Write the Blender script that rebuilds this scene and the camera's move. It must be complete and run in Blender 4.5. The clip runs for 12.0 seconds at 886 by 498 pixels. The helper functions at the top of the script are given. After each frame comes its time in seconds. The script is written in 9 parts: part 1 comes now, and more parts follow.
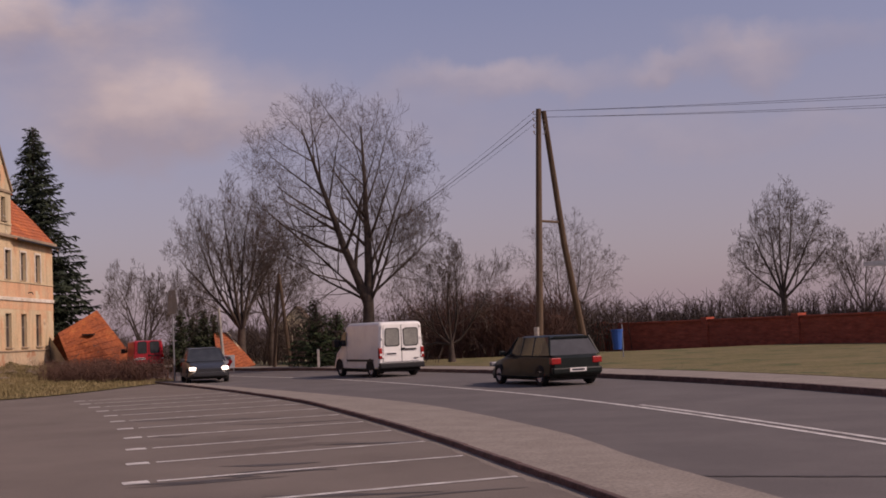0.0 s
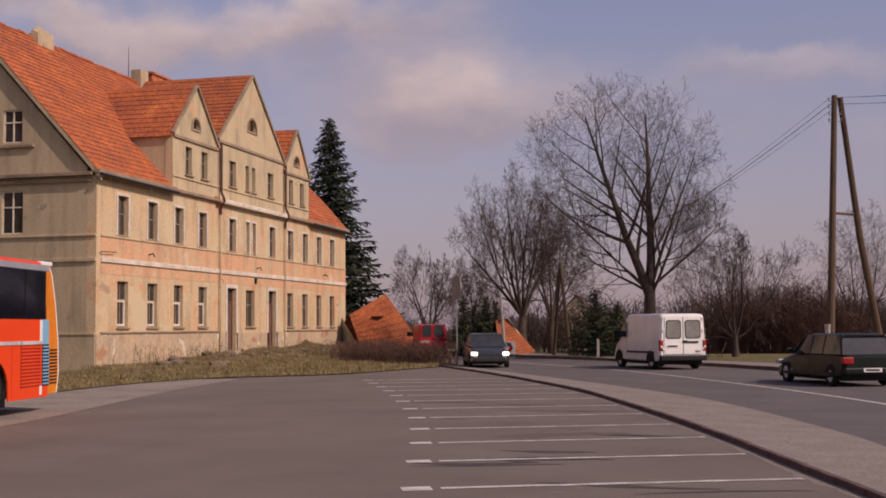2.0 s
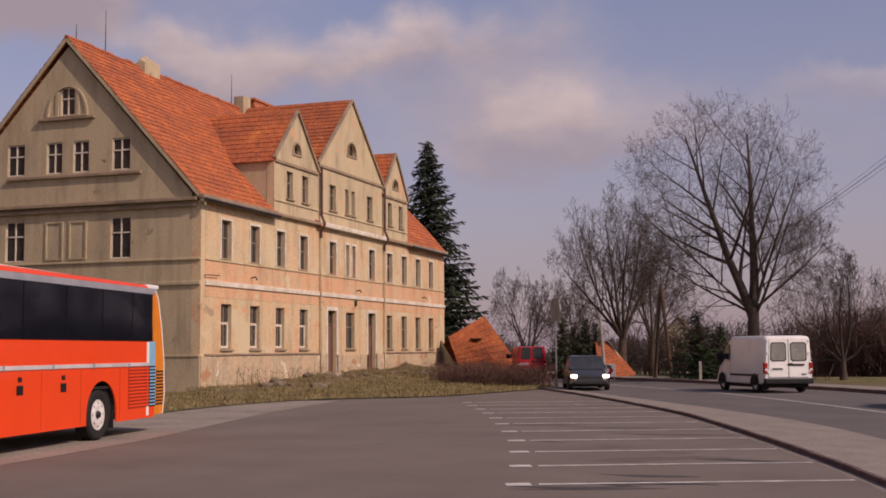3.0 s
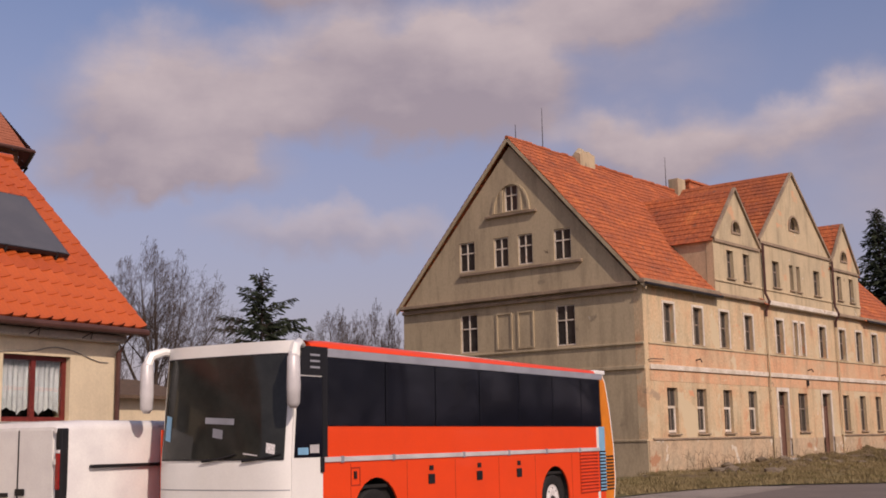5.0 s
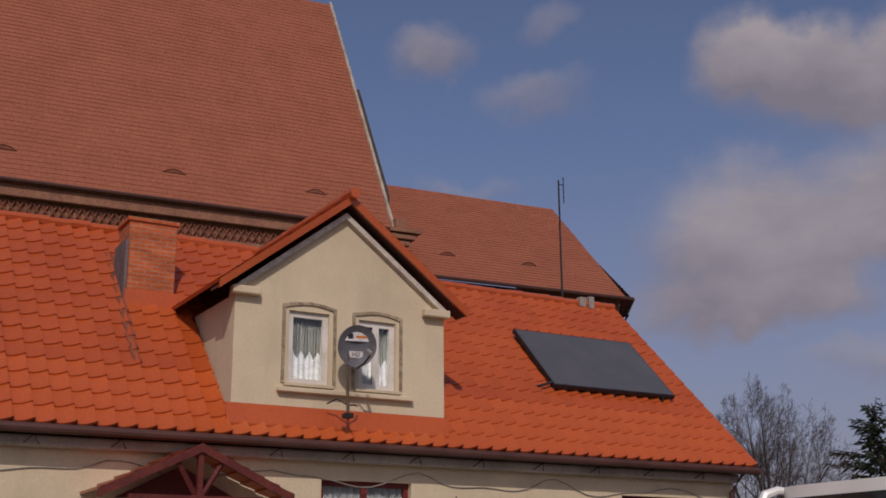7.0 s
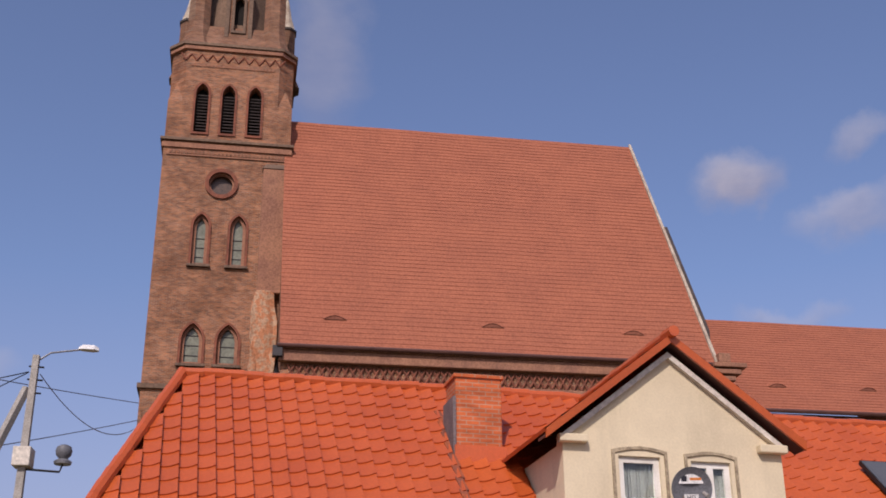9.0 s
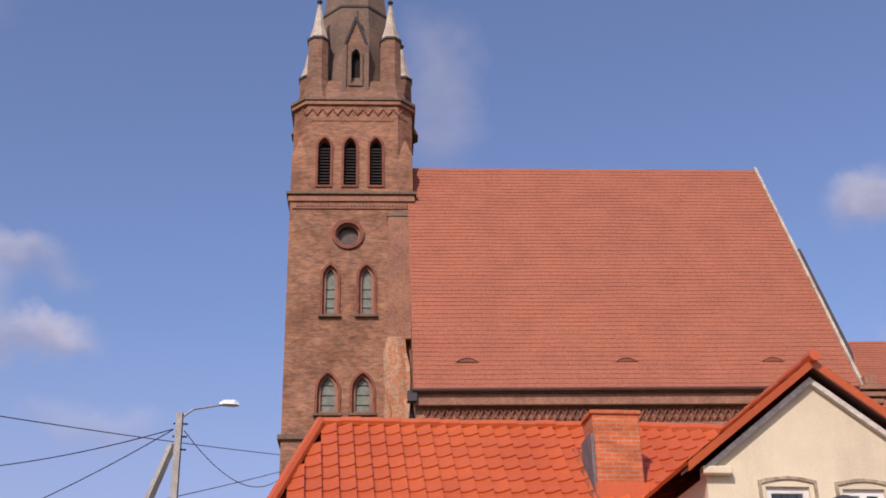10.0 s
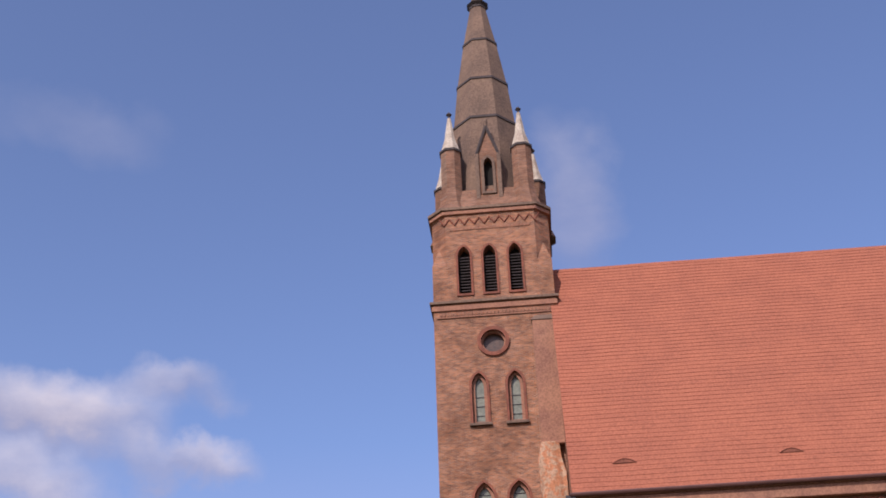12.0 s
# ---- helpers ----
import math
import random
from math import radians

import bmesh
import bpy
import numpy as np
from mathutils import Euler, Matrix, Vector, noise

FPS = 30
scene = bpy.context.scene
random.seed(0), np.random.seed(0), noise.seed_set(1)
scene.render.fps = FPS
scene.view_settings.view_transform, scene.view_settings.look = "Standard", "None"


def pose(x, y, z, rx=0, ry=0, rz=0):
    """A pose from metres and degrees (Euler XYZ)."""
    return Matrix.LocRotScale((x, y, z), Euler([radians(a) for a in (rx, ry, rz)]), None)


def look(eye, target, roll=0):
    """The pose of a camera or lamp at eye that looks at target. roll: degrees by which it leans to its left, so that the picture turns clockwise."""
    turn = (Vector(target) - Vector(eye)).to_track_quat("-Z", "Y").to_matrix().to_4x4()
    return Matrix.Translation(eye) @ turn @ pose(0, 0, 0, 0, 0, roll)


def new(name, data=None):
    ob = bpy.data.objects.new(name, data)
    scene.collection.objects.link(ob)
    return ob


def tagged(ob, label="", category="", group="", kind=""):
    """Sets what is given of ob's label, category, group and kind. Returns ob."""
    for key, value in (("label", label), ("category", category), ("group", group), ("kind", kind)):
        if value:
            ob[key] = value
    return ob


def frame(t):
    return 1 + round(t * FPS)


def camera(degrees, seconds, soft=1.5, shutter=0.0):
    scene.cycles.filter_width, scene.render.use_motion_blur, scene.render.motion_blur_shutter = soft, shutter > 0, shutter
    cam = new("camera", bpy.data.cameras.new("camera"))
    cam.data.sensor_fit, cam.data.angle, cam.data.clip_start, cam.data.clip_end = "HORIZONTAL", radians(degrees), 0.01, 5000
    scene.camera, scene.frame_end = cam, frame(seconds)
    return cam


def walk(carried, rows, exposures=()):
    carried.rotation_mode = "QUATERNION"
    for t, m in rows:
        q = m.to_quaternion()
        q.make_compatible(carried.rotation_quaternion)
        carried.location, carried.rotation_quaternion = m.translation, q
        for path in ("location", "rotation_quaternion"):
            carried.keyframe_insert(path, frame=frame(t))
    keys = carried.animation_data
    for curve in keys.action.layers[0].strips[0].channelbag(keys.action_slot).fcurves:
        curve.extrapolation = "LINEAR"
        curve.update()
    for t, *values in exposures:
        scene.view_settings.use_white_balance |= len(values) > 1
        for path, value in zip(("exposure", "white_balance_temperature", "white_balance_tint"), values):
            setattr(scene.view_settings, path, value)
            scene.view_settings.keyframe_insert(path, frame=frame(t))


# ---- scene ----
cam = camera(40.7, 12.0, soft=1.75)

# the walk: a handheld pan on one spot (seconds, turn to the left from +y, tilt up, lean)
EYE = (0.0, 0.0, 1.7)
PAN = [
    (0.0, 0.40, 3.93, -2.46),
    (0.5, 5.52, 3.86, -1.79),
    (1.0, 10.15, 3.78, -1.57),
    (1.5, 11.71, 3.30, -0.70),
    (2.0, 13.88, 3.76, -0.50),
    (2.5, 16.37, 4.44, -0.27),
    (2.7, 17.15, 4.69, -0.37),
    (4.3, 29.24, 5.69, -0.76),
    (4.5, 31.49, 6.32, -1.01),
    (5.0, 39.58, 9.12, -1.07),
    (5.5, 47.38, 12.41, -0.31),
    (6.0, 54.56, 15.47, -1.82),
    (6.5, 62.39, 17.05, -0.80),
    (7.0, 68.15, 16.00, -0.32),
    (7.5, 71.52, 16.47, 0.29),
    (7.7, 73.05, 17.95, 0.28),
    (9.3, 85.95, 23.78, -0.31),
    (9.5, 87.05, 24.32, -0.20),
    (10.0, 90.65, 25.02, -1.26),
    (10.5, 93.15, 27.55, -1.79),
    (11.0, 96.34, 28.93, -1.48),
    (11.5, 96.04, 30.50, -1.15),
    (12.0, 98.17, 30.25, -2.20),
]


def aim(turn, tilt, lean):
    a, b = radians(turn), radians(tilt)
    ahead = Vector((-math.sin(a) * math.cos(b), math.cos(a) * math.cos(b), math.sin(b)))
    return look(EYE, Vector(EYE) + ahead, lean)


walk(cam, [(t, aim(a, b, c)) for t, a, b, c in PAN],
     exposures=[(0.0, -0.28, 7500, 30), (2.7, -0.2, 7500, 28), (4.5, -0.38, 7800, 28), (5.0, -0.2, 7300, 25), (5.5, -0.58, 7000, 22), (7.0, -0.88, 6600, 20), (7.7, -0.6, 6500, 20), (9.3, 0.06, 6400, 20), (12.0, 0.31, 6080, 21)])

# ---- world and sun ----
SUN_TURN, SUN_HEIGHT = -18.0, 38.0   # degrees from +x, degrees over the horizon
SUN_DIR = Vector((math.cos(radians(SUN_TURN)) * math.cos(radians(SUN_HEIGHT)),
                  math.sin(radians(SUN_TURN)) * math.cos(radians(SUN_HEIGHT)), math.sin(radians(SUN_HEIGHT))))


def make_world():
    world = bpy.data.worlds.new("sky")
    scene.world = world
    world.use_nodes = True
    nt = world.node_tree
    nt.nodes.clear()
    out = nt.nodes.new("ShaderNodeOutputWorld")
    back = nt.nodes.new("ShaderNodeBackground")
    back.inputs["Strength"].default_value = 0.11
    sky = nt.nodes.new("ShaderNodeTexSky")
    sky.sky_type = "NISHITA"
    sky.sun_disc = False
    sky.sun_elevation = radians(SUN_HEIGHT)
    sky.sun_rotation = radians(90 - SUN_TURN)
    sky.air_density, sky.dust_density, sky.ozone_density = 1.0, 1.5, 4.0
    co = nt.nodes.new("ShaderNodeTexCoord")
    # the edges of the clouds billow: the direction is shaken at three sizes
    warp = co.outputs["Generated"]
    for size, amount, detail in ((7.0, 0.10, 3.0), (22.0, 0.042, 6.0)):
        wn = nt.nodes.new("ShaderNodeTexNoise")
        wn.inputs["Scale"].default_value, wn.inputs["Detail"].default_value, wn.inputs["Roughness"].default_value = size, detail, 0.6
        nt.links.new(co.outputs["Generated"], wn.inputs["Vector"])
        mid = nt.nodes.new("ShaderNodeVectorMath")
        mid.operation = "SUBTRACT"
        mid.inputs[1].default_value = (0.5, 0.5, 0.5)
        nt.links.new(wn.outputs["Color"], mid.inputs[0])
        sc = nt.nodes.new("ShaderNodeVectorMath")
        sc.operation = "SCALE"
        sc.inputs["Scale"].default_value = amount
        nt.links.new(mid.outputs["Vector"], sc.inputs[0])
        ad = nt.nodes.new("ShaderNodeVectorMath")
        nt.links.new(warp, ad.inputs[0])
        nt.links.new(sc.outputs["Vector"], ad.inputs[1])
        warp = ad.outputs["Vector"]

    def math_node(op, a, b):
        n = nt.nodes.new("ShaderNodeMath")
        n.operation = op
        for k, v in enumerate((a, b)):
            if isinstance(v, (int, float)):
                n.inputs[k].default_value = v
            else:
                nt.links.new(v, n.inputs[k])
        return n.outputs["Value"]

    # each heap or veil: turn, height, half width, half height in degrees, thickness
    sums = []

    def cloud(turn, up, wide, high, weight):
        a, e = radians(turn), radians(up)
        right = Vector((math.cos(a), math.sin(a), 0.0))
        upward = Vector((math.sin(a) * math.sin(e), -math.cos(a) * math.sin(e), math.cos(e)))
        pair = nt.nodes.new("ShaderNodeCombineXYZ")
        for k, (axis, half) in enumerate(((right, wide), (upward, high))):
            dot = nt.nodes.new("ShaderNodeVectorMath")
            dot.operation = "DOT_PRODUCT"
            dot.inputs[1].default_value = axis / math.sin(radians(half))
            nt.links.new(warp, dot.inputs[0])
            nt.links.new(dot.outputs["Value"], pair.inputs[k])
        far = nt.nodes.new("ShaderNodeVectorMath")
        far.operation = "LENGTH"
        nt.links.new(pair.outputs["Vector"], far.inputs[0])
        rg = nt.nodes.new("ShaderNodeMapRange")
        rg.interpolation_type = "SMOOTHSTEP"
        rg.inputs["From Min"].default_value, rg.inputs["From Max"].default_value = 1.25, 0.25
        rg.inputs["To Min"].default_value, rg.inputs["To Max"].default_value = 0.0, weight
        nt.links.new(far.outputs["Value"], rg.inputs["Value"])
        height = math_node("MULTIPLY", rg.outputs["Result"], pair.inputs[1].links[0].from_socket)
        sums[:] = [math_node("ADD", sums[0], rg.outputs["Result"]), math_node("ADD", sums[1], height)] if sums else [rg.outputs["Result"], height]

    cloud(52.5, 15.7, 6.26, 4.1, 0.92)
    cloud(52.8, 12.8, 6.16, 1.57, 0.63)
    cloud(42.1, 18, 7.56, 3.7, 0.86)
    cloud(47.4, 22.9, 7.02, 2.69, 1.09)
    cloud(37.7, 16.5, 5.51, 3.02, 0.69)
    cloud(30.1, 21.4, 7.02, 2.58, 0.75)
    cloud(29.4, 13.6, 5.7, 1.84, 0.44)
    cloud(34, 18.6, 10, 4.2, 0.3)
    cloud(44.8, 10, 6.48, 1.34, 0.46)
    cloud(43.6, 15.6, 8.9, 1.72, 0.4)
    cloud(22.6, 13.4, 11.25, 2.3, 0.27)
    cloud(14, 10.3, 8.22, 2.16, 0.27)
    cloud(11.8, 11.4, 9.99, 2.59, 0.24)
    cloud(24.6, 14.5, 11.4, 1.61, 0.28)
    cloud(3.8, 9.5, 9.61, 1.59, 0.18)
    cloud(-2.1, 11.3, 5.43, 1.01, 0.14)
    cloud(15, 11, 6.83, 3.45, 0.22)
    cloud(-14.6, 11.8, 3.04, 1.29, 0.27)
    cloud(-10.9, 11.5, 1.77, 0.86, 0.22)
    cloud(-4.7, 11.4, 11.25, 1.15, 0.16)
    cloud(17.7, 14.7, 8.22, 2.01, 0.2)
    cloud(-12.3, 8.5, 10.24, 1.15, 0.16)
    cloud(-17, 12.8, 5.82, 1.15, 0.18)
    cloud(68.7, 26.1, 2.7, 1.61, 0.64)
    cloud(63.2, 23.3, 2.8, 1.26, 0.38)
    cloud(62.5, 26.7, 1.6, 1.03, 0.3)
    cloud(51.5, 23.6, 3.24, 2.24, 0.8)
    cloud(67.4, 19.3, 2.4, 0.8, 0.3)
    cloud(90.4, 31.3, 2.3, 4.6, 0.25)
    cloud(111.9, 20.1, 3.5, 1.1, 0.27)
    cloud(108.1, 16.6, 3.5, 1.2, 0.24)
    cloud(111.8, 23.2, 2.4, 1.2, 0.14)
    cloud(117.7, 21.7, 4.9, 2, 0.66)
    cloud(111.3, 20.2, 3.5, 1.1, 0.3)
    cloud(112.4, 23.5, 3, 1.1, 0.28)
    cloud(118.8, 18.9, 4.1, 1.4, 0.5)
    cloud(118.4, 35.3, 4.6, 2.2, 0.11)
    cloud(160, 30, 22, 9, 0.6)
    cloud(-60, 35, 25, 9, 0.5)
    cloud(-110, 20, 20, 6, 0.5)
    cloud(-150, 45, 20, 10, 0.4)
    total, lift = sums
    big = nt.nodes.new("ShaderNodeTexNoise")
    big.inputs["Scale"].default_value, big.inputs["Detail"].default_value, big.inputs["Roughness"].default_value = 9.0, 8.0, 0.55
    mp = nt.nodes.new("ShaderNodeMapping")
    mp.inputs["Scale"].default_value = (1.0, 1.0, 2.2)
    nt.links.new(co.outputs["Generated"], mp.inputs["Vector"])
    nt.links.new(mp.outputs["Vector"], big.inputs["Vector"])
    # thin places and holes inside the heaps
    broken = math_node("MULTIPLY", total, math_node("ADD", math_node("MULTIPLY", big.outputs["Fac"], 1.5), 0.3))
    ramp = nt.nodes.new("ShaderNodeValToRGB")
    ramp.color_ramp.elements[0].position, ramp.color_ramp.elements[1].position = 0.02, 0.8
    nt.links.new(broken, ramp.inputs["Fac"])
    # the heaps are bright at the top and grey beneath
    shade = nt.nodes.new("ShaderNodeMapRange")
    shade.inputs["From Min"].default_value, shade.inputs["From Max"].default_value = -0.35, 0.75
    nt.links.new(math_node("ADD", math_node("DIVIDE", lift, math_node("ADD", total, 0.15)), math_node("MULTIPLY", math_node("SUBTRACT", big.outputs["Fac"], 0.45), 1.6)), shade.inputs["Value"])
    tone = nt.nodes.new("ShaderNodeMix")
    tone.data_type = "RGBA"
    tone.inputs["A"].default_value, tone.inputs["B"].default_value = (3.5, 3.12, 3.4, 1), (6.3, 5.75, 5.6, 1)
    nt.links.new(shade.outputs["Result"], tone.inputs["Factor"])
    # haze: thicker low down
    sep = nt.nodes.new("ShaderNodeSeparateXYZ")
    nt.links.new(co.outputs["Generated"], sep.inputs["Vector"])
    low = nt.nodes.new("ShaderNodeMapRange")
    low.inputs["From Min"].default_value, low.inputs["From Max"].default_value = -0.02, 0.36
    low.inputs["To Min"].default_value, low.inputs["To Max"].default_value = 0.76, 0.04
    nt.links.new(sep.outputs["Z"], low.inputs["Value"])
    mix = nt.nodes.new("ShaderNodeMix")
    mix.data_type = "RGBA"
    mix.inputs["B"].default_value = (3.3, 2.82, 3.55, 1)
    nt.links.new(low.outputs["Result"], mix.inputs["Factor"])
    tint = nt.nodes.new("ShaderNodeMix")
    tint.data_type, tint.blend_type = "RGBA", "MULTIPLY"
    tint.inputs["Factor"].default_value = 1.0
    tint.inputs["B"].default_value = (1.26, 1.18, 1.20, 1)
    nt.links.new(sky.outputs["Color"], tint.inputs["A"])
    nt.links.new(tint.outputs["Result"], mix.inputs["A"])
    cl = nt.nodes.new("ShaderNodeMix")
    cl.data_type = "RGBA"
    nt.links.new(tone.outputs["Result"], cl.inputs["B"])
    fac = nt.nodes.new("ShaderNodeMath")
    fac.operation = "MULTIPLY"
    fac.inputs[1].default_value = 0.8
    nt.links.new(ramp.outputs["Color"], fac.inputs[0])
    nt.links.new(fac.outputs["Value"], cl.inputs["Factor"])
    nt.links.new(mix.outputs["Result"], cl.inputs["A"])
    nt.links.new(cl.outputs["Result"], back.inputs["Color"])
    nt.links.new(back.outputs["Background"], out.inputs["Surface"])


make_world()
sun = new("sun", bpy.data.lights.new("sun", "SUN"))
sun.data.energy, sun.data.angle, sun.data.color = 3.2, radians(0.6), (1.0, 0.93, 0.84)
sun.matrix_world = look(SUN_DIR * 200, (0, 0, 0))


# ---- materials ----
def material(name, base, other=None, rough=0.85, scale=1.5, fine=30.0, bump=0.15, metal=0.0, edge=(0.4, 0.65), fine_mix=0.25,
             each=0.0, stretch=(1, 1, 1), spec=0.3, coat=0.0, third=None, chips=None, streaks=0.0):
    """A surface with stains (scale, per metre), grain (fine) and, by each, a change of brightness from piece to piece."""
    m = bpy.data.materials.new(name)
    m.use_nodes = True
    nt = m.node_tree
    bsdf = nt.nodes["Principled BSDF"]
    other = other or tuple(c * 0.75 for c in base)
    co = nt.nodes.new("ShaderNodeTexCoord")
    mp = nt.nodes.new("ShaderNodeMapping")
    mp.inputs["Scale"].default_value = stretch
    nt.links.new(co.outputs["Object"], mp.inputs["Vector"])
    a = nt.nodes.new("ShaderNodeTexNoise")
    a.inputs["Scale"].default_value, a.inputs["Detail"].default_value, a.inputs["Roughness"].default_value = scale, 6, 0.6
    b = nt.nodes.new("ShaderNodeTexNoise")
    b.inputs["Scale"].default_value, b.inputs["Detail"].default_value = fine, 4
    for n in (a, b):
        nt.links.new(mp.outputs["Vector"], n.inputs["Vector"])
    ramp = nt.nodes.new("ShaderNodeValToRGB")
    ramp.color_ramp.elements[0].position, ramp.color_ramp.elements[1].position = edge
    ramp.color_ramp.elements[0].color, ramp.color_ramp.elements[1].color = (*base, 1), (*other, 1)
    if third:
        e = ramp.color_ramp.elements.new(max(edge[0] - 0.12, 0.02))
        e.color = (*third, 1)
    nt.links.new(a.outputs["Fac"], ramp.inputs["Fac"])
    last = ramp.outputs["Color"]
    grain = nt.nodes.new("ShaderNodeMapRange")
    grain.inputs["From Min"].default_value, grain.inputs["From Max"].default_value = 0.3, 0.7
    grain.inputs["To Min"].default_value, grain.inputs["To Max"].default_value = 1 - fine_mix, 1 + fine_mix
    nt.links.new(b.outputs["Fac"], grain.inputs["Value"])
    times = nt.nodes.new("ShaderNodeVectorMath")
    times.operation = "SCALE"
    nt.links.new(last, times.inputs[0])
    nt.links.new(grain.outputs["Result"], times.inputs["Scale"])
    last = times.outputs["Vector"]
    if streaks:
        # run-off marks that hang down the wall
        sm = nt.nodes.new("ShaderNodeMapping")
        sm.inputs["Scale"].default_value = (1.5, 1.5, 0.3)
        nt.links.new(co.outputs["Object"], sm.inputs["Vector"])
        sn = nt.nodes.new("ShaderNodeTexNoise")
        sn.inputs["Scale"].default_value, sn.inputs["Detail"].default_value, sn.inputs["Roughness"].default_value = 1.0, 6, 0.65
        nt.links.new(sm.outputs["Vector"], sn.inputs["Vector"])
        sr = nt.nodes.new("ShaderNodeMapRange")
        sr.inputs["From Min"].default_value, sr.inputs["From Max"].default_value = 0.48, 0.72
        sr.inputs["To Min"].default_value, sr.inputs["To Max"].default_value = 1.0, 1 - streaks
        nt.links.new(sn.outputs["Fac"], sr.inputs["Value"])
        ts = nt.nodes.new("ShaderNodeVectorMath")
        ts.operation = "SCALE"
        nt.links.new(last, ts.inputs[0])
        nt.links.new(sr.outputs["Result"], ts.inputs["Scale"])
        last = ts.outputs["Vector"]
    if chips:
        # flaked patches with crisp edges: colour, share, size per metre
        for tone, share, many in chips:
            cn = nt.nodes.new("ShaderNodeTexNoise")
            cn.inputs["Scale"].default_value, cn.inputs["Detail"].default_value, cn.inputs["Roughness"].default_value = many, 9, 0.62
            cn.inputs["Distortion"].default_value = 0.3
            off = nt.nodes.new("ShaderNodeMapping")
            off.inputs["Location"].default_value = (many * 7.3, share * 31, 2.1)
            nt.links.new(co.outputs["Object"], off.inputs["Vector"])
            nt.links.new(off.outputs["Vector"], cn.inputs["Vector"])
            cr = nt.nodes.new("ShaderNodeMapRange")
            cr.inputs["From Min"].default_value, cr.inputs["From Max"].default_value = share, share + 0.03
            nt.links.new(cn.outputs["Fac"], cr.inputs["Value"])
            cm = nt.nodes.new("ShaderNodeMix")
            cm.data_type = "RGBA"
            cm.inputs["B"].default_value = (*tone, 1)
            nt.links.new(cr.outputs["Result"], cm.inputs["Factor"])
            nt.links.new(last, cm.inputs["A"])
            last = cm.outputs["Result"]
    if each:
        info = nt.nodes.new("ShaderNodeObjectInfo")
        geo = nt.nodes.new("ShaderNodeNewGeometry")
        add = nt.nodes.new("ShaderNodeMath")
        add.operation = "ADD"
        nt.links.new(info.outputs["Random"], add.inputs[0])
        nt.links.new(geo.outputs["Random Per Island"], add.inputs[1])
        rng = nt.nodes.new("ShaderNodeMapRange")
        rng.inputs["From Max"].default_value = 2.0
        rng.inputs["To Min"].default_value, rng.inputs["To Max"].default_value = 1 - each, 1 + each
        nt.links.new(add.outputs["Value"], rng.inputs["Value"])
        t2 = nt.nodes.new("ShaderNodeVectorMath")
        t2.operation = "SCALE"
        nt.links.new(last, t2.inputs[0])
        nt.links.new(rng.outputs["Result"], t2.inputs["Scale"])
        last = t2.outputs["Vector"]
    nt.links.new(last, bsdf.inputs["Base Color"])
    bsdf.inputs["Roughness"].default_value, bsdf.inputs["Metallic"].default_value = rough, metal
    bsdf.inputs["Specular IOR Level"].default_value = spec
    bsdf.inputs["Coat Weight"].default_value = coat
    if bump:
        bp = nt.nodes.new("ShaderNodeBump")
        bp.inputs["Strength"].default_value, bp.inputs["Distance"].default_value = bump, 0.02
        nt.links.new(b.outputs["Fac"], bp.inputs["Height"])
        nt.links.new(bp.outputs["Normal"], bsdf.inputs["Normal"])
    return m


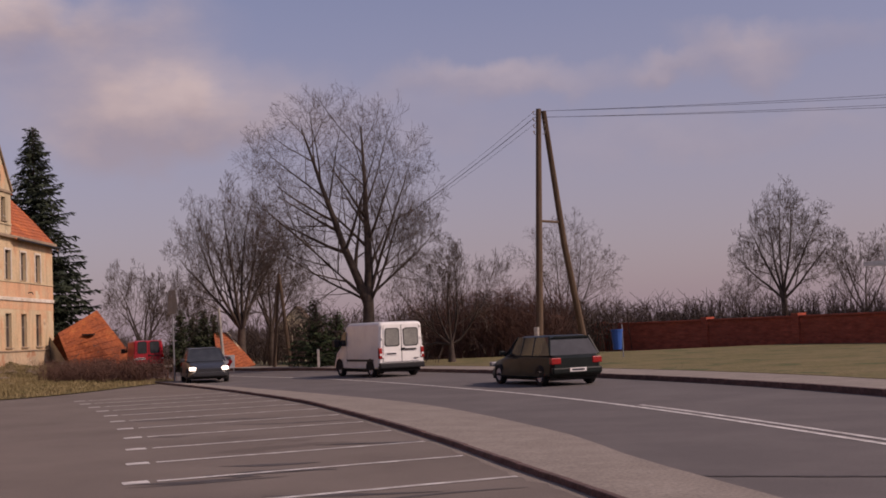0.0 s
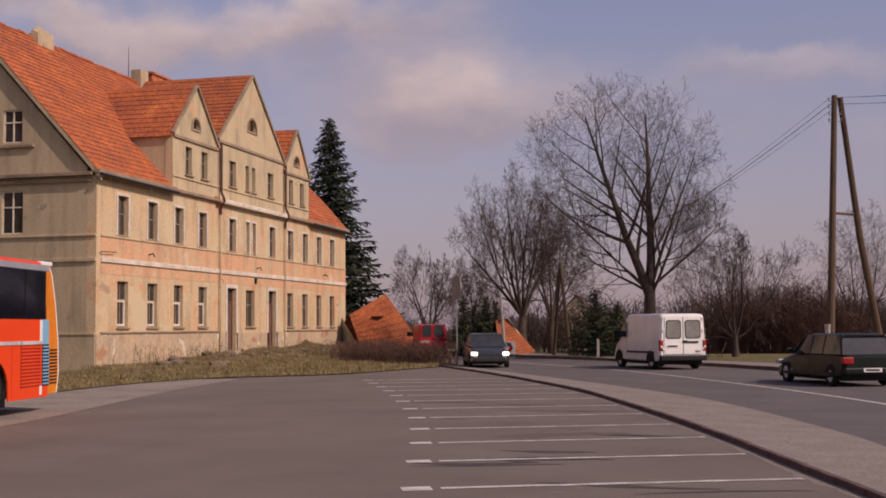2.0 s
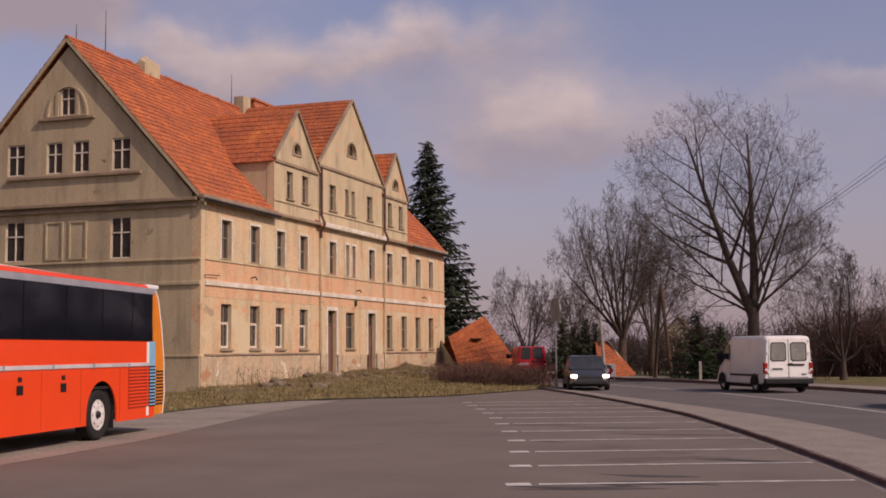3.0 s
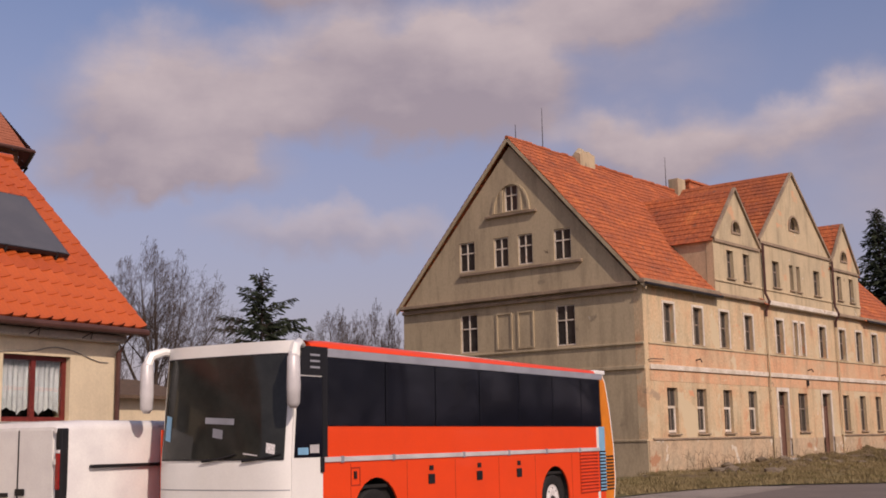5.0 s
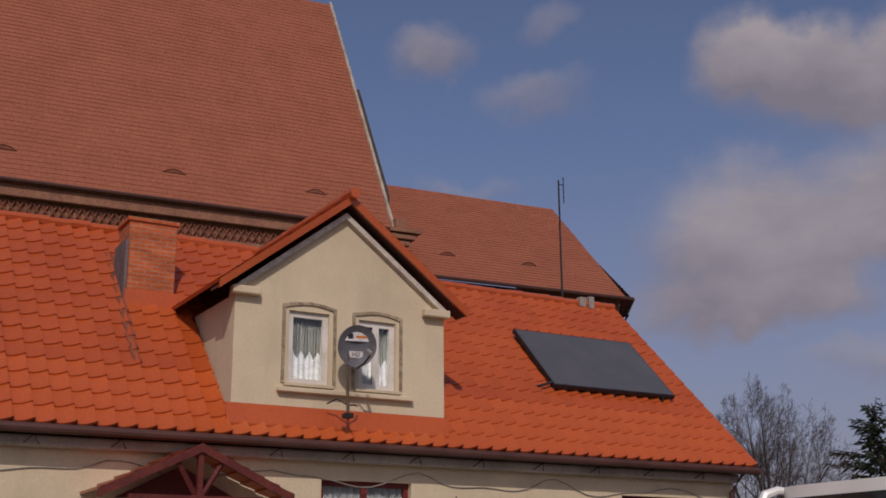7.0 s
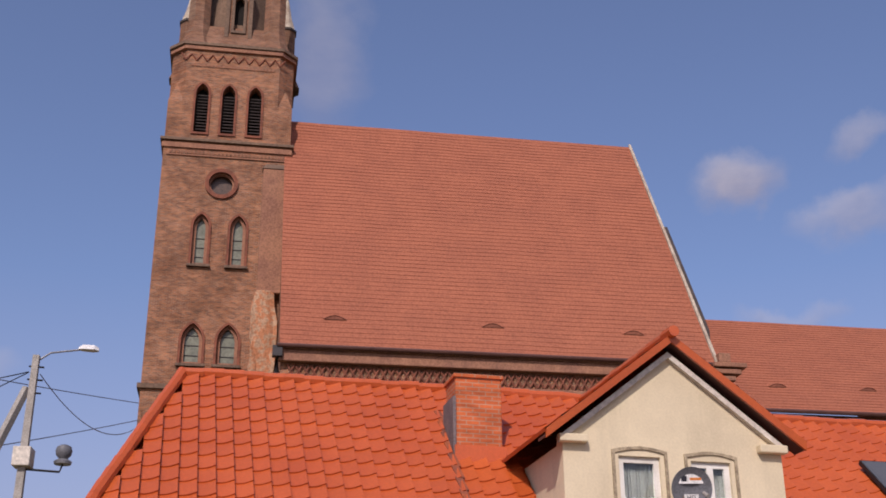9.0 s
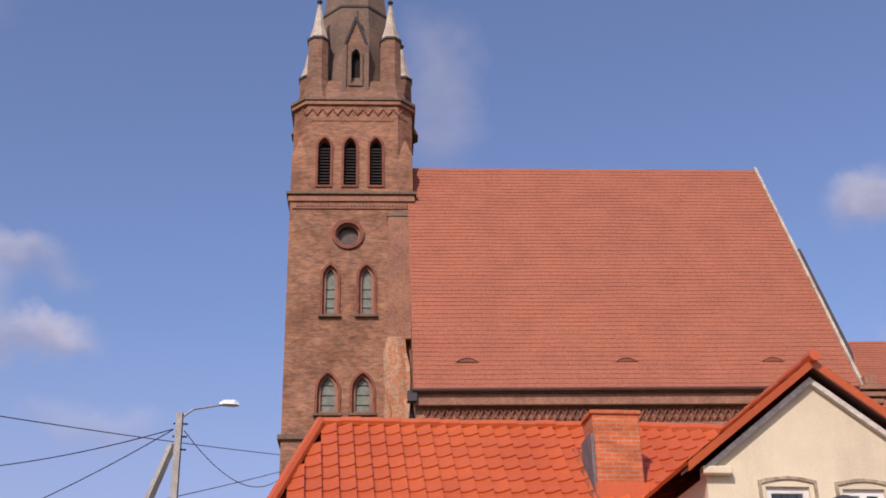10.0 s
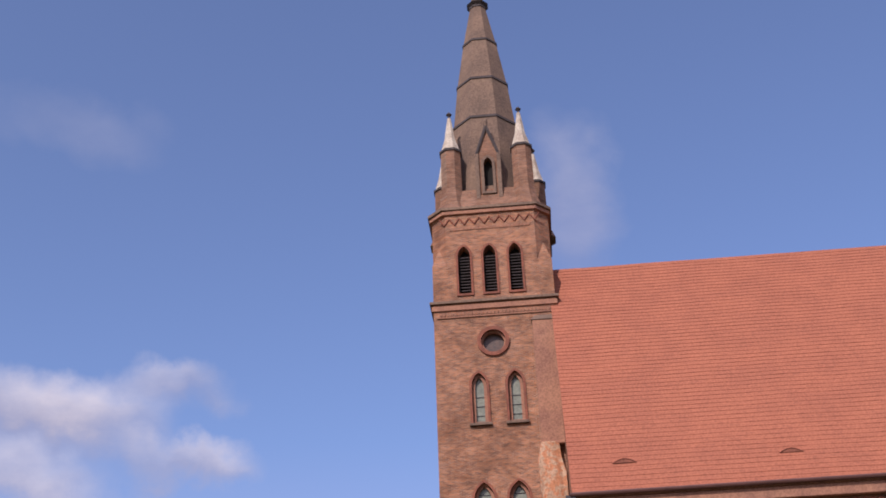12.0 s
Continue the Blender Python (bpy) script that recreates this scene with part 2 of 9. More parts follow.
def bricks(name, one, two, joint, size=(0.25, 0.075), joint_size=0.012, along=(0, 2), stain=(0.5, 0.4, 0.35), stain_amount=0.45, bump=0.4):
    """Brickwork at true size on walls; along: which two object axes run along the courses and up."""
    m = bpy.data.materials.new(name)
    m.use_nodes = True
    nt = m.node_tree
    bsdf = nt.nodes["Principled BSDF"]
    co = nt.nodes.new("ShaderNodeTexCoord")
    sep = nt.nodes.new("ShaderNodeSeparateXYZ")
    nt.links.new(co.outputs["Object"], sep.inputs["Vector"])
    both = nt.nodes.new("ShaderNodeMath")
    both.operation = "ADD"
    nt.links.new(sep.outputs[0], both.inputs[0])
    nt.links.new(sep.outputs[1], both.inputs[1])
    com = nt.nodes.new("ShaderNodeCombineXYZ")
    nt.links.new(both.outputs["Value"], com.inputs[0])
    nt.links.new(sep.outputs[2], com.inputs[1])
    br = nt.nodes.new("ShaderNodeTexBrick")
    br.inputs["Scale"].default_value = 1.0
    br.inputs["Brick Width"].default_value, br.inputs["Row Height"].default_value = size
    br.inputs["Mortar Size"].default_value = joint_size
    br.inputs["Color1"].default_value, br.inputs["Color2"].default_value = (*one, 1), (*two, 1)
    br.inputs["Mortar"].default_value = (*joint, 1)
    nt.links.new(com.outputs["Vector"], br.inputs["Vector"])
    no = nt.nodes.new("ShaderNodeTexNoise")
    no.inputs["Scale"].default_value, no.inputs["Detail"].default_value = 0.55, 8
    no.inputs["Roughness"].default_value = 0.7
    nt.links.new(co.outputs["Object"], no.inputs["Vector"])
    ramp = nt.nodes.new("ShaderNodeValToRGB")
    ramp.color_ramp.elements[0].position, ramp.color_ramp.elements[1].position = 0.42, 0.68
    ramp.color_ramp.elements[0].color, ramp.color_ramp.elements[1].color = (1, 1, 1, 1), (*stain, 1)
    nt.links.new(no.outputs["Fac"], ramp.inputs["Fac"])
    mp2 = nt.nodes.new("ShaderNodeMapping")
    mp2.inputs["Scale"].default_value = (1.1, 1.1, 4.5)
    nt.links.new(co.outputs["Object"], mp2.inputs["Vector"])
    no2 = nt.nodes.new("ShaderNodeTexNoise")
    no2.inputs["Scale"].default_value, no2.inputs["Detail"].default_value, no2.inputs["Roughness"].default_value = 1.3, 5, 0.75
    nt.links.new(mp2.outputs["Vector"], no2.inputs["Vector"])
    rg = nt.nodes.new("ShaderNodeMapRange")
    rg.inputs["From Min"].default_value, rg.inputs["From Max"].default_value = 0.3, 0.7
    rg.inputs["To Min"].default_value, rg.inputs["To Max"].default_value = 0.62, 1.35
    nt.links.new(no2.outputs["Fac"], rg.inputs["Value"])
    vary = nt.nodes.new("ShaderNodeVectorMath")
    vary.operation = "SCALE"
    nt.links.new(br.outputs["Color"], vary.inputs[0])
    nt.links.new(rg.outputs["Result"], vary.inputs["Scale"])
    mul = nt.nodes.new("ShaderNodeMix")
    mul.data_type, mul.blend_type = "RGBA", "MULTIPLY"
    mul.inputs["Factor"].default_value = stain_amount
    nt.links.new(vary.outputs["Vector"], mul.inputs["A"])
    nt.links.new(ramp.outputs["Color"], mul.inputs["B"])
    nt.links.new(mul.outputs["Result"], bsdf.inputs["Base Color"])
    bsdf.inputs["Roughness"].default_value = 0.9
    bsdf.inputs["Specular IOR Level"].default_value = 0.2
    bp = nt.nodes.new("ShaderNodeBump")
    bp.inputs["Strength"].default_value, bp.inputs["Distance"].default_value = bump, 0.02
    bp.invert = True
    nt.links.new(br.outputs["Fac"], bp.inputs["Height"])
    nt.links.new(bp.outputs["Normal"], bsdf.inputs["Normal"])
    return m


def clear_glass(name, tint=(0.9, 0.95, 0.95), rough=0.02):
    m = bpy.data.materials.new(name)
    m.use_nodes = True
    b = m.node_tree.nodes["Principled BSDF"]
    b.inputs["Base Color"].default_value = (*tint, 1)
    b.inputs["Roughness"].default_value, b.inputs["Transmission Weight"].default_value, b.inputs["IOR"].default_value = rough, 1.0, 1.45
    return m


def dark_glass(name, base=(0.012, 0.013, 0.018), rough=0.06, spec=0.5):
    m = material(name, base, tuple(c * 1.6 for c in base), rough=rough, bump=0, fine_mix=0.05, spec=spec)
    return m


M = dict(
    asphalt=material("asphalt", (0.152, 0.123, 0.102), (0.182, 0.149, 0.124), rough=0.92, scale=0.35, fine=60, bump=0.25, third=(0.13, 0.106, 0.088), chips=(((0.125, 0.10, 0.083), 0.64, 0.25), ((0.20, 0.165, 0.14), 0.70, 1.2))),
    dust=material("dusty_asphalt", (0.20, 0.166, 0.138), (0.24, 0.20, 0.167), rough=0.95, scale=2.0, fine=30, bump=0.3, third=(0.16, 0.13, 0.108)),
    road=material("road_asphalt", (0.115, 0.10, 0.093), (0.14, 0.122, 0.113), rough=0.9, scale=0.5, fine=70, bump=0.2),
    paving=material("concrete_paving", (0.225, 0.19, 0.158), (0.27, 0.23, 0.192), rough=0.95, scale=1.2, fine=25, bump=0.3),
    cobble=material("worn_setts", (0.245, 0.205, 0.168), (0.30, 0.255, 0.21), rough=0.95, scale=0.6, fine=14, bump=0.5, fine_mix=0.3, third=(0.15, 0.13, 0.11)),
    kerb=material("kerb_stone", (0.10, 0.06, 0.052), (0.16, 0.10, 0.088), rough=0.9, scale=3, fine=30, each=0.15),
    paint=material("road_paint", (0.60, 0.57, 0.53), (0.40, 0.37, 0.34), rough=0.85, scale=2.5, fine=40, edge=(0.45, 0.6)),
    grass=material("dry_grass", (0.13, 0.112, 0.042), (0.18, 0.138, 0.064), rough=1.0, scale=0.45, fine=12, bump=1.0, fine_mix=0.5, third=(0.065, 0.078, 0.024), chips=(((0.075, 0.085, 0.028), 0.58, 0.5), ((0.22, 0.17, 0.09), 0.66, 1.4))),
    ground=material("soil_and_grass", (0.13, 0.115, 0.06), (0.19, 0.16, 0.085), rough=1.0, scale=0.2, fine=9, bump=0.8, fine_mix=0.4),
    facade=material("ochre_plaster", (0.62, 0.445, 0.265), (0.56, 0.44, 0.275), rough=0.95, scale=0.8, fine=14, bump=0.25, fine_mix=0.16, third=(0.61, 0.345, 0.195), stretch=(1, 1, 0.55), edge=(0.46, 0.62), streaks=0.34, chips=(((0.60, 0.485, 0.31), 0.55, 0.35), ((0.40, 0.29, 0.19), 0.66, 0.5), ((0.30, 0.20, 0.13), 0.70, 1.9), ((0.65, 0.33, 0.18), 0.65, 0.9), ((0.70, 0.62, 0.48), 0.68, 1.6))),
    facade2=material("beige_plaster", (0.56, 0.44, 0.275), (0.47, 0.38, 0.245), rough=0.95, scale=0.5, fine=12, bump=0.2, fine_mix=0.10, streaks=0.38, chips=(((0.60, 0.36, 0.21), 0.62, 0.6), ((0.66, 0.60, 0.48), 0.68, 1.4), ((0.27, 0.20, 0.13), 0.68, 1.7))),
    gable=material("grey_plaster", (0.49, 0.395, 0.255), (0.40, 0.32, 0.21), rough=0.95, scale=0.45, fine=12, bump=0.15, fine_mix=0.08, edge=(0.44, 0.70), stretch=(1, 1, 0.6), streaks=0.3, chips=(((0.52, 0.46, 0.36), 0.69, 1.1), ((0.30, 0.245, 0.165), 0.66, 0.7), ((0.20, 0.155, 0.10), 0.70, 1.8))),
    bareplaster=material("peeled_plaster", (0.54, 0.39, 0.25), (0.46, 0.36, 0.24), rough=0.95, scale=0.9, fine=10, bump=0.4, fine_mix=0.15, streaks=0.25, chips=(((0.44, 0.23, 0.13), 0.60, 1.0), ((0.64, 0.57, 0.45), 0.60, 0.8), ((0.25, 0.19, 0.14), 0.68, 2.2))),
    peach=material("peach_plaster", (0.66, 0.375, 0.215), (0.60, 0.41, 0.25), rough=0.95, scale=0.7, fine=12, bump=0.25, fine_mix=0.16, edge=(0.45, 0.62), streaks=0.3, chips=(((0.62, 0.50, 0.33), 0.62, 0.9), ((0.36, 0.25, 0.16), 0.69, 1.8))),
    trim=material("plaster_trim", (0.34, 0.25, 0.17), (0.22, 0.165, 0.115), rough=0.95, scale=1.0, fine=20),
    white=material("old_white_paint", (0.70, 0.63, 0.53), (0.55, 0.47, 0.36), rough=0.8, scale=1.2, fine=20, chips=(((0.48, 0.34, 0.22), 0.62, 2.4),)),
    oldtile=material("old_roof_tile", (0.43, 0.118, 0.042), (0.30, 0.088, 0.042), rough=0.9, scale=0.9, fine=7, bump=0.6, fine_mix=0.34, each=0.25, third=(0.56, 0.185, 0.062), chips=(((0.55, 0.20, 0.085), 0.64, 3.2), ((0.20, 0.085, 0.055), 0.62, 2.6), ((0.17, 0.09, 0.06), 0.67, 1.1))),
    newtile=material("new_roof_tile", (0.50, 0.098, 0.021), (0.44, 0.08, 0.018), rough=0.34, scale=0.5, fine=20, bump=0.05, fine_mix=0.08, each=0.10, spec=0.5, coat=0.25),
    churchtile=material("church_roof_tile", (0.335, 0.112, 0.060), (0.30, 0.10, 0.055), rough=0.88, scale=0.6, fine=9, bump=0.3, fine_mix=0.2, each=0.10),
    brick=bricks("church_brick", (0.41, 0.148, 0.062), (0.19, 0.076, 0.047), (0.33, 0.23, 0.155), stain=(0.42, 0.38, 0.36), stain_amount=0.75),
    brickplain=material("cleaned_brick", (0.31, 0.15, 0.09), (0.24, 0.115, 0.075), rough=0.95, scale=1.0, fine=12),
    brickwall=bricks("boundary_brick", (0.50, 0.105, 0.058), (0.38, 0.08, 0.048), (0.24, 0.10, 0.07), stain_amount=0.3),
    chimneybrick=bricks("chimney_brick", (0.54, 0.135, 0.045), (0.45, 0.11, 0.04), (0.40, 0.22, 0.14), size=(0.25, 0.08), joint_size=0.01, stain_amount=0.2),
    housewall=material("cream_plaster", (0.68, 0.57, 0.385), (0.59, 0.49, 0.33), rough=0.95, scale=0.7, fine=25, bump=0.12, fine_mix=0.05, streaks=0.14),
    concrete=material("grey_render", (0.36, 0.33, 0.29), (0.27, 0.25, 0.22), rough=0.95, scale=1.5, fine=25),
    stone=material("spire_stone", (0.185, 0.118, 0.078), (0.13, 0.085, 0.06), rough=0.9, scale=0.6, fine=8, third=(0.27, 0.17, 0.11)),
    limestone=material("pale_stone", (0.62, 0.56, 0.47), (0.5, 0.43, 0.36), rough=0.9, scale=1.5, fine=12),
    darkmetal=material("dark_metal", (0.05, 0.045, 0.045), rough=0.5, metal=0.6, bump=0),
    zinc=material("zinc_sheet", (0.32, 0.32, 0.33), rough=0.5, metal=0.7, bump=0.02),
    gutter=material("brown_gutter", (0.10, 0.045, 0.035), rough=0.45, bump=0, fine_mix=0.05),
    bark=material("bark", (0.058, 0.043, 0.035), (0.09, 0.068, 0.054), rough=1.0, scale=3, fine=30, bump=0.5),
    twig=material("twigs", (0.066, 0.046, 0.037), (0.095, 0.07, 0.055), rough=1.0, scale=1, fine=10, bump=0),
    redtwig=material("red_twigs", (0.11, 0.058, 0.045), (0.14, 0.075, 0.055), rough=1.0, scale=1, fine=10, bump=0),
    needle=material("spruce_needles", (0.022, 0.032, 0.018), (0.035, 0.045, 0.024), rough=0.9, scale=1.5, fine=20, bump=0, each=0.3),
    thuja=material("thuja_green", (0.028, 0.036, 0.018), (0.04, 0.05, 0.022), rough=0.9, scale=1.5, fine=20, bump=0, each=0.3),
    pine=material("pine_green", (0.045, 0.07, 0.03), (0.06, 0.08, 0.035), rough=0.9, scale=1.5, fine=20, bump=0, each=0.3),
    doorwood=material("weathered_brown_door", (0.13, 0.06, 0.042), (0.19, 0.11, 0.08), rough=0.9, scale=1.5, fine=20, stretch=(4, 4, 0.5)),
    lace=material("white_lace", (0.66, 0.65, 0.64), (0.5, 0.5, 0.5), rough=0.9, scale=9, fine=40, bump=0.1),
    oldframe=material("weathered_grey_brown_frame", (0.25, 0.195, 0.15), (0.17, 0.13, 0.10), rough=0.9, scale=3, fine=20),
    wood=material("weathered_wood", (0.13, 0.085, 0.055), (0.09, 0.06, 0.04), rough=0.9, scale=2, fine=20, stretch=(4, 4, 0.5)),
    redwood=material("red_stained_wood", (0.14, 0.028, 0.02), (0.10, 0.02, 0.016), rough=0.6, scale=2, fine=20),
    busred=material("red_bus_paint", (0.84, 0.066, 0.010), (0.80, 0.062, 0.010), rough=0.4, bump=0, fine_mix=0.03, spec=0.3, coat=0.12),
    buswhite=material("white_bus_paint", (0.86, 0.85, 0.78), (0.82, 0.81, 0.74), rough=0.3, bump=0, fine_mix=0.02, spec=0.5, coat=0.5),
    vanwhite=material("white_van_paint", (0.80, 0.79, 0.74), (0.70, 0.68, 0.65), rough=0.35, bump=0, fine_mix=0.03, spec=0.5, coat=0.3),
    silver=material("silver_strip", (0.62, 0.60, 0.58), rough=0.35, metal=0.1, bump=0, fine_mix=0.02),
    busgrey=material("grey_bus_band", (0.30, 0.31, 0.34), rough=0.4, bump=0, fine_mix=0.03),
    orange=material("orange_paint", (0.80, 0.24, 0.02), rough=0.35, bump=0, fine_mix=0.02),
    skyblue=material("light_blue_paint", (0.22, 0.48, 0.68), rough=0.35, bump=0, fine_mix=0.02),
    rubber=material("rubber", (0.02, 0.019, 0.018), rough=0.85, fine=20),
    rim=material("white_wheel", (0.74, 0.71, 0.67), (0.58, 0.54, 0.5), rough=0.5),
    black=material("black_plastic", (0.014, 0.014, 0.015), rough=0.5, bump=0),
    underbody=material("underbody", (0.02, 0.018, 0.016), rough=0.9),
    carblack=material("dark_green_car_paint", (0.012, 0.016, 0.015), rough=0.42, bump=0, coat=0.1, spec=0.15),
    cargrey=material("grey_car_paint", (0.04, 0.04, 0.042), rough=0.35, bump=0, coat=0.3),
    carred=material("red_van_paint", (0.42, 0.018, 0.03), rough=0.35, bump=0, coat=0.4),
    redlamp=material("red_lamp_glass", (0.35, 0.012, 0.012), rough=0.2, bump=0, spec=0.6),
    lampglass=material("headlamp_glass", (0.55, 0.56, 0.56), (0.4, 0.4, 0.4), rough=0.15, metal=0.5, bump=0),
    busglass=dark_glass("bus_window_glass", (0.006, 0.007, 0.011), 0.05, 0.28),
    screenglass=dark_glass("windscreen_glass", (0.022, 0.023, 0.02), 0.07, 0.36),
    carglass=dark_glass("car_window_glass", (0.03, 0.033, 0.036)),
    oldglass=dark_glass("old_window_glass", (0.035, 0.033, 0.03), 0.12),
    paleglass=material("leaded_glass", (0.20, 0.205, 0.15), (0.14, 0.145, 0.11), rough=0.25, scale=2, fine=8, bump=0.1),
    vangauze=material("grey_window", (0.20, 0.20, 0.18), (0.26, 0.26, 0.23), rough=0.2, bump=0),
    # near-black: the shade of unlit insides put into a colour
    void=material("painted_indoor_shade", (0.018, 0.015, 0.013), rough=1.0, bump=0),
    curtain=material("net_curtain", (0.30, 0.30, 0.30), (0.22, 0.225, 0.235), rough=0.9, scale=6, fine=40, bump=0.1, stretch=(3, 3, 0.4)),
    windowwood=material("brown_window_frame", (0.17, 0.028, 0.022), rough=0.45, bump=0),
    panel=material("solar_collector_glass", (0.095, 0.095, 0.10), (0.11, 0.108, 0.11), rough=0.18, bump=0, fine_mix=0.03, spec=0.5),
    dish=material("dark_grey_dish", (0.14, 0.14, 0.15), (0.12, 0.12, 0.125), rough=0.5, bump=0),
    label=material("white_label", (0.75, 0.73, 0.70), rough=0.6, bump=0),
    labelorange=material("orange_label", (0.75, 0.25, 0.05), rough=0.6, bump=0),
    labeldark=material("dark_lettering", (0.03, 0.03, 0.04), rough=0.6, bump=0),
    bluebin=material("blue_plastic_bin", (0.025, 0.10, 0.35), rough=0.5, bump=0),
    signback=material("sign_back", (0.30, 0.29, 0.28), rough=0.6, metal=0.3, bump=0),
    scrub=material("dry_scrub", (0.14, 0.10, 0.06), (0.2, 0.15, 0.085), rough=1.0, scale=2, fine=10, bump=0, each=0.3),
)


# ---- shaping helpers ----
def part(name, bm, mat, parent=None, label="", loc=None):
    """Links a bmesh as one mesh object, under a thing or a part if one is given."""
    me = bpy.data.meshes.new(name)
    bmesh.ops.recalc_face_normals(bm, faces=bm.faces[:]) if len(bm.faces) < 60000 else None
    bm.to_mesh(me)
    bm.free()
    me.materials.append(M[mat] if isinstance(mat, str) else mat)
    ob = new(name, me)
    if parent:
        ob.parent = parent
    if loc is not None:
        ob.matrix_basis = loc
    if label:
        ob["label"] = label
    return ob


def thing(name, m, label, category, group="", kind=""):
    return_ob = new(name)
    return_ob.matrix_basis = m
    return_ob.empty_display_size = 0.3
    return tagged(return_ob, label, category, group, kind)


def smooth(ob, angle=35):
    me = ob.data
    me.polygons.foreach_set("use_smooth", [True] * len(me.polygons))
    me.set_sharp_from_angle(angle=radians(angle))
    return ob


def box(x0, y0, z0, x1, y1, z1, bevel=0.0, bm=None):
    bm = bm or bmesh.new()
    m = Matrix.Translation(((x0 + x1) / 2, (y0 + y1) / 2, (z0 + z1) / 2)) @ Matrix.Diagonal((abs(x1 - x0), abs(y1 - y0), abs(z1 - z0), 1))
    made = bmesh.ops.create_cube(bm, size=1, matrix=m)
    if bevel:
        edges = list({e for v in made["verts"] for e in v.link_edges})
        bmesh.ops.bevel(bm, geom=edges, offset=bevel, segments=2, affect="EDGES", profile=0.5)
    return bm


def tube(points, radii, sides=8, bm=None, caps=True):
    """A tapered tube along points."""
    bm = bm or bmesh.new()
    points = [Vector(p) for p in points]
    rings = []
    for i, p in enumerate(points):
        d = (points[min(i + 1, len(points) - 1)] - points[max(i - 1, 0)]).normalized()
        side = d.orthogonal().normalized() if abs(d.z) > 0.95 else d.cross(Vector((0, 0, 1))).normalized()
        up = side.cross(d)
        r = radii[i] if isinstance(radii, (list, tuple)) else radii
        rings.append([bm.verts.new(p + r * (math.cos(2 * math.pi * k / sides) * side + math.sin(2 * math.pi * k / sides) * up)) for k in range(sides)])
    for a, b in zip(rings, rings[1:]):
        for k in range(sides):
            bm.faces.new((a[k], a[(k + 1) % sides], b[(k + 1) % sides], b[k]))
    if caps and sides > 2:
        bm.faces.new(rings[0][::-1])
        bm.faces.new(rings[-1])
    return bm


def slab(outer, holes, depth, to3d, bm=None):
    """A plate of any outline with openings through it: outline and openings in (a, b), to3d(a, b, d) gives the place."""
    from mathutils.geometry import tessellate_polygon
    bm = bm or bmesh.new()
    loops = [list(outer)] + [list(h) for h in holes]
    tris = tessellate_polygon([[Vector((a, b, 0)) for a, b in loop] for loop in loops])
    flat = [p for loop in loops for p in loop]
    front = [bm.verts.new(to3d(a, b, 0.0)) for a, b in flat]
    back = [bm.verts.new(to3d(a, b, depth)) for a, b in flat]
    for t in tris:
        try:
            bm.faces.new([front[i] for i in t])
            bm.faces.new([back[i] for i in reversed(t)])
        except ValueError:
            pass
    k = 0
    for loop in loops:
        n = len(loop)
        for i in range(n):
            a, b = k + i, k + (i + 1) % n
            bm.faces.new((front[a], front[b], back[b], back[a]))
        k += n
    return bm


def rect(a0, b0, a1, b1):
    return [(a0, b0), (a1, b0), (a1, b1), (a0, b1)]


def arch(a0, b0, a1, b1, pointed=True, steps=5):
    """An opening with a pointed or round head; b1 is the crown."""
    w, c = (a1 - a0), (a0 + a1) / 2
    pts = [(a0, b0), (a1, b0)]
    if pointed:
        rise = w * 0.866
        s = b1 - rise
        for i in range(steps + 1):
            t = radians(60 * i / steps)
            pts.append((a0 + w * math.cos(t), s + w * math.sin(t)))
        for i in range(steps - 1, -1, -1):
            t = radians(60 * i / steps)
            pts.append((a1 - w * math.cos(t), s + w * math.sin(t)))
    else:
        s = b1 - w / 2
        for i in range(2 * steps + 1):
            t = math.pi * i / (2 * steps)
            pts.append((c + w / 2 * math.cos(t), s + w / 2 * math.sin(t)))
    return pts


def disc(c, r, steps=20):
    return [(c[0] + r * math.cos(2 * math.pi * i / steps), c[1] + r * math.sin(2 * math.pi * i / steps)) for i in range(steps)]


def offset_loop(loop, by):
    """Moves an outline outward from its middle."""
    ca = (min(p[0] for p in loop) + max(p[0] for p in loop)) / 2
    cb = (min(p[1] for p in loop) + max(p[1] for p in loop)) / 2
    ha = (max(p[0] for p in loop) - min(p[0] for p in loop)) / 2
    hb = (max(p[1] for p in loop) - min(p[1] for p in loop)) / 2
    return [(ca + (a - ca) * (ha + by) / ha, cb + (b - cb) * (hb + by) / hb) for a, b in loop]


def FRONT(a, b, d):
    """Plates that face the camera in a local frame: along, away, up."""
    return Vector((a, d, b))


def polar(turn, dist, z=0.0):
    a = radians(turn)
    return Vector((-math.sin(a) * dist, math.cos(a) * dist, z))


def lofted(sections, bm=None):
    """A skin over outlines with the same number of points."""
    bm = bm or bmesh.new()
    rings = [[bm.verts.new(p) for p in s] for s in sections]
    n = len(rings[0])
    for a, b in zip(rings, rings[1:]):
        for k in range(n):
            bm.faces.new((a[k], a[(k + 1) % n], b[(k + 1) % n], b[k]))
    bm.faces.new(rings[0][::-1])
    bm.faces.new(rings[-1])
    return bm


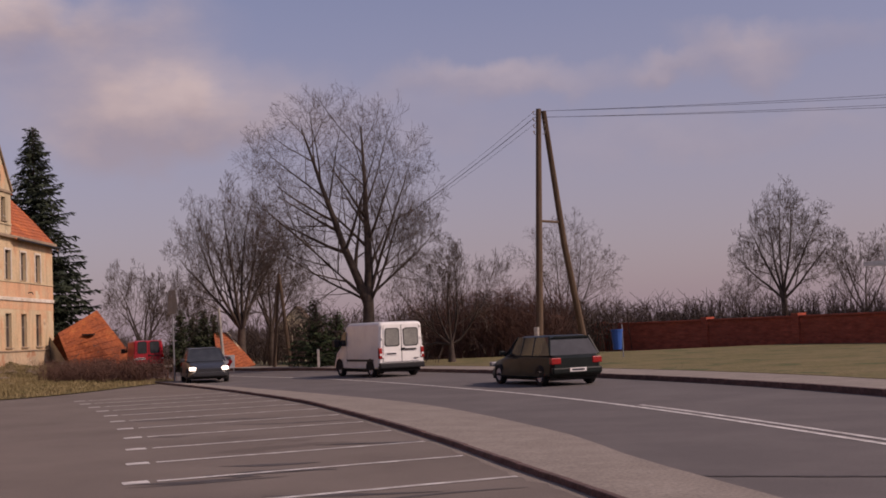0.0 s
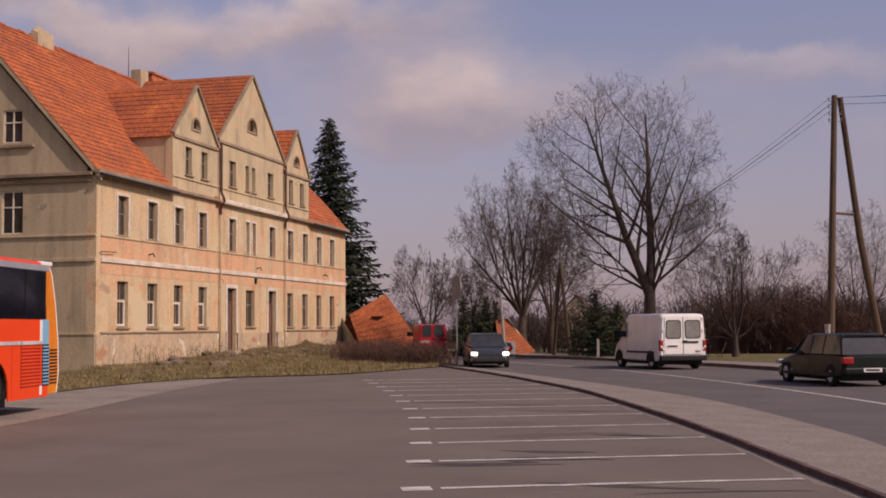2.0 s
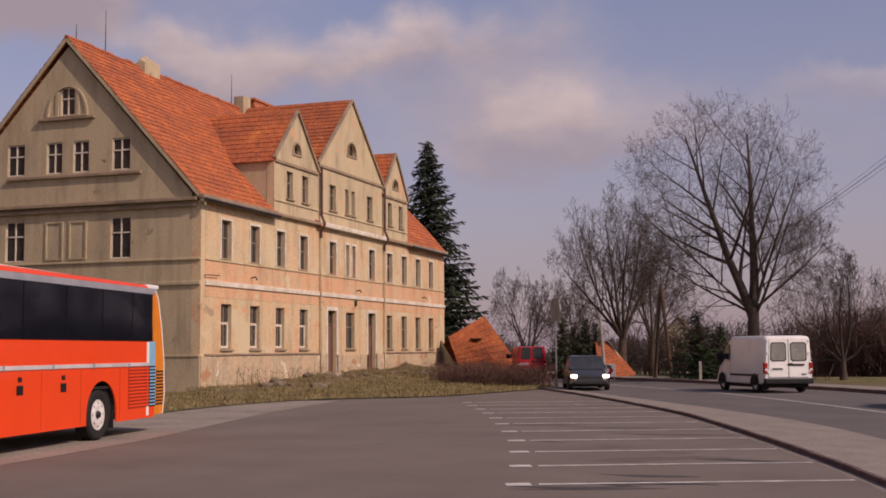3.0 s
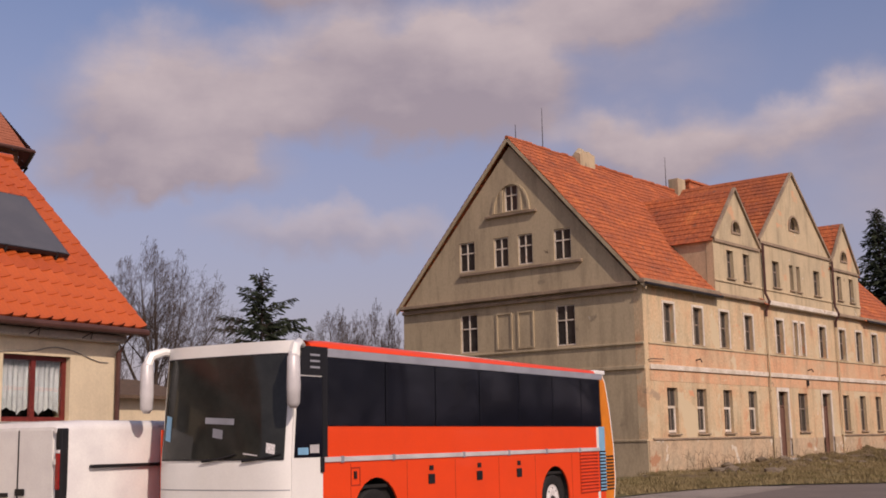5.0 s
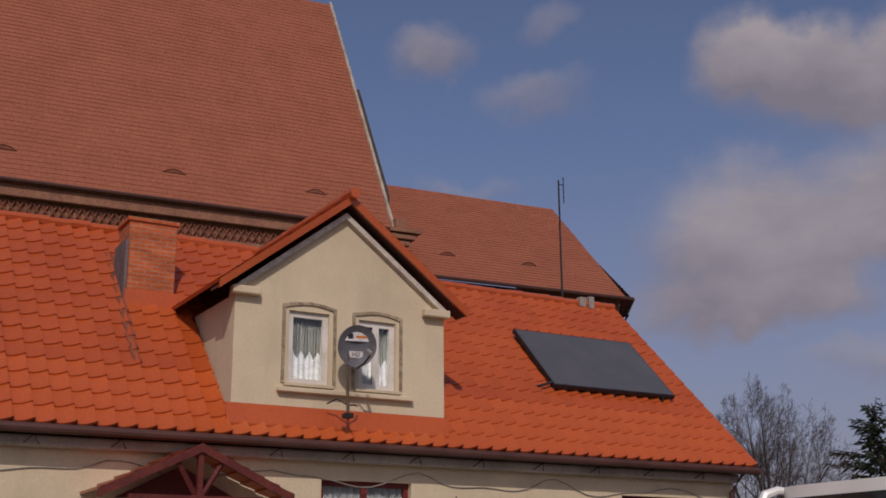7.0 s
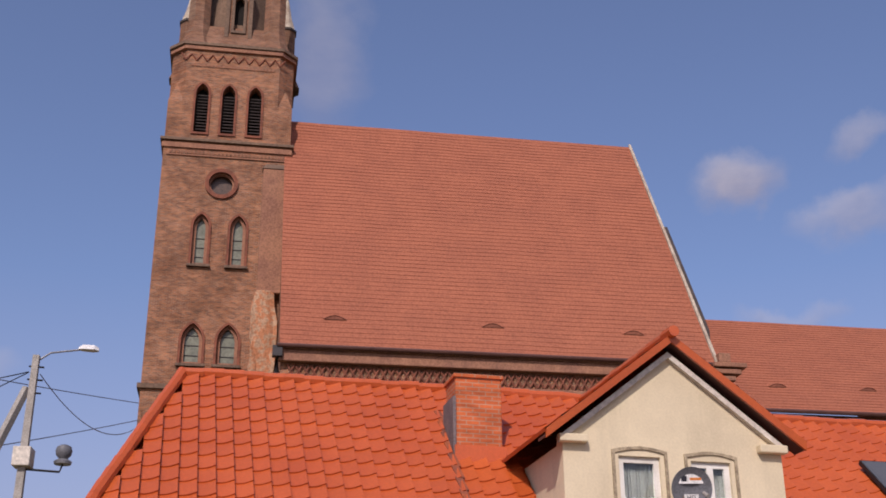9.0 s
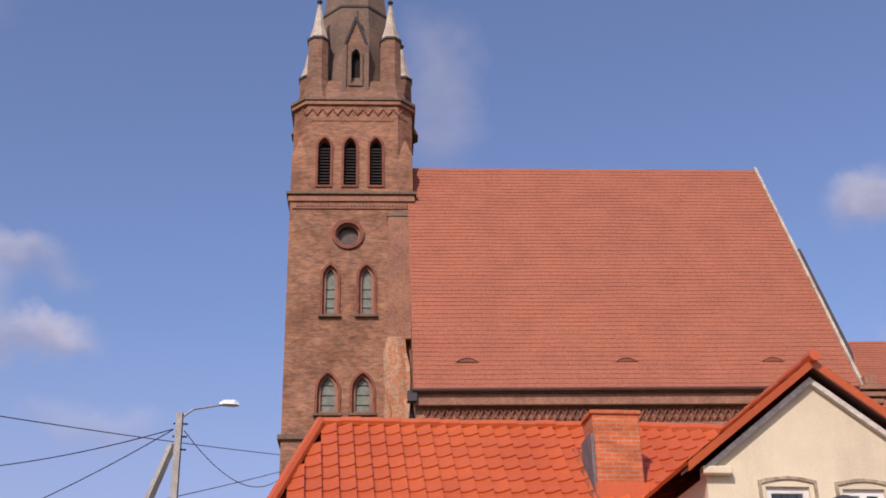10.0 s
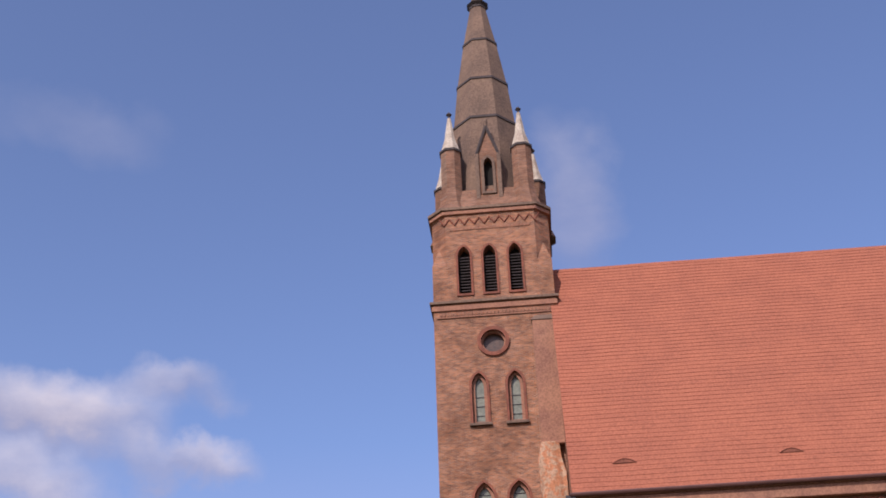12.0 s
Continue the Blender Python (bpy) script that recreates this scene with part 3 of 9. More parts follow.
# ---- ground, road, pavements ----
def curve_at(pts, s):
    """A smooth line through pts (x as a function of y), read at y = s."""
    ys = [p[1] for p in pts]
    k = max(0, min(len(pts) - 2, sum(1 for y in ys if y <= s) - 1))
    p0, p1 = pts[k], pts[k + 1]
    m0 = (pts[min(k + 1, len(pts) - 1)][0] - pts[max(k - 1, 0)][0]) / (pts[min(k + 1, len(pts) - 1)][1] - pts[max(k - 1, 0)][1])
    m1 = (pts[min(k + 2, len(pts) - 1)][0] - pts[k][0]) / (pts[min(k + 2, len(pts) - 1)][1] - pts[k][1])
    h = p1[1] - p0[1]
    t = (s - p0[1]) / h
    return (p0[0] * (1 + 2 * t) * (1 - t) ** 2 + m0 * h * t * (1 - t) ** 2 + p1[0] * t * t * (3 - 2 * t) + m1 * h * t * t * (t - 1))


LOT_EDGE = [(2.4, -30), (2.4, 0), (2.1, 8), (1.3, 12.2), (0.8, 14.2), (-0.3, 18.7), (-2.05, 24.9), (-4.4, 32.2), (-9.7, 44.5), (-16.5, 58), (-28, 78), (-50, 110)]
ROAD_NEAR = [(5.0, -30), (4.6, 0), (3.6, 8), (2.95, 11.2), (2.2, 14.9), (1.6, 19.0), (-0.8, 27.8), (-3.9, 34.8), (-8.2, 43.4), (-15.2, 57.3), (-26.7, 77.3), (-48.5, 109)]
CENTRE = [(8.4, -30), (7.6, 0), (6.5, 9), (5.5, 15.3), (3.4, 25.0), (0.9, 33.0), (-4.2, 45.5), (-8.6, 53.2), (-13.5, 61), (-25, 80.5), (-47, 112)]
ROAD_FAR = [(12.0, -30), (11.3, 0), (10.0, 14), (8.7, 23.9), (6.8, 31.8), (3.0, 42.0), (-0.6, 49.5), (-6.2, 58.5), (-11.5, 65.2), (-23, 83), (-45.5, 115)]
WALK_FAR = [(14.5, -30), (13.6, 0), (12.2, 14), (10.6, 25.4), (8.5, 34.5), (4.6, 44.5), (0.7, 52.0), (-4.5, 60.3), (-9.8, 67), (-21.5, 85), (-44, 117)]


def strip(left, right, z0, z1, mat, name, label, lo=-25, hi=105, step=1.5, thick=0.0, kind="structure", category="ground"):
    """A sheet between two lines that run along y."""
    bm = bmesh.new()
    prev = None
    s = lo
    while s <= hi:
        a = Vector((curve_at(left, s) if isinstance(left, list) else left(s), s, z0))
        b = Vector((curve_at(right, s) if isinstance(right, list) else right(s), s, z1))
        cut = [bm.verts.new(a.lerp(b, k / 4)) for k in range(5)]
        if thick:
            cut = [bm.verts.new(a - Vector((0, 0, thick)))] + cut + [bm.verts.new(b - Vector((0, 0, thick)))]
        if prev:
            for k in range(len(cut) - 1):
                bm.faces.new((prev[k], prev[k + 1], cut[k + 1], cut[k]))
        prev = cut
        s += step
    return tagged(part(name, bm, mat), label, category, kind=kind)


def ground_sheet():
    bm = bmesh.new()
    n, half = 80, 1500.0
    grid = []
    for i in range(n + 1):
        row = []
        for j in range(n + 1):
            x, y = ((2 * i / n - 1) ** 3) * half, ((2 * j / n - 1) ** 3) * half
            r = math.hypot(x, y)
            z = -0.06 - max(0.0, r - 95) * 0.012 * (1 if y > 0 else 0.3)
            z = max(z, -4.5)
            row.append(bm.verts.new((x, y, z)))
        grid.append(row)
    for i in range(n):
        for j in range(n):
            bm.faces.new((grid[i][j], grid[i + 1][j], grid[i + 1][j + 1], grid[i][j + 1]))
    return tagged(part("ground", bm, "ground"), "dry winter soil and sparse grass up to the horizon", "ground", kind="structure")


ground_sheet()
LOT_LEFT = [(-16.0, -30), (-16.2, 6), (-16.9, 20), (-18.6, 33), (-17.6, 38.8), (-14.6, 41.5), (-13.2, 47.0), (-12.6, 53.5), (-17, 60), (-28, 79), (-50, 111)]
strip(LOT_LEFT, LOT_EDGE, 0.0, 0.0, "asphalt", "pavement", "grey-brown asphalt of a wide empty parking lot", hi=52)
strip(LOT_EDGE, ROAD_NEAR, 0.07, 0.035, "paving", "pavement", "pale concrete footway between parking lot and road", thick=0.07, category="pavement")
strip(ROAD_NEAR, ROAD_FAR, 0.012, 0.012, "road", "road", "grey asphalt road curving away downhill", category="road")
strip(ROAD_FAR, WALK_FAR, 0.13, 0.13, "paving", "pavement", "pale footway on the far side of the road", thick=0.13, category="pavement")
# setts in front of the houses, up to the dark asphalt of the lot
SETTS_EDGE = [(-12.0, -30), (-12.0, 10), (-12.3, 15), (-13.2, 21), (-15.3, 30), (-16.6, 38), (-17.0, 40)]
strip(lambda s: -22.5 - 0.12 * s, SETTS_EDGE, 0.006, 0.006, "cobble", "pavement", "worn stone setts in front of the old houses", lo=-25, hi=39, category="pavement")


def kerb_row(line, z0, z1, w, label, lo, hi, length=1.0, side=1):
    base = thing("kerb", Matrix(), label, "kerb", kind="structure")
    s = lo
    while s < hi:
        a = Vector((curve_at(line, s), s, 0))
        s2 = s + length * 0.86
        b = Vector((curve_at(line, s2), s2, 0))
        d = (b - a)
        m = Matrix.Translation(((a + b) / 2)) @ Matrix.Rotation(math.atan2(d.y, d.x), 4, "Z")
        bm = box(-d.length / 2 + 0.006, -w / 2, z0, d.length / 2 - 0.006, w / 2, z1 + random.uniform(-0.006, 0.006), bevel=0.012)
        part("kerb_stone", bm, "kerb", base, loc=m)
        s = s2
    return base


strip(lambda s: curve_at(LOT_EDGE, s) - 0.22 - 0.16 * noise.noise(Vector((s * 0.9, 3, 0))) - 0.1 * noise.noise(Vector((s * 3.1, 7, 0))), LOT_EDGE, 0.0022, 0.0022, "dust", "pavement", "pale dust swept along the foot of the kerb", lo=5, hi=45, step=0.3, category="pavement")
kerb_row(LOT_EDGE, -0.05, 0.075, 0.09, "row of dark grey kerb stones along the parking lot", 6, 62)
kerb_row(ROAD_FAR, -0.05, 0.15, 0.15, "row of dark kerb stones along the far footway", 14, 70)


def road_line(line, shift, lo, hi, w, name, label, dash=0, gap=0):
    bm = bmesh.new()
    s = lo
    while s < hi:
        end = min(s + (dash or (hi - lo)), hi)
        prev, q = None, s
        while q <= end + 1e-6:
            x, x2 = curve_at(line, q) + shift, curve_at(line, q + 0.1) + shift
            nrm = Vector((0.1, x - x2, 0)).normalized()
            p = Vector((x, q, 0.017))
            cut = (bm.verts.new(p - nrm * w / 2), bm.verts.new(p + nrm * w / 2))
            if prev:
                bm.faces.new((prev[0], prev[1], cut[1], cut[0]))
            prev = cut
            q += min(0.8, end - s)
        s = end + (gap or 1e9)
    return tagged(part(name, bm, "paint"), label, "road marking", kind="structure")


road_line(CENTRE, 0.0, -20, 58, 0.13, "road_line", "worn white centre line on the road")
road_line(CENTRE, 0.30, -20, 25, 0.12, "road_line", "second worn white line beside the centre line")


def parking_bays():
    """A painted square at the head of each bay and a line to the kerb."""
    heads = [(-2.55, 9.7), (-3.35, 12.3), (-4.0, 14.8), (-4.6, 17.15), (-5.25, 19.5), (-5.95, 21.9), (-6.75, 24.3), (-7.6, 26.75), (-8.4, 29.0), (-9.25, 31.2), (-10.1, 33.3), (-11.0, 35.4), (-11.8, 37.4)]
    for i, (x, y) in enumerate(heads):
        ends = (curve_at(LOT_EDGE, y + 1.55) - 0.25, y + 1.55 + 0.01 * i)
        d = Vector((ends[0] - x, ends[1] - y, 0))
        u = d.normalized()
        v = Vector((-u.y, u.x, 0))
        bay = thing("parking_line", Matrix.Translation((x, y, 0)), "faded white painted line between two parking bays", "parking line", "parking bay lines", "structure")
        bm = bmesh.new()
        q = [bm.verts.new(p + Vector((0, 0, 0.006))) for p in (-u * 0.16 - v * 0.16, u * 0.16 - v * 0.16, u * 0.16 + v * 0.16, -u * 0.16 + v * 0.16)]
        bm.faces.new(q)
        part("head_mark", bm, "paint", bay, "white painted square at the head of the line")
        bm = bmesh.new()
        n = 12
        prev = None
        for k in range(n + 1):
            p = u * 0.26 + (d - u * 0.26) * k / n + v * random.uniform(-0.012, 0.012) + Vector((0, 0, 0.006))
            cut = (bm.verts.new(p - v * 0.065), bm.verts.new(p + v * 0.065))
            if prev:
                bm.faces.new((prev[0], prev[1], cut[1], cut[0]))
            prev = cut
        part("line", bm, "paint", bay)


parking_bays()


def shadow_band(points, w, name, label):
    """A cast shadow painted on the ground: a thin uneven dark ribbon along points."""
    rnd = random.Random(17)
    bm, prev = bmesh.new(), None
    pts = [Vector(p) for p in points]
    for a, b in zip(pts, pts[1:]):
        side = Vector((a.y - b.y, b.x - a.x, 0)).normalized() * w
        for k in range(12 if b is not pts[-1] else 13):
            q = a.lerp(b, k / 12)
            cut = (bm.verts.new(q + side * rnd.uniform(0.35, 0.6)), bm.verts.new(q - side * rnd.uniform(0.35, 0.6)))
            if prev:
                bm.faces.new((prev[0], prev[1], cut[1], cut[0]))
            prev = cut
    return tagged(part(name, bm, "stain"), label, "road joint", kind="structure")


def verge(name, left, right, lo, hi, label, z=0.05, step=1.0):
    return strip(left, right, z, z, "grass", name, label, lo=lo, hi=hi, step=step)


# rough grass before the old building, and the lawn beyond the road
verge("lawn", lambda s: -27.5, LOT_LEFT, 29, 58, "strip of dry yellowish grass before the old building", z=0.03)
strip(WALK_FAR, lambda s: 75.0, 0.14, 0.3, "grass", "lawn", "dry yellow-green lawn beyond the road", lo=-20, hi=66, step=2)


def stains():
    """Dark drips and tyre marks on the bays, each with its own outline."""
    rnd = random.Random(91)
    for k in range(16):
        y = rnd.uniform(11, 30)
        x = curve_at(LOT_EDGE, y) - rnd.uniform(0.8, 4.2)
        ln, w = rnd.uniform(0.5, 2.4), rnd.uniform(0.05, 0.16)
        a = rnd.uniform(-0.25, 0.35)
        bm = bmesh.new()
        top, low = [], []
        for i in range(9):
            t = i / 8
            q = Vector((x + ln * (t - 0.5), y + a * ln * (t - 0.5) + 0.1 * math.sin(t * 3 + k), 0.0045))
            h = w * math.sin(math.pi * min(max(t, 0.04), 0.96)) * rnd.uniform(0.5, 1.1)
            top.append(bm.verts.new(q + Vector((0, h, 0))))
            low.append(bm.verts.new(q - Vector((0, h, 0))))
        for i in range(8):
            bm.faces.new((low[i], low[i + 1], top[i + 1], top[i]))
        tagged(part("oil_stain", bm, "stain"), "dark oily stain on a parking bay", "stain", "stains on the parking bays", "structure")


def bank_z(x, y):
    """Height of the rough earth bank along the front of the old building."""
    if not (-26.6 < x < -19.0 and 44.0 < y < 80.0):
        return 0.03
    along = min(1.0, max(0.0, (y - 45.0) / 18.0))
    across = math.exp(-((x + 25.0) / 2.3) ** 2) * min(1.0, max(0.0, (-19.0 - x) / 2.0))
    lump = 0.75 + 0.6 * noise.noise(Vector((x * 0.7, y * 0.45, 2.0))) + 0.3 * noise.noise(Vector((x * 2.1, y * 1.6, 5.0)))
    return 0.03 + max(0.0, (0.15 + 0.6 * along) * across * lump)


def earth_bank():
    bm = bmesh.new()
    xs, ys = [-26.34 + 0.22 * i for i in range(34)], [44.0 + 0.4 * j for j in range(90)]
    grid = [[bm.verts.new((x, y, bank_z(x, y) - 0.012)) for y in ys] for x in xs]
    for a, b in zip(grid, grid[1:]):
        for j in range(len(ys) - 1):
            bm.faces.new((a[j], a[j + 1], b[j + 1], b[j]))
    smooth(tagged(part("ground", bm, "bankearth"), "rough bank of earth and dead grass along the old building", "ground", kind="structure"), 60)


M["bankearth"] = material("bank_earth", (0.17, 0.125, 0.068), (0.115, 0.085, 0.048), rough=1.0, scale=1.1, fine=9, bump=1.0, fine_mix=0.4, third=(0.16, 0.145, 0.06), chips=(((0.24, 0.18, 0.11), 0.63, 2.2),))
# dark tone shared by the oil stains and the painted shadow band
M["stain"] = material("oily_or_shadowed_asphalt", (0.07, 0.058, 0.052), (0.10, 0.084, 0.075), rough=0.7, scale=3, fine=30)
stains()
# thin pole-like shadow laid over footway and road as dark colour
shadow_band([(2.6, 13.1, 0.02), (4.4, 12.45, 0.02), (7.4, 11.3, 0.02)], 0.11, "road_joint", "dark painted shadow band across the road")
earth_bank()


# ---- the old two-storey building ----
def old_window(parent, frame_at, a0, b0, a1, b1, mullions=1, bars=(0.55,), surround=None, deep=0.16, lower_white=False, name="window", glass="oldglass", bar_mat="oldframe", sill=True):
    """A weathered window set back in its opening: frame, panes, bars, and a painted surround."""
    w = new(name)
    w.parent = parent
    w.matrix_basis = frame_at
    t = 0.06
    bm = slab(rect(a0, b0, a1, b1), [rect(a0 + t, b0 + t, a1 - t, b1 - t)], 0.06, lambda a, b, d: Vector((a, deep + d, b)))
    part("window_frame", bm, bar_mat, w)
    part("pane", box(a0 + t, deep + 0.03, b0 + t, a1 - t, deep + 0.045, b1 - t), glass, w)
    for k in range(mullions):
        c = a0 + (a1 - a0) * (k + 1) / (mullions + 1)
        part("mullion", box(c - 0.03, deep - 0.012, b0 + t, c + 0.03, deep + 0.03, b1 - t), bar_mat, w)
    for f in bars:
        c = b0 + (b1 - b0) * f
        part("transom", box(a0 + t, deep - 0.016, c - 0.03, a1 - t, deep + 0.028, c + 0.03), bar_mat, w)
    if lower_white:
        c = b0 + (b1 - b0) * bars[0]
        bm = slab(rect(a0 + t, b0 + t, a1 - t, c), [rect(a0 + 0.16, b0 + 0.16, a1 - 0.16, c - 0.1)], 0.05, lambda a, b, d: Vector((a, deep - 0.03 + d, b)))
        part("lower_sash", bm, "white", w, "white painted lower sash")
    if surround:
        o = 0.12
        bm = slab(rect(a0 - o, b0 - 0.02, a1 + o, b1 + o), [rect(a0, b0 - 0.015, a1, b1)], 0.045, lambda a, b, d: Vector((a, -0.045 + d, b)))
        part("surround", bm, surround, w, "painted plaster surround")
    if sill:
        part("sill", box(a0 - 0.1, -0.10, b0 - 0.07, a1 + 0.1, deep, b0 - 0.004, bevel=0.012), "trim", w)
    return w


def old_building():
    L, W, EAVE, RIDGE = 33.0, 13.9, 8.35, 15.9
    base = thing("old_building", Matrix.Translation((-26.35, 45.45, 0)) @ Matrix.Rotation(radians(90), 4, "Z"),
                 "derelict two-storey ochre plaster building with red tiled roof and three gables", "building")
    ident = Matrix()
    # front: local x along the facade, y into the building
    upper = [1.75, 4.5, 7.2, 9.85, 13.5, None, 19.15, 22.05, 24.6, 27.15, 29.7]
    ups = [(u, 0.92) for u in upper if u is not None]
    pair = [(15.75, 0.5), (16.65, 0.5)]
    lower = [(1.8, 0.95), (4.55, 0.95), (7.2, 0.95), (9.9, 0.95), (15.85, 1.2), (22.05, 0.95), (24.6, 0.95), (27.15, 0.95), (29.7, 0.95)]
    doors = [(13.3, 1.15), (19.0, 1.15)]
    holes = [rect(u, 5.88, u + w, 7.62) for u, w in ups + pair] + [rect(u, 1.82, u + w, 3.85) for u, w in lower] + [rect(u, 0.55, u + w, 3.9) for u, w in doors]
    wall = part("wall", slab(rect(0, -0.3, L, EAVE), holes, 0.45, FRONT), "facade", base, "peeling ochre and peach plaster")
    # weathered lower part stands 2 cm proud
    holes2 = [rect(u, 0.55, u + w, 2.0) for u, w in doors]
    part("plinth", slab([(0, -0.3), (L, -0.3), (L, 1.55), (20.2, 1.55), (20.2, 0.5), (19.0, 0.5), (19.0, 1.5), (14.5, 1.5), (14.5, 0.5), (13.2, 0.5), (13.2, 1.55), (0, 1.55)], [], 0.05, lambda a, b, d: Vector((a, -0.05 + d, b))), "bareplaster", base, "stained plinth with bare brick patches")
    for (z, h, o, mat, lab) in ((1.55, 0.09, 0.11, "trim", "worn plinth moulding"), (4.62, 0.22, 0.09, "white", "white painted string course"), 
                                (5.72, 0.08, 0.06, "facade2", "sill course under the upper windows")):
        for (u0, u1) in ((0.35, 12.2), (12.32, 21.4), (21.5, L)):
            if z == 1.55 and u0 == 12.32:
                continue
            part("string_course", box(u0, -o, z, u1, 0.02, z + h, bevel=0.015), mat, base, lab)
    for (u0, u1) in ((0.36, 12.19), (12.33, 21.39), (21.51, L - 0.01)):
        part("frieze_band", box(u0, -0.012, 4.845, u1, 0.0, 5.715), "peach", base, "peach plaster band between the storeys")
        part("frieze_band", box(u0, -0.012, 4.12, u1, 0.0, 4.615), "peach", base, "peach plaster band over the ground-floor windows")
    for u, w in ups:
        old_window(base, ident, u, 5.88, u + w, 7.62, surround="white", lower_white=False, sill=False)
    for u, w in pair:
        old_window(base, ident, u, 5.88, u + w, 7.62, mullions=0, surround="white", sill=False)
    for i, (u, w) in enumerate(lower):
        old_window(base, ident, u, 1.82, u + w, 3.85, surround=None, bars=(0.6,), lower_white=i < 4)
    for u, w in doors:
        d = new("door")
        d.parent = base
        part("door_leaf", box(u + 0.05, 0.22, 0.55, u + w - 0.05, 0.28, 3.1), "doorwood", d, "weathered brown plank door")
        part("fanlight", box(u + 0.08, 0.24, 3.2, u + w - 0.08, 0.26, 3.85), "oldglass", d)
        part("door_frame", slab(rect(u, 0.55, u + w, 3.9), [rect(u + 0.07, 0.56, u + w - 0.07, 3.12), rect(u + 0.07, 3.2, u + w - 0.07, 3.83)], 0.1, lambda a, b, dd: Vector((a, 0.18 + dd, b))), "doorwood", d)
        part("surround", slab(rect(u - 0.2, 0.6, u + w + 0.2, 4.1), [rect(u, 0.602, u + w, 3.9)], 0.05, lambda a, b, dd: Vector((a, -0.05 + dd, b))), "white", d)
        for k in range(3):
            part("door_step", box(u - 0.3 - 0.2 * k, -0.35 * (k + 1), -0.2, u + w + 0.3 + 0.2 * k, -0.35 * k - 0.002, 0.5 - 0.16 * k), "concrete", base)
    # gable wall towards the lot: local plane x = 0
    G = lambda a, b, d: Vector((d, a, b))
    c = W / 2
    third = [(9.22, 0.95), (7.18, 0.85), (5.76, 0.85), (3.6, 0.95)]
    second = [(9.15, 1.05), (3.52, 1.05)]
    gh = [rect(a, 9.85, a + w, 11.3) for a, w in third] + [rect(a, 5.88, a + w, 7.75) for a, w in second] + [rect(c - 0.38, 12.5, c + 0.38, 13.8)]
    wl = [(0.46, -0.3), (W, -0.3), (W, EAVE), (c, RIDGE - 0.2), (0.46, EAVE + 0.28)]
    part("gable_wall", slab(wl, gh, 0.45, G), "gable", base, "grey-beige weathered plaster gable")
    back = lambda a, b, d: Vector((L - d, a, b))
    part("gable_wall", slab(wl, [], 0.4, back), "gable", base)
    part("wall", box(0.46, W - 0.4, -0.3, L - 0.41, W, EAVE), "gable", base)
    GM = Matrix(((0, 1, 0, 0), (1, 0, 0, 0), (0, 0, 1, 0), (0, 0, 0, 1)))
    for a, w in third:
        old_window(base, GM, a, 9.85, a + w, 11.3, bars=(0.62,), bar_mat="white", sill=False, deep=0.06)
    for a, w in second:
        old_window(base, GM, a, 5.88, a + w, 7.75, bars=(0.62,), bar_mat="white", sill=False, deep=0.06)
    old_window(base, GM, c - 0.38, 12.5, c + 0.38, 13.8, bars=(0.6,), bar_mat="white", sill=False, deep=0.06)
    for a in (5.8, 7.05):
        part("blind_panel", slab(rect(a, 5.9, a + 0.95, 7.65), [rect(a + 0.09, 5.98, a + 0.86, 7.57)], 0.05, lambda p, q, d: Vector((-0.05 + d, p, q))), "gable", base, "walled-up window panel")
    half = [(c + 1.12 * math.cos(math.pi * k / 12), 12.45 + 1.45 * math.sin(math.pi * k / 12)) for k in range(13)]
    inner = [(c + 0.99 * math.cos(math.pi * k / 12), 12.5 + 1.31 * math.sin(math.pi * k / 12)) for k in range(13)]
    part("blind_arch", slab(half, [inner], 0.07, lambda p, q, d: Vector((-0.07 + d, p, q))), "gable", base, "half-round plaster arch")
    for s in (-1, 1):
        part("blind_arch_post", box(-0.05, c + s * 0.55 - 0.08, 12.5, 0.0, c + s * 0.55 + 0.08, 13.7), "gable", base)
    for (a0, a1, z, h, o) in ((3.0, 10.1, 9.62, 0.14, 0.14), (c - 1.5, c + 1.5, 12.28, 0.12, 0.16), (0.1, W, 8.28, 0.16, 0.28), (0.2, W, 8.02, 0.16, 0.14), (0.0, W, 5.70, 0.10, 0.08), (0.0, W, 4.62, 0.16, 0.09), (0.0, W, 1.50, 0.1, 0.1)):
        part("string_course", box(-o, a0, z, 0.02, a1, z + h, bevel=0.02), "trim" if o > 0.12 else "gable", base, "grey plaster moulding")
    part("plinth", box(-0.06, 0.0, -0.3, 0.0, W, 1.5), "gable", base)
    # eaves cornice and downpipes on the front
    part("cornice", box(-0.25, -0.30, EAVE - 0.02, 6.9, 0.0, EAVE + 0.2, bevel=0.05), "trim", base)
    part("cornice", box(6.9, -0.22, EAVE - 0.02, 12.2, 0.0, EAVE + 0.16, bevel=0.05), "trim", base)
    part("cornice", box(12.2, -0.30, EAVE - 0.06, 21.4, 0.0, EAVE + 0.2, bevel=0.05), "white", base, "white painted cornice strip")
    part("cornice", box(21.4, -0.26, EAVE - 0.02, L + 0.25, 0.0, EAVE + 0.18, bevel=0.05), "trim", base)
    for u in (12.26, 21.45):
        part("downpipe", tube([(u, -0.14, 11.5), (u, -0.14, 8.9), (u, -0.34, 8.45), (u, -0.12, 8.0), (u, -0.12, 7.7)], 0.075, 8), "gutter", base)
        part("downpipe", tube([(u, -0.12, 7.7), (u, -0.12, 0.3)], 0.042, 8), "facade2", base, "painted lower downpipe")
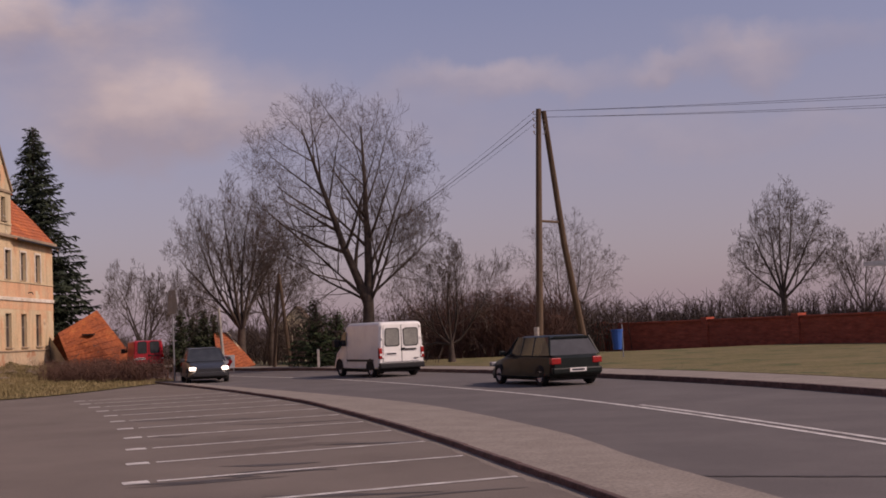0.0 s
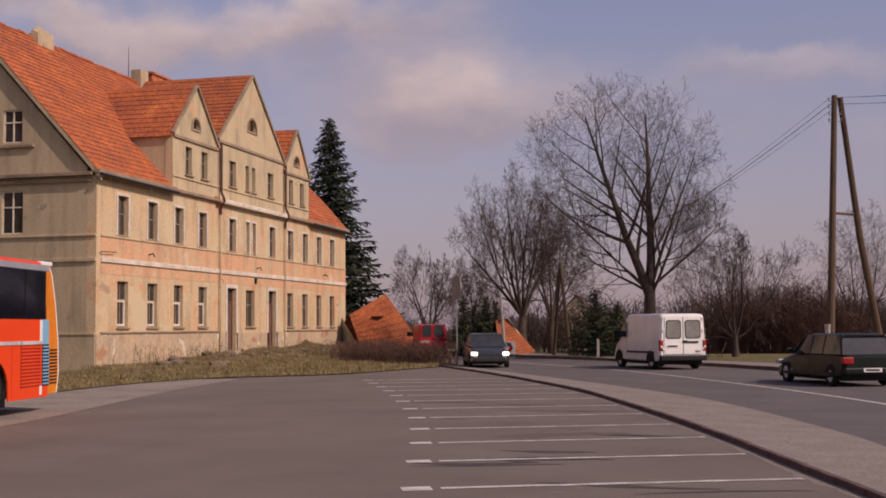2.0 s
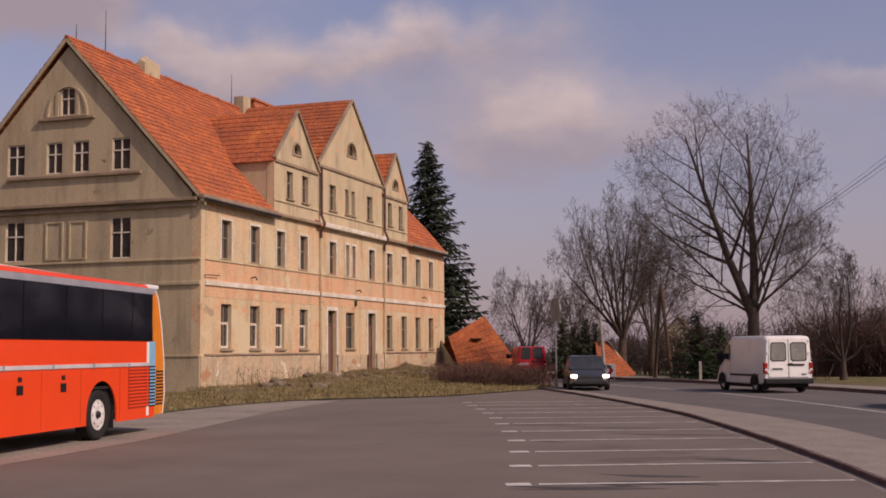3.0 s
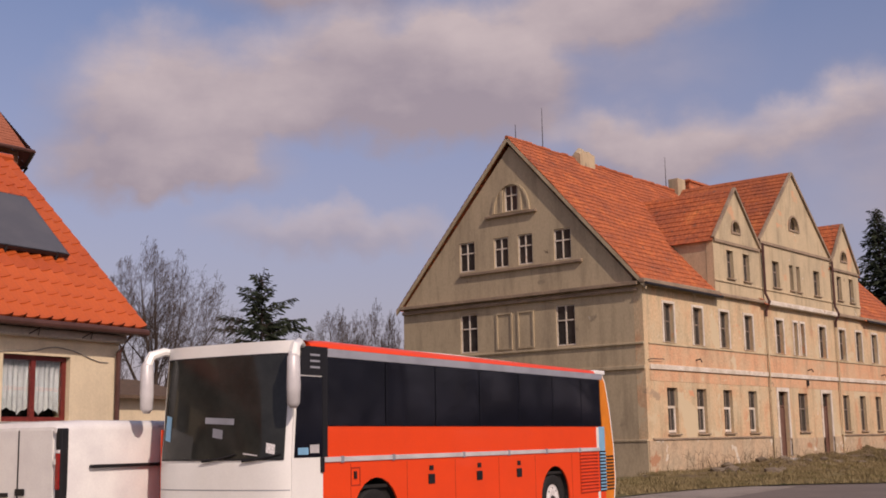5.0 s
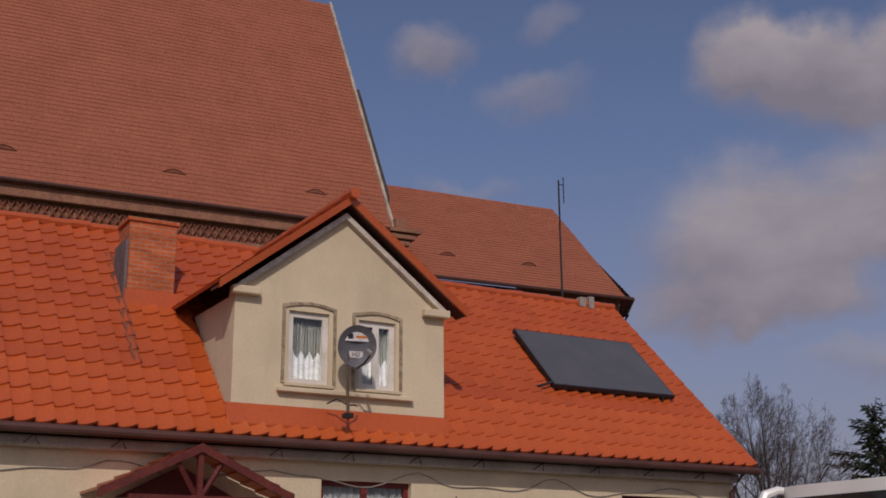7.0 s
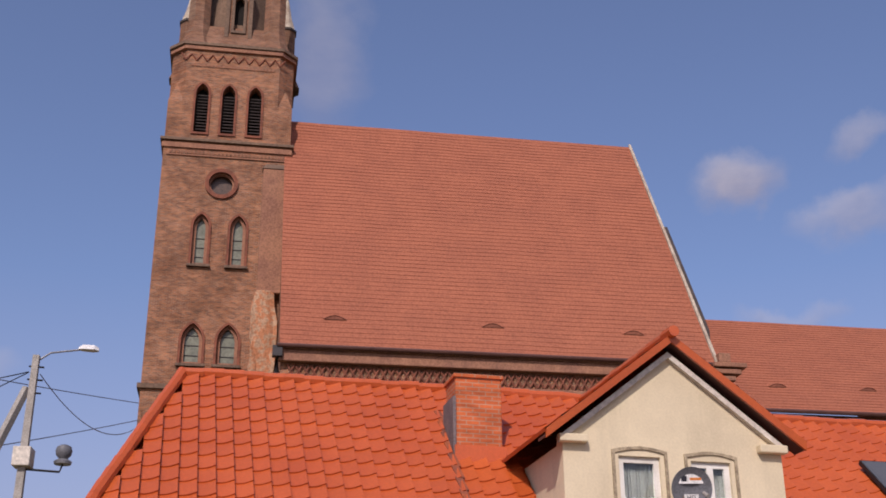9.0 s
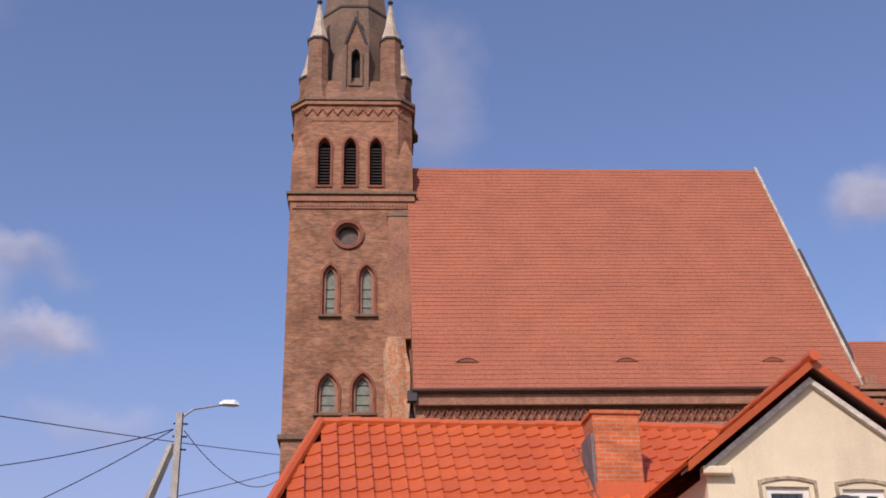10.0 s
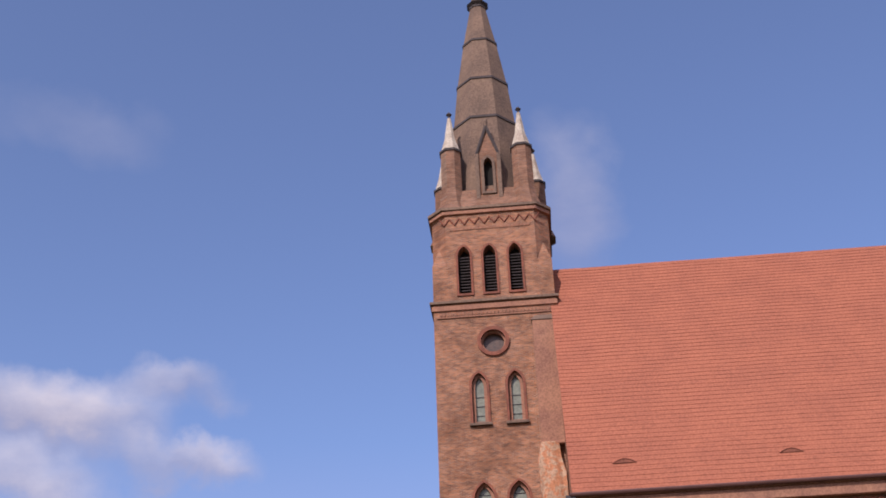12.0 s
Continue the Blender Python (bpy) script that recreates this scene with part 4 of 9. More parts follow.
    # three gables in the roof
    for (u0, u1, zb, za, wins, cen) in ((6.95, 12.1, 11.2, 14.0, ((8.35, 0.72), (10.15, 0.72)), 9.5), (12.1, 21.4, 11.7, 15.95, ((13.6, 0.85), (15.75, 0.48), (16.65, 0.48), (18.95, 0.85)), 16.65), (21.4, 25.75, 11.2, 13.95, ((22.35, 0.68), (24.2, 0.68)), 23.6)):
        d = new("roof_gable")
        d.parent = base
        z0 = EAVE + 0.2
        middle = u1 - u0 > 6
        out = [(u0 + 0.02, z0), (u1 - 0.02, z0), (u1 - 0.02, zb), (cen, za), (u0 + 0.02, zb)]
        hs = [rect(a, 9.35, a + w, 10.75) for a, w in wins]
        eh, ez0 = (0.6, 1.05) if middle else (0.42, 0.55)
        eye = arch(cen - eh, zb + ez0, cen + eh, zb + ez0 + eh + 0.12, pointed=False, steps=5)
        hs.append(eye)
        lu = part("lunette", slab(eye, [offset_loop(eye, -0.08)], 0.06, lambda a, b, d_: Vector((a, 0.14 + d_, b))), "oldframe", d, "half-round attic window frame")
        part("mullion", box(cen - 0.035, 0.13, zb + ez0 + 0.02, cen + 0.035, 0.19, zb + ez0 + eh), "oldframe", lu)
        part("lunette_rim", slab(offset_loop(eye, 0.10), [eye], 0.05, lambda a, b, d_: Vector((a, -0.05 + d_, b))), "trim", d)
        part("gable_front", slab(out, hs, 0.4, FRONT), "facade2", d)
        # dark sheet that paints the attic's shade behind the lunette
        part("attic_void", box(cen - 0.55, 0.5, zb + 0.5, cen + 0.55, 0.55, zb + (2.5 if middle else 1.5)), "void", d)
        for a, w in wins:
            old_window(base, ident, a, 9.35, a + w, 10.75, surround=None, bars=(0.6,))
        part("string_course", box(u0 + 0.05, -0.09, zb - 0.18, u1 - 0.05, 0.0, zb - 0.02, bevel=0.02), "trim", d)
        part("string_course", box(u0 + 0.05, -0.06, 9.1, u1 - 0.05, 0.0, 9.2, bevel=0.02), "facade2", d)
        # sloping edge mouldings
        for s, ue in ((1, u0 - 0.05), (-1, u1 + 0.05)):
            v = Vector((cen - ue, 0, za - zb))
            n = Vector((-v.z * s, 0, v.x * s)).normalized() * 0.13
            bm = bmesh.new()
            p0, p1 = Vector((ue, -0.12, zb - 0.02)), Vector((cen, -0.12, za))
            q = [p0, p1, p1 - n, p0 - n]
            f = [bm.verts.new(p + n * 0.6) for p in q]
            bk = [bm.verts.new(p + n * 0.6 + Vector((0, 0.14, 0))) for p in q]
            bm.faces.new(f)
            bm.faces.new(bk[::-1])
            for k in range(4):
                bm.faces.new((f[k], f[(k + 1) % 4], bk[(k + 1) % 4], bk[k]))
            part("gable_moulding", bm, "trim", d)
        slope = (RIDGE - EAVE) / c
        # side cheeks and the two roof planes running back into the main roof
        yb, yr = (zb - EAVE) / slope, (za - EAVE) / slope
        for ue in (u0, u1):
            bm = bmesh.new()
            vs = [Vector((ue, 0.41, EAVE + 0.3)), Vector((ue, 0.41, zb)), Vector((ue, yb + 0.3, zb))]
            for s2 in (0.0, 0.12):
                bm.faces.new([bm.verts.new(v + Vector((s2 if ue == u0 else -s2, 0, 0))) for v in vs])
            part("cheek", bm, "gable", d)
        for ue, s in ((u0, 1), (u1, -1)):
            tile_plane(d, Vector((ue - 0.16 * s, -0.06, zb - 0.16 * (za - zb) / abs(cen - ue))), Vector((ue - 0.16 * s, yb + 0.35, zb - 0.16 * (za - zb) / abs(cen - ue))),
                       Vector((cen, yr + 0.3, za + 0.06)), Vector((cen, -0.06, za + 0.06)), "oldtile", 0.36, "roof")
    # the main roof
    o = 0.32
    slope = (RIDGE - EAVE) / c
    ez = EAVE + 0.28 - o * slope
    tile_plane(base, Vector((-0.22, -o, ez)), Vector((L + 0.3, -o, ez)), Vector((L + 0.3, c, RIDGE + 0.25)), Vector((-0.22, c, RIDGE + 0.25)), "oldtile", 0.36, "roof", sag=0.06, dip=0.22,
               gaps=((6.95, 12.1, 9.5, 11.2, 14.0), (12.1, 21.4, 16.65, 11.7, 15.95), (21.4, 25.75, 23.6, 11.2, 13.95)))
    tile_plane(base, Vector((L + 0.3, W + o, ez)), Vector((-0.22, W + o, ez)), Vector((-0.22, c, RIDGE + 0.25)), Vector((L + 0.3, c, RIDGE + 0.25)), "oldtile", 0.36, "roof", sag=0.06, dip=0.22)
    for s in range(2):
        ya, yb2 = (-o, c) if s == 0 else (W + o, c)
        for x in (-0.22, L + 0.22):
            bm = bmesh.new()
            vs = [Vector((x, ya, ez - 0.02)), Vector((x, yb2, RIDGE + 0.22)), Vector((x, yb2, RIDGE)), Vector((x, ya, ez - 0.24))]
            f = [bm.verts.new(v) for v in vs]
            g = [bm.verts.new(v + Vector((0.08, 0, 0))) for v in vs]
            bm.faces.new(f)
            bm.faces.new(g[::-1])
            for k in range(4):
                bm.faces.new((f[k], f[(k + 1) % 4], g[(k + 1) % 4], g[k]))
            part("verge_board", bm, "gable", base)
    ridge_caps(base, [(-0.22, c, RIDGE + 0.24), (L + 0.3, c, RIDGE + 0.24)], "oldtile", dip=0.22)
    part("gutter", tube([(-0.3, -o - 0.06, ez + 0.02), (6.9, -o - 0.06, ez - 0.03)], 0.075, 8), "darkmetal", base)
    part("gutter", tube([(25.8, -o - 0.06, ez + 0.02), (L + 0.3, -o - 0.06, ez - 0.03)], 0.075, 8), "darkmetal", base)
    bm = box(5.65, c - 0.4, RIDGE - 0.6, 7.05, c + 0.35, RIDGE + 0.55)
    bmesh.ops.subdivide_edges(bm, edges=bm.edges[:], cuts=4, use_grid_fill=True)
    for v in bm.verts:
        if v.co.z > RIDGE + 0.2:
            v.co.z += 0.5 * noise.noise(v.co * 2.1) * (v.co.z - RIDGE - 0.2) / 0.35
            v.co.x += 0.05 * noise.noise(v.co * 3.0)
    part("chimney", bm, "gable", base, "plastered chimney with broken top")
    part("chimney", box(16.1, c - 0.35, RIDGE - 0.8, 17.0, c + 0.3, RIDGE + 0.75, bevel=0.03), "gable", base, "pale plastered chimney")
    part("chimney", box(17.2, c - 0.5, RIDGE - 0.8, 20.0, c + 0.4, RIDGE + 0.85, bevel=0.02), "chimneybrick", base, "wide red brick chimney")
    part("chimney_cap", box(17.1, c - 0.58, RIDGE + 0.68, 20.1, c + 0.48, RIDGE + 0.78), "chimneybrick", base)
    for x, h in ((2.85, 2.3), (0.55, 1.0), (15.3, 1.9)):
        part("lightning_rod", tube([(x, c, RIDGE), (x, c, RIDGE + h)], [0.03, 0.012], 5), "darkmetal", base)
    # near-black sheets behind the openings, painting in the shade of the rooms
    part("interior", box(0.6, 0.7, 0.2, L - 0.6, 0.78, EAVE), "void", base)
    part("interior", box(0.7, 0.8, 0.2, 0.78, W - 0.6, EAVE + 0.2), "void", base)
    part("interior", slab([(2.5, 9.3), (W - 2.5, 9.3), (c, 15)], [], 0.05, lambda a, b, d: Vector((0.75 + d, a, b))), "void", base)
    # bits of old fittings on the front
    for u, z in ((4.6, 5.15), (17.3, 5.1), (28.4, 5.15)):
        part("lamp_bracket", tube([(u, 0, z), (u, -0.25, z + 0.05), (u + 0.05, -0.3, z - 0.1)], 0.035, 5), "darkmetal", base)
    part("lamp_bracket", box(17.0, -0.12, 4.25, 17.16, 0, 4.55), "darkmetal", base)
    part("bracket", tube([(0.25, 0, 5.0), (0.25, -0.15, 5.05), (1.4, -0.15, 5.08)], 0.02, 5), "darkmetal", base)
    return base


def tile_plane(parent, p00, p10, p11, p01, mat, row, name, sag=0.0, gaps=(), step=0.02, cell=0.6, dip=0.0):
    """A roof plane of overlapping courses: p00 to p10 runs along the eave, p01 and p11 lie on the ridge."""
    bm = bmesh.new()
    rows = max(2, round((p01 - p00).length / row))
    nrm = (p10 - p00).cross(p01 - p00).normalized()
    if nrm.z < 0:
        nrm = -nrm
    cols = max(1, round((p10 - p00).length / cell))
    def place(u, v):
        p = p00.lerp(p10, u).lerp(p01.lerp(p11, u), v)
        w = noise.noise(Vector((p.x * 0.35, p.y * 0.35, p.z * 0.35))) * sag
        return p + nrm * w - Vector((0, 0, dip * v * math.sin(math.pi * min(1, max(0, u)))))
    last_tops = None
    for r in range(rows):
        v0, v1 = r / rows, (r + 1.0) / rows
        prev, tops = None, []
        for k in range(cols + 1):
            u = k / cols
            jit = random.uniform(-0.006, 0.006)
            lift = step * 1.6 + jit
            a, b, c0 = place(u, v0) + nrm * lift, place(u, min(v1, 1.0)) + nrm * 0.004, place(u, v0) - nrm * 0.01
            cut = (last_tops[k] if last_tops else bm.verts.new(c0), bm.verts.new(a), bm.verts.new(b))
            tops.append(cut[2])
            if prev:
                mid = (a + prev[1].co) / 2
                skip = False
                for (g0, g1, gc, zb, za) in gaps:
                    if g0 + 0.1 < mid.x < g1 - 0.1:
                        roofz = zb + (za - zb) * (1 - abs(mid.x - gc) / (gc - g0 if mid.x < gc else g1 - gc))
                        skip = skip or mid.z < roofz - 0.25
                if not skip:
                    bm.faces.new((prev[0], prev[1], cut[1], cut[0]))
                    bm.faces.new((prev[1], prev[2], cut[2], cut[1]))
            prev = cut
        last_tops = tops
    for v in [v for v in bm.verts if not v.link_faces]:
        bm.verts.remove(v)
    return part(name, bm, mat, parent)


def ridge_caps(parent, line, mat, length=0.4, r=0.11, dip=0.0):
    a, b = Vector(line[0]), Vector(line[1])
    n = max(1, round((b - a).length / length))
    d = (b - a) / n
    bm = tube([(-0.5 * d.length, 0, 0), (0.53 * d.length, 0, 0)], [r, r * 1.12], 8)
    proto = None
    rot = Vector((1, 0, 0)).rotation_difference(d).to_matrix().to_4x4()
    for k in range(n):
        rough = 0.05 if dip else 0.015
        m = Matrix.Translation(a + d * (k + 0.5) + Vector((0, 0, random.uniform(-rough, rough) - dip * math.sin(math.pi * (k + 0.5) / n)))) @ rot
        if proto is None:
            proto = part("ridge_tile", bm, mat, parent, loc=m)
        else:
            ob = new("ridge_tile", proto.data)
            ob.parent = parent
            ob.matrix_basis = m


old_building()


# ---- the cream house with the new red roof ----
HOUSE_TURN = 8.3


def tiled_slope(parent, u0, u1, n0, z0, tan, rise, mat, pitch_u, pitch_s, cut_left=0.0, label="", single_rows=5, sink=0.0, sink_from=0.0):
    """A slope of big pan tiles; the lowest courses are single tiles, the rest one field."""
    roof = new("roof")
    roof.parent = parent
    roof["label"] = label
    rows = round(rise * math.hypot(1, 1 / tan) / pitch_s)
    fac = rise / rows
    cols = round((u1 - u0) / pitch_u)
    pu = (u1 - u0) / cols
    k2 = 1 / math.hypot(1, tan)
    per = 8
    def pan():
        """One tile at the origin of the slope: verts and faces."""
        lines = []
        for (zz, lift) in ((0.0, -0.02), (0.0, 0.03), (fac * 0.12, 0.026), (fac * 1.04, 0.0)):
            line = []
            for k in range(per + 2):
                ph = (0.0, 0.12, 0.26, 0.4, 0.54, 0.68, 0.8, 0.9, 0.985, 0.99)[k]
                wave = 0.072 * (min(ph, 0.92) / 0.92) ** 1.5 if k < per + 1 else -0.01
                drop = -0.018 * math.sin(math.pi * ph) if zz < fac * 0.5 else 0.0
                h = lift + wave
                line.append(Vector((ph * pu, (zz + drop) / tan - h * tan * k2, zz + drop + h * k2)))
            lines.append(line)
        vs = [p for line in lines for p in line]
        n = per + 2
        fs = [(r * n + k, r * n + k + 1, (r + 1) * n + k + 1, (r + 1) * n + k) for r in range(3) for k in range(n - 1)]
        return vs, fs
    vs, fs = pan()
    me = bpy.data.meshes.new("roof_tile")
    me.from_pydata([tuple(v) for v in vs], [], fs)
    me.materials.append(M[mat])
    me.polygons.foreach_set("use_smooth", [True] * len(me.polygons))
    me.set_sharp_from_angle(angle=radians(40))
    field_v, field_f = [], []
    for r in range(rows):
        zz = r * fac
        for k in range(cols):
            u = u0 + k * pu
            if u + pu * 0.35 < u0 + cut_left * (zz + fac * 0.5):
                continue
            low = sink * zz / rise * min(1.0, max(0.0, (u - sink_from) / 2.0))
            at = Vector((u, n0 + zz / tan, z0 + zz - low + random.uniform(-0.003, 0.003)))
            if r < single_rows:
                ob = new("roof_tile", me)
                ob.parent = roof
                ob.matrix_basis = Matrix.Translation(at)
            else:
                b = len(field_v)
                field_v += [v + at for v in vs]
                field_f += [tuple(i + b for i in f) for f in fs]
    fm = bpy.data.meshes.new("tile_field")
    fm.from_pydata([tuple(v) for v in field_v], [], field_f)
    fm.materials.append(M[mat])
    fm.polygons.foreach_set("use_smooth", [True] * len(fm.polygons))
    fm.set_sharp_from_angle(angle=radians(40))
    fo = new("tile_field", fm)
    fo.parent = roof
    tagged(fo, kind="stuff")
    part("roof_boarding", lofted([[Vector((u0 + cut_left * zz, n0 + zz / tan + 0.03, z0 + zz - 0.03 - sink * zz / rise)), Vector((u1, n0 + zz / tan + 0.03, z0 + zz - 0.03 - sink * zz / rise)), Vector((u1, n0 + zz / tan + 0.06, z0 + zz - 0.06 - sink * zz / rise)), Vector((u0 + cut_left * zz, n0 + zz / tan + 0.06, z0 + zz - 0.06 - sink * zz / rise))] for zz in (0.0, rise)]), mat, roof)
    return roof


def sash_window(parent, m, a0, b0, a1, b1, frame_mat, panes=2, deep=0.10, curtain=True, frame=0.07, name="window", sill_mat="concrete", lace=False):
    w = new(name)
    w.parent = parent
    w.matrix_basis = m
    step = (a1 - a0) / panes
    hs = [rect(a0 + step * k + frame * (1 if k == 0 else 0.6), b0 + frame, a0 + step * (k + 1) - frame * (1 if k == panes - 1 else 0.6), b1 - frame) for k in range(panes)]
    part("window_frame", slab(rect(a0, b0, a1, b1), hs, 0.06, lambda a, b, d: Vector((a, deep + d, b))), frame_mat, w)
    for h in hs:
        g = part("pane", box(h[0][0], deep + 0.03, h[0][1], h[2][0], deep + 0.035, h[2][1]), M["window_glass"], w)
        g.visible_shadow = False
    if curtain:
        bm = bmesh.new()
        n = 40
        top, prev = b1 - 0.05, None
        for k in range(n + 1):
            a = a0 + 0.05 + (a1 - a0 - 0.1) * k / n
            f = k / n
            low = b0 + 0.06 if lace else b0 + 0.1 + 0.12 * abs(math.sin(f * math.pi * 3)) + 0.05 * abs(math.sin(f * math.pi * 9))
            y = deep + 0.12 + 0.02 * math.sin(k * 1.9)
            cut = (bm.verts.new((a, y, low)), bm.verts.new((a, y, top)))
            if prev:
                bm.faces.new((prev[0], cut[0], cut[1], prev[1]))
            prev = cut
        part("curtain", bm, "vangauze" if lace else "curtain", w, "grey net curtain")
    if lace:
        bm = bmesh.new()
        n, prev = 24, None
        for k in range(n + 1):
            a = a0 + 0.06 + (a1 - a0 - 0.12) * k / n
            tooth = abs((k / n * 4) % 1.0 - 0.5) * 2
            y = deep + 0.085 + 0.008 * math.sin(k * 1.7)
            cut = (bm.verts.new((a, y, b0 + 0.07)), bm.verts.new((a, y, b0 + (b1 - b0) * (0.36 + 0.12 * (1 - tooth)))))
            if prev:
                bm.faces.new((prev[0], cut[0], cut[1], prev[1]))
            prev = cut
        part("lace_curtain", bm, "lace", w, "white lace half curtain with a zigzag edge")
    # no room is built: a dark plate paints its shade
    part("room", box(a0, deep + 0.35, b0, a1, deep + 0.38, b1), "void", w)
    part("sill", box(a0 - 0.08, -0.10, b0 - 0.06, a1 + 0.08, deep, b0 - 0.003, bevel=0.01), sill_mat, w)
    return w


M["window_glass"] = clear_glass("window_glass")
M["soot"] = material("sooty_tile", (0.20, 0.065, 0.04), (0.34, 0.085, 0.03), rough=0.8, scale=5)
M["framewhite"] = material("worn_white_frame", (0.74, 0.71, 0.64), (0.62, 0.57, 0.49), rough=0.6, scale=3, fine=30, bump=0.03, fine_mix=0.05)
M["crumbled"] = material("crumbled_plaster", (0.40, 0.32, 0.21), (0.20, 0.15, 0.10), rough=0.95, scale=7, fine=30, bump=0.5)
M["paleplaster"] = material("pale_cornice_plaster", (0.48, 0.43, 0.36), (0.38, 0.34, 0.29), rough=0.95, scale=1.5, fine=25, bump=0.1, fine_mix=0.1, streaks=0.25)
M["lead"] = material("lead_sheet", (0.13, 0.11, 0.11), (0.2, 0.15, 0.14), rough=0.7, scale=4)


def house():
    h = thing("house", Matrix.Rotation(radians(90 + HOUSE_TURN), 4, "Z"), "cream plastered house with bright red pan-tile roof and dormer", "house")
    E, R, N0, TAN = 4.09, 8.42, 18.0, 0.985
    rise = R - E
    NR = N0 + rise / TAN
    U0, U1 = -1.25, 17.75
    WN = 18.42
    # walls
    wins = [(2.0 - 1.2, 2.15, 2.3, 3.47), (8.34, 2.15, 10.04, 3.5), (14.62, 2.2, 16.2, 3.45)]
    door = (5.3, -0.1, 6.5, 2.3)
    hs = [rect(*w) for w in wins] + [rect(*door)]
    part("wall", slab(rect(U0 + 0.35, -0.2, U1 - 0.3, E - 0.05), hs, 0.4, lambda a, b, d: Vector((a, WN + d, b))), "housewall", h, "cream roughcast front wall")
    gab = [(WN + 0.4, -0.2), (2 * NR - WN, -0.2), (2 * NR - WN, E - 0.1), (NR, R - 0.12), (WN + 0.4, E + 0.1)]
    part("wall", slab(gab, [], 0.4, lambda a, b, d: Vector((U1 - 0.3 - d, a, b))), "housewall", h)
    part("wall", box(U0 + 0.35, WN + 0.41, -0.2, U0 + 0.75, 2 * NR - WN, E), "housewall", h)
    part("wall", box(U0 + 0.76, 2 * NR - WN - 0.4, -0.2, U1 - 0.71, 2 * NR - WN, E), "housewall", h)
    part("cornice", box(U0 + 0.3, WN - 0.20, E - 0.31, U1 - 0.25, WN - 0.003, E - 0.14, bevel=0.04), "paleplaster", h, "grey plaster eaves cornice")
    part("soffit", box(U0 + 0.05, N0 + 0.06, E - 0.12, U1 - 0.05, WN + 0.1, E - 0.07), "gutter", h)
    up = Matrix.Translation((0, WN, 0))
    for w in wins:
        sash_window(h, up, *w, "windowwood", panes=2, deep=0.12, frame=0.09)
    d = part("door", box(door[0] + 0.05, WN + 0.2, 0, door[2] - 0.05, WN + 0.26, 2.25), "redwood", h, "dark red wooden front door")
    part("door_handle", tube([(door[0] + 0.15, WN + 0.19, 1.05), (door[0] + 0.15, WN + 0.12, 1.05), (door[0] + 0.28, WN + 0.12, 1.05)], 0.012, 6), "silver", d)
    # roof planes, with a steep hip at the left end
    tiled_slope(h, U0, U1, N0, E, TAN, rise, "newtile", 0.30, 0.40, cut_left=1.82 / rise, label="bright red glazed pan tiles", single_rows=4, sink=0.19, sink_from=8.2)
    bm = bmesh.new()
    hipn = [Vector((U0, N0, E)), Vector((U0 + 1.82, NR, R)), Vector((U0, 2 * NR - N0, E))]
    bm.faces.new([bm.verts.new(v) for v in hipn])
    bm.faces.new([bm.verts.new(v - Vector((-0.05, 0, 0.08))) for v in hipn])
    part("roof_hip", bm, "newtile", h)
    bm = bmesh.new()
    back = [Vector((U0, 2 * NR - N0, E)), Vector((U0 + 1.82, NR, R)), Vector((U1, NR, R - 0.19)), Vector((U1, 2 * NR - N0, E))]
    bm.faces.new([bm.verts.new(v) for v in back])
    part("roof_back", bm, "newtile", h)
    part("verge_board", lofted([[Vector((U1 - 0.06, n, z)), Vector((U1 + 0.03, n, z)), Vector((U1 + 0.03, n, z - 0.2)), Vector((U1 - 0.06, n, z - 0.2))] for n, z in ((N0 + 0.03, E + 0.02), (NR, R - 0.17))]), "gutter", h)
    ridge_caps(h, [(U0 + 1.8, NR, R + 0.05), (8.2, NR, R + 0.05)], "newtile", 0.38, 0.10)
    ridge_caps(h, [(8.2, NR, R + 0.05), (10.2, NR, R - 0.14)], "newtile", 0.38, 0.10)
    ridge_caps(h, [(10.2, NR, R - 0.14), (U1, NR, R - 0.14)], "newtile", 0.38, 0.10)
    ridge_caps(h, [(U0, N0, E + 0.08), (U0 + 1.8, NR, R + 0.05)], "newtile", 0.38, 0.10)
    smooth(part("gutter", tube([(U0, N0 - 0.05, E - 0.07), (U1 + 0.02, N0 - 0.05, E - 0.09)], 0.075, 10), "gutter", h, "brown half-round gutter"))
    part("downpipe", tube([(U1 - 0.35, N0 - 0.02, E - 0.12), (U1 - 0.4, WN - 0.1, E - 0.5), (U1 - 0.4, WN - 0.08, 0.1)], 0.05, 8), "gutter", h)
    for k in range(14):
        u = U0 + 0.9 + k * 1.28
        part("gutter_bracket", tube([(u, WN - 0.21, E - 0.27), (u + 0.1, N0 + 0.03, E - 0.16), (u + 0.22, WN - 0.21, E - 0.28)], 0.010, 4), "darkmetal", h)
    # loose cable under the eaves
    cable = []
    for k in range(80):
        u = U0 + 0.6 + (U1 - U0 - 1.2) * k / 79
        cable.append((u, WN - 0.02, E - 0.42 - 0.24 * abs(math.sin(k * 0.26)) - 0.05 * math.sin(k * 0.9)))
    part("cable", tube(cable, 0.010, 4), "concrete", h, "loose cable looping under the eaves")
    # dormer
    DU0, DU1, DN, DZ0, DZE, DA = 6.1, 10.62, 18.28, 4.45, 6.45, 8.06
    dm = new("dormer")
    dm.parent = h
    dm["label"] = "cream plastered dormer with two small windows"
    cen = 8.6
    outl = [(6.65, DZ0 + 0.1), (DU1, DZ0 + 0.06), (DU1, DZE + 0.05), (cen, DA), (6.65, DZE + 0.05)]
    wl, wr = (7.62, 5.04, 8.36, 6.28), (8.92, 5.04, 9.64, 6.25)
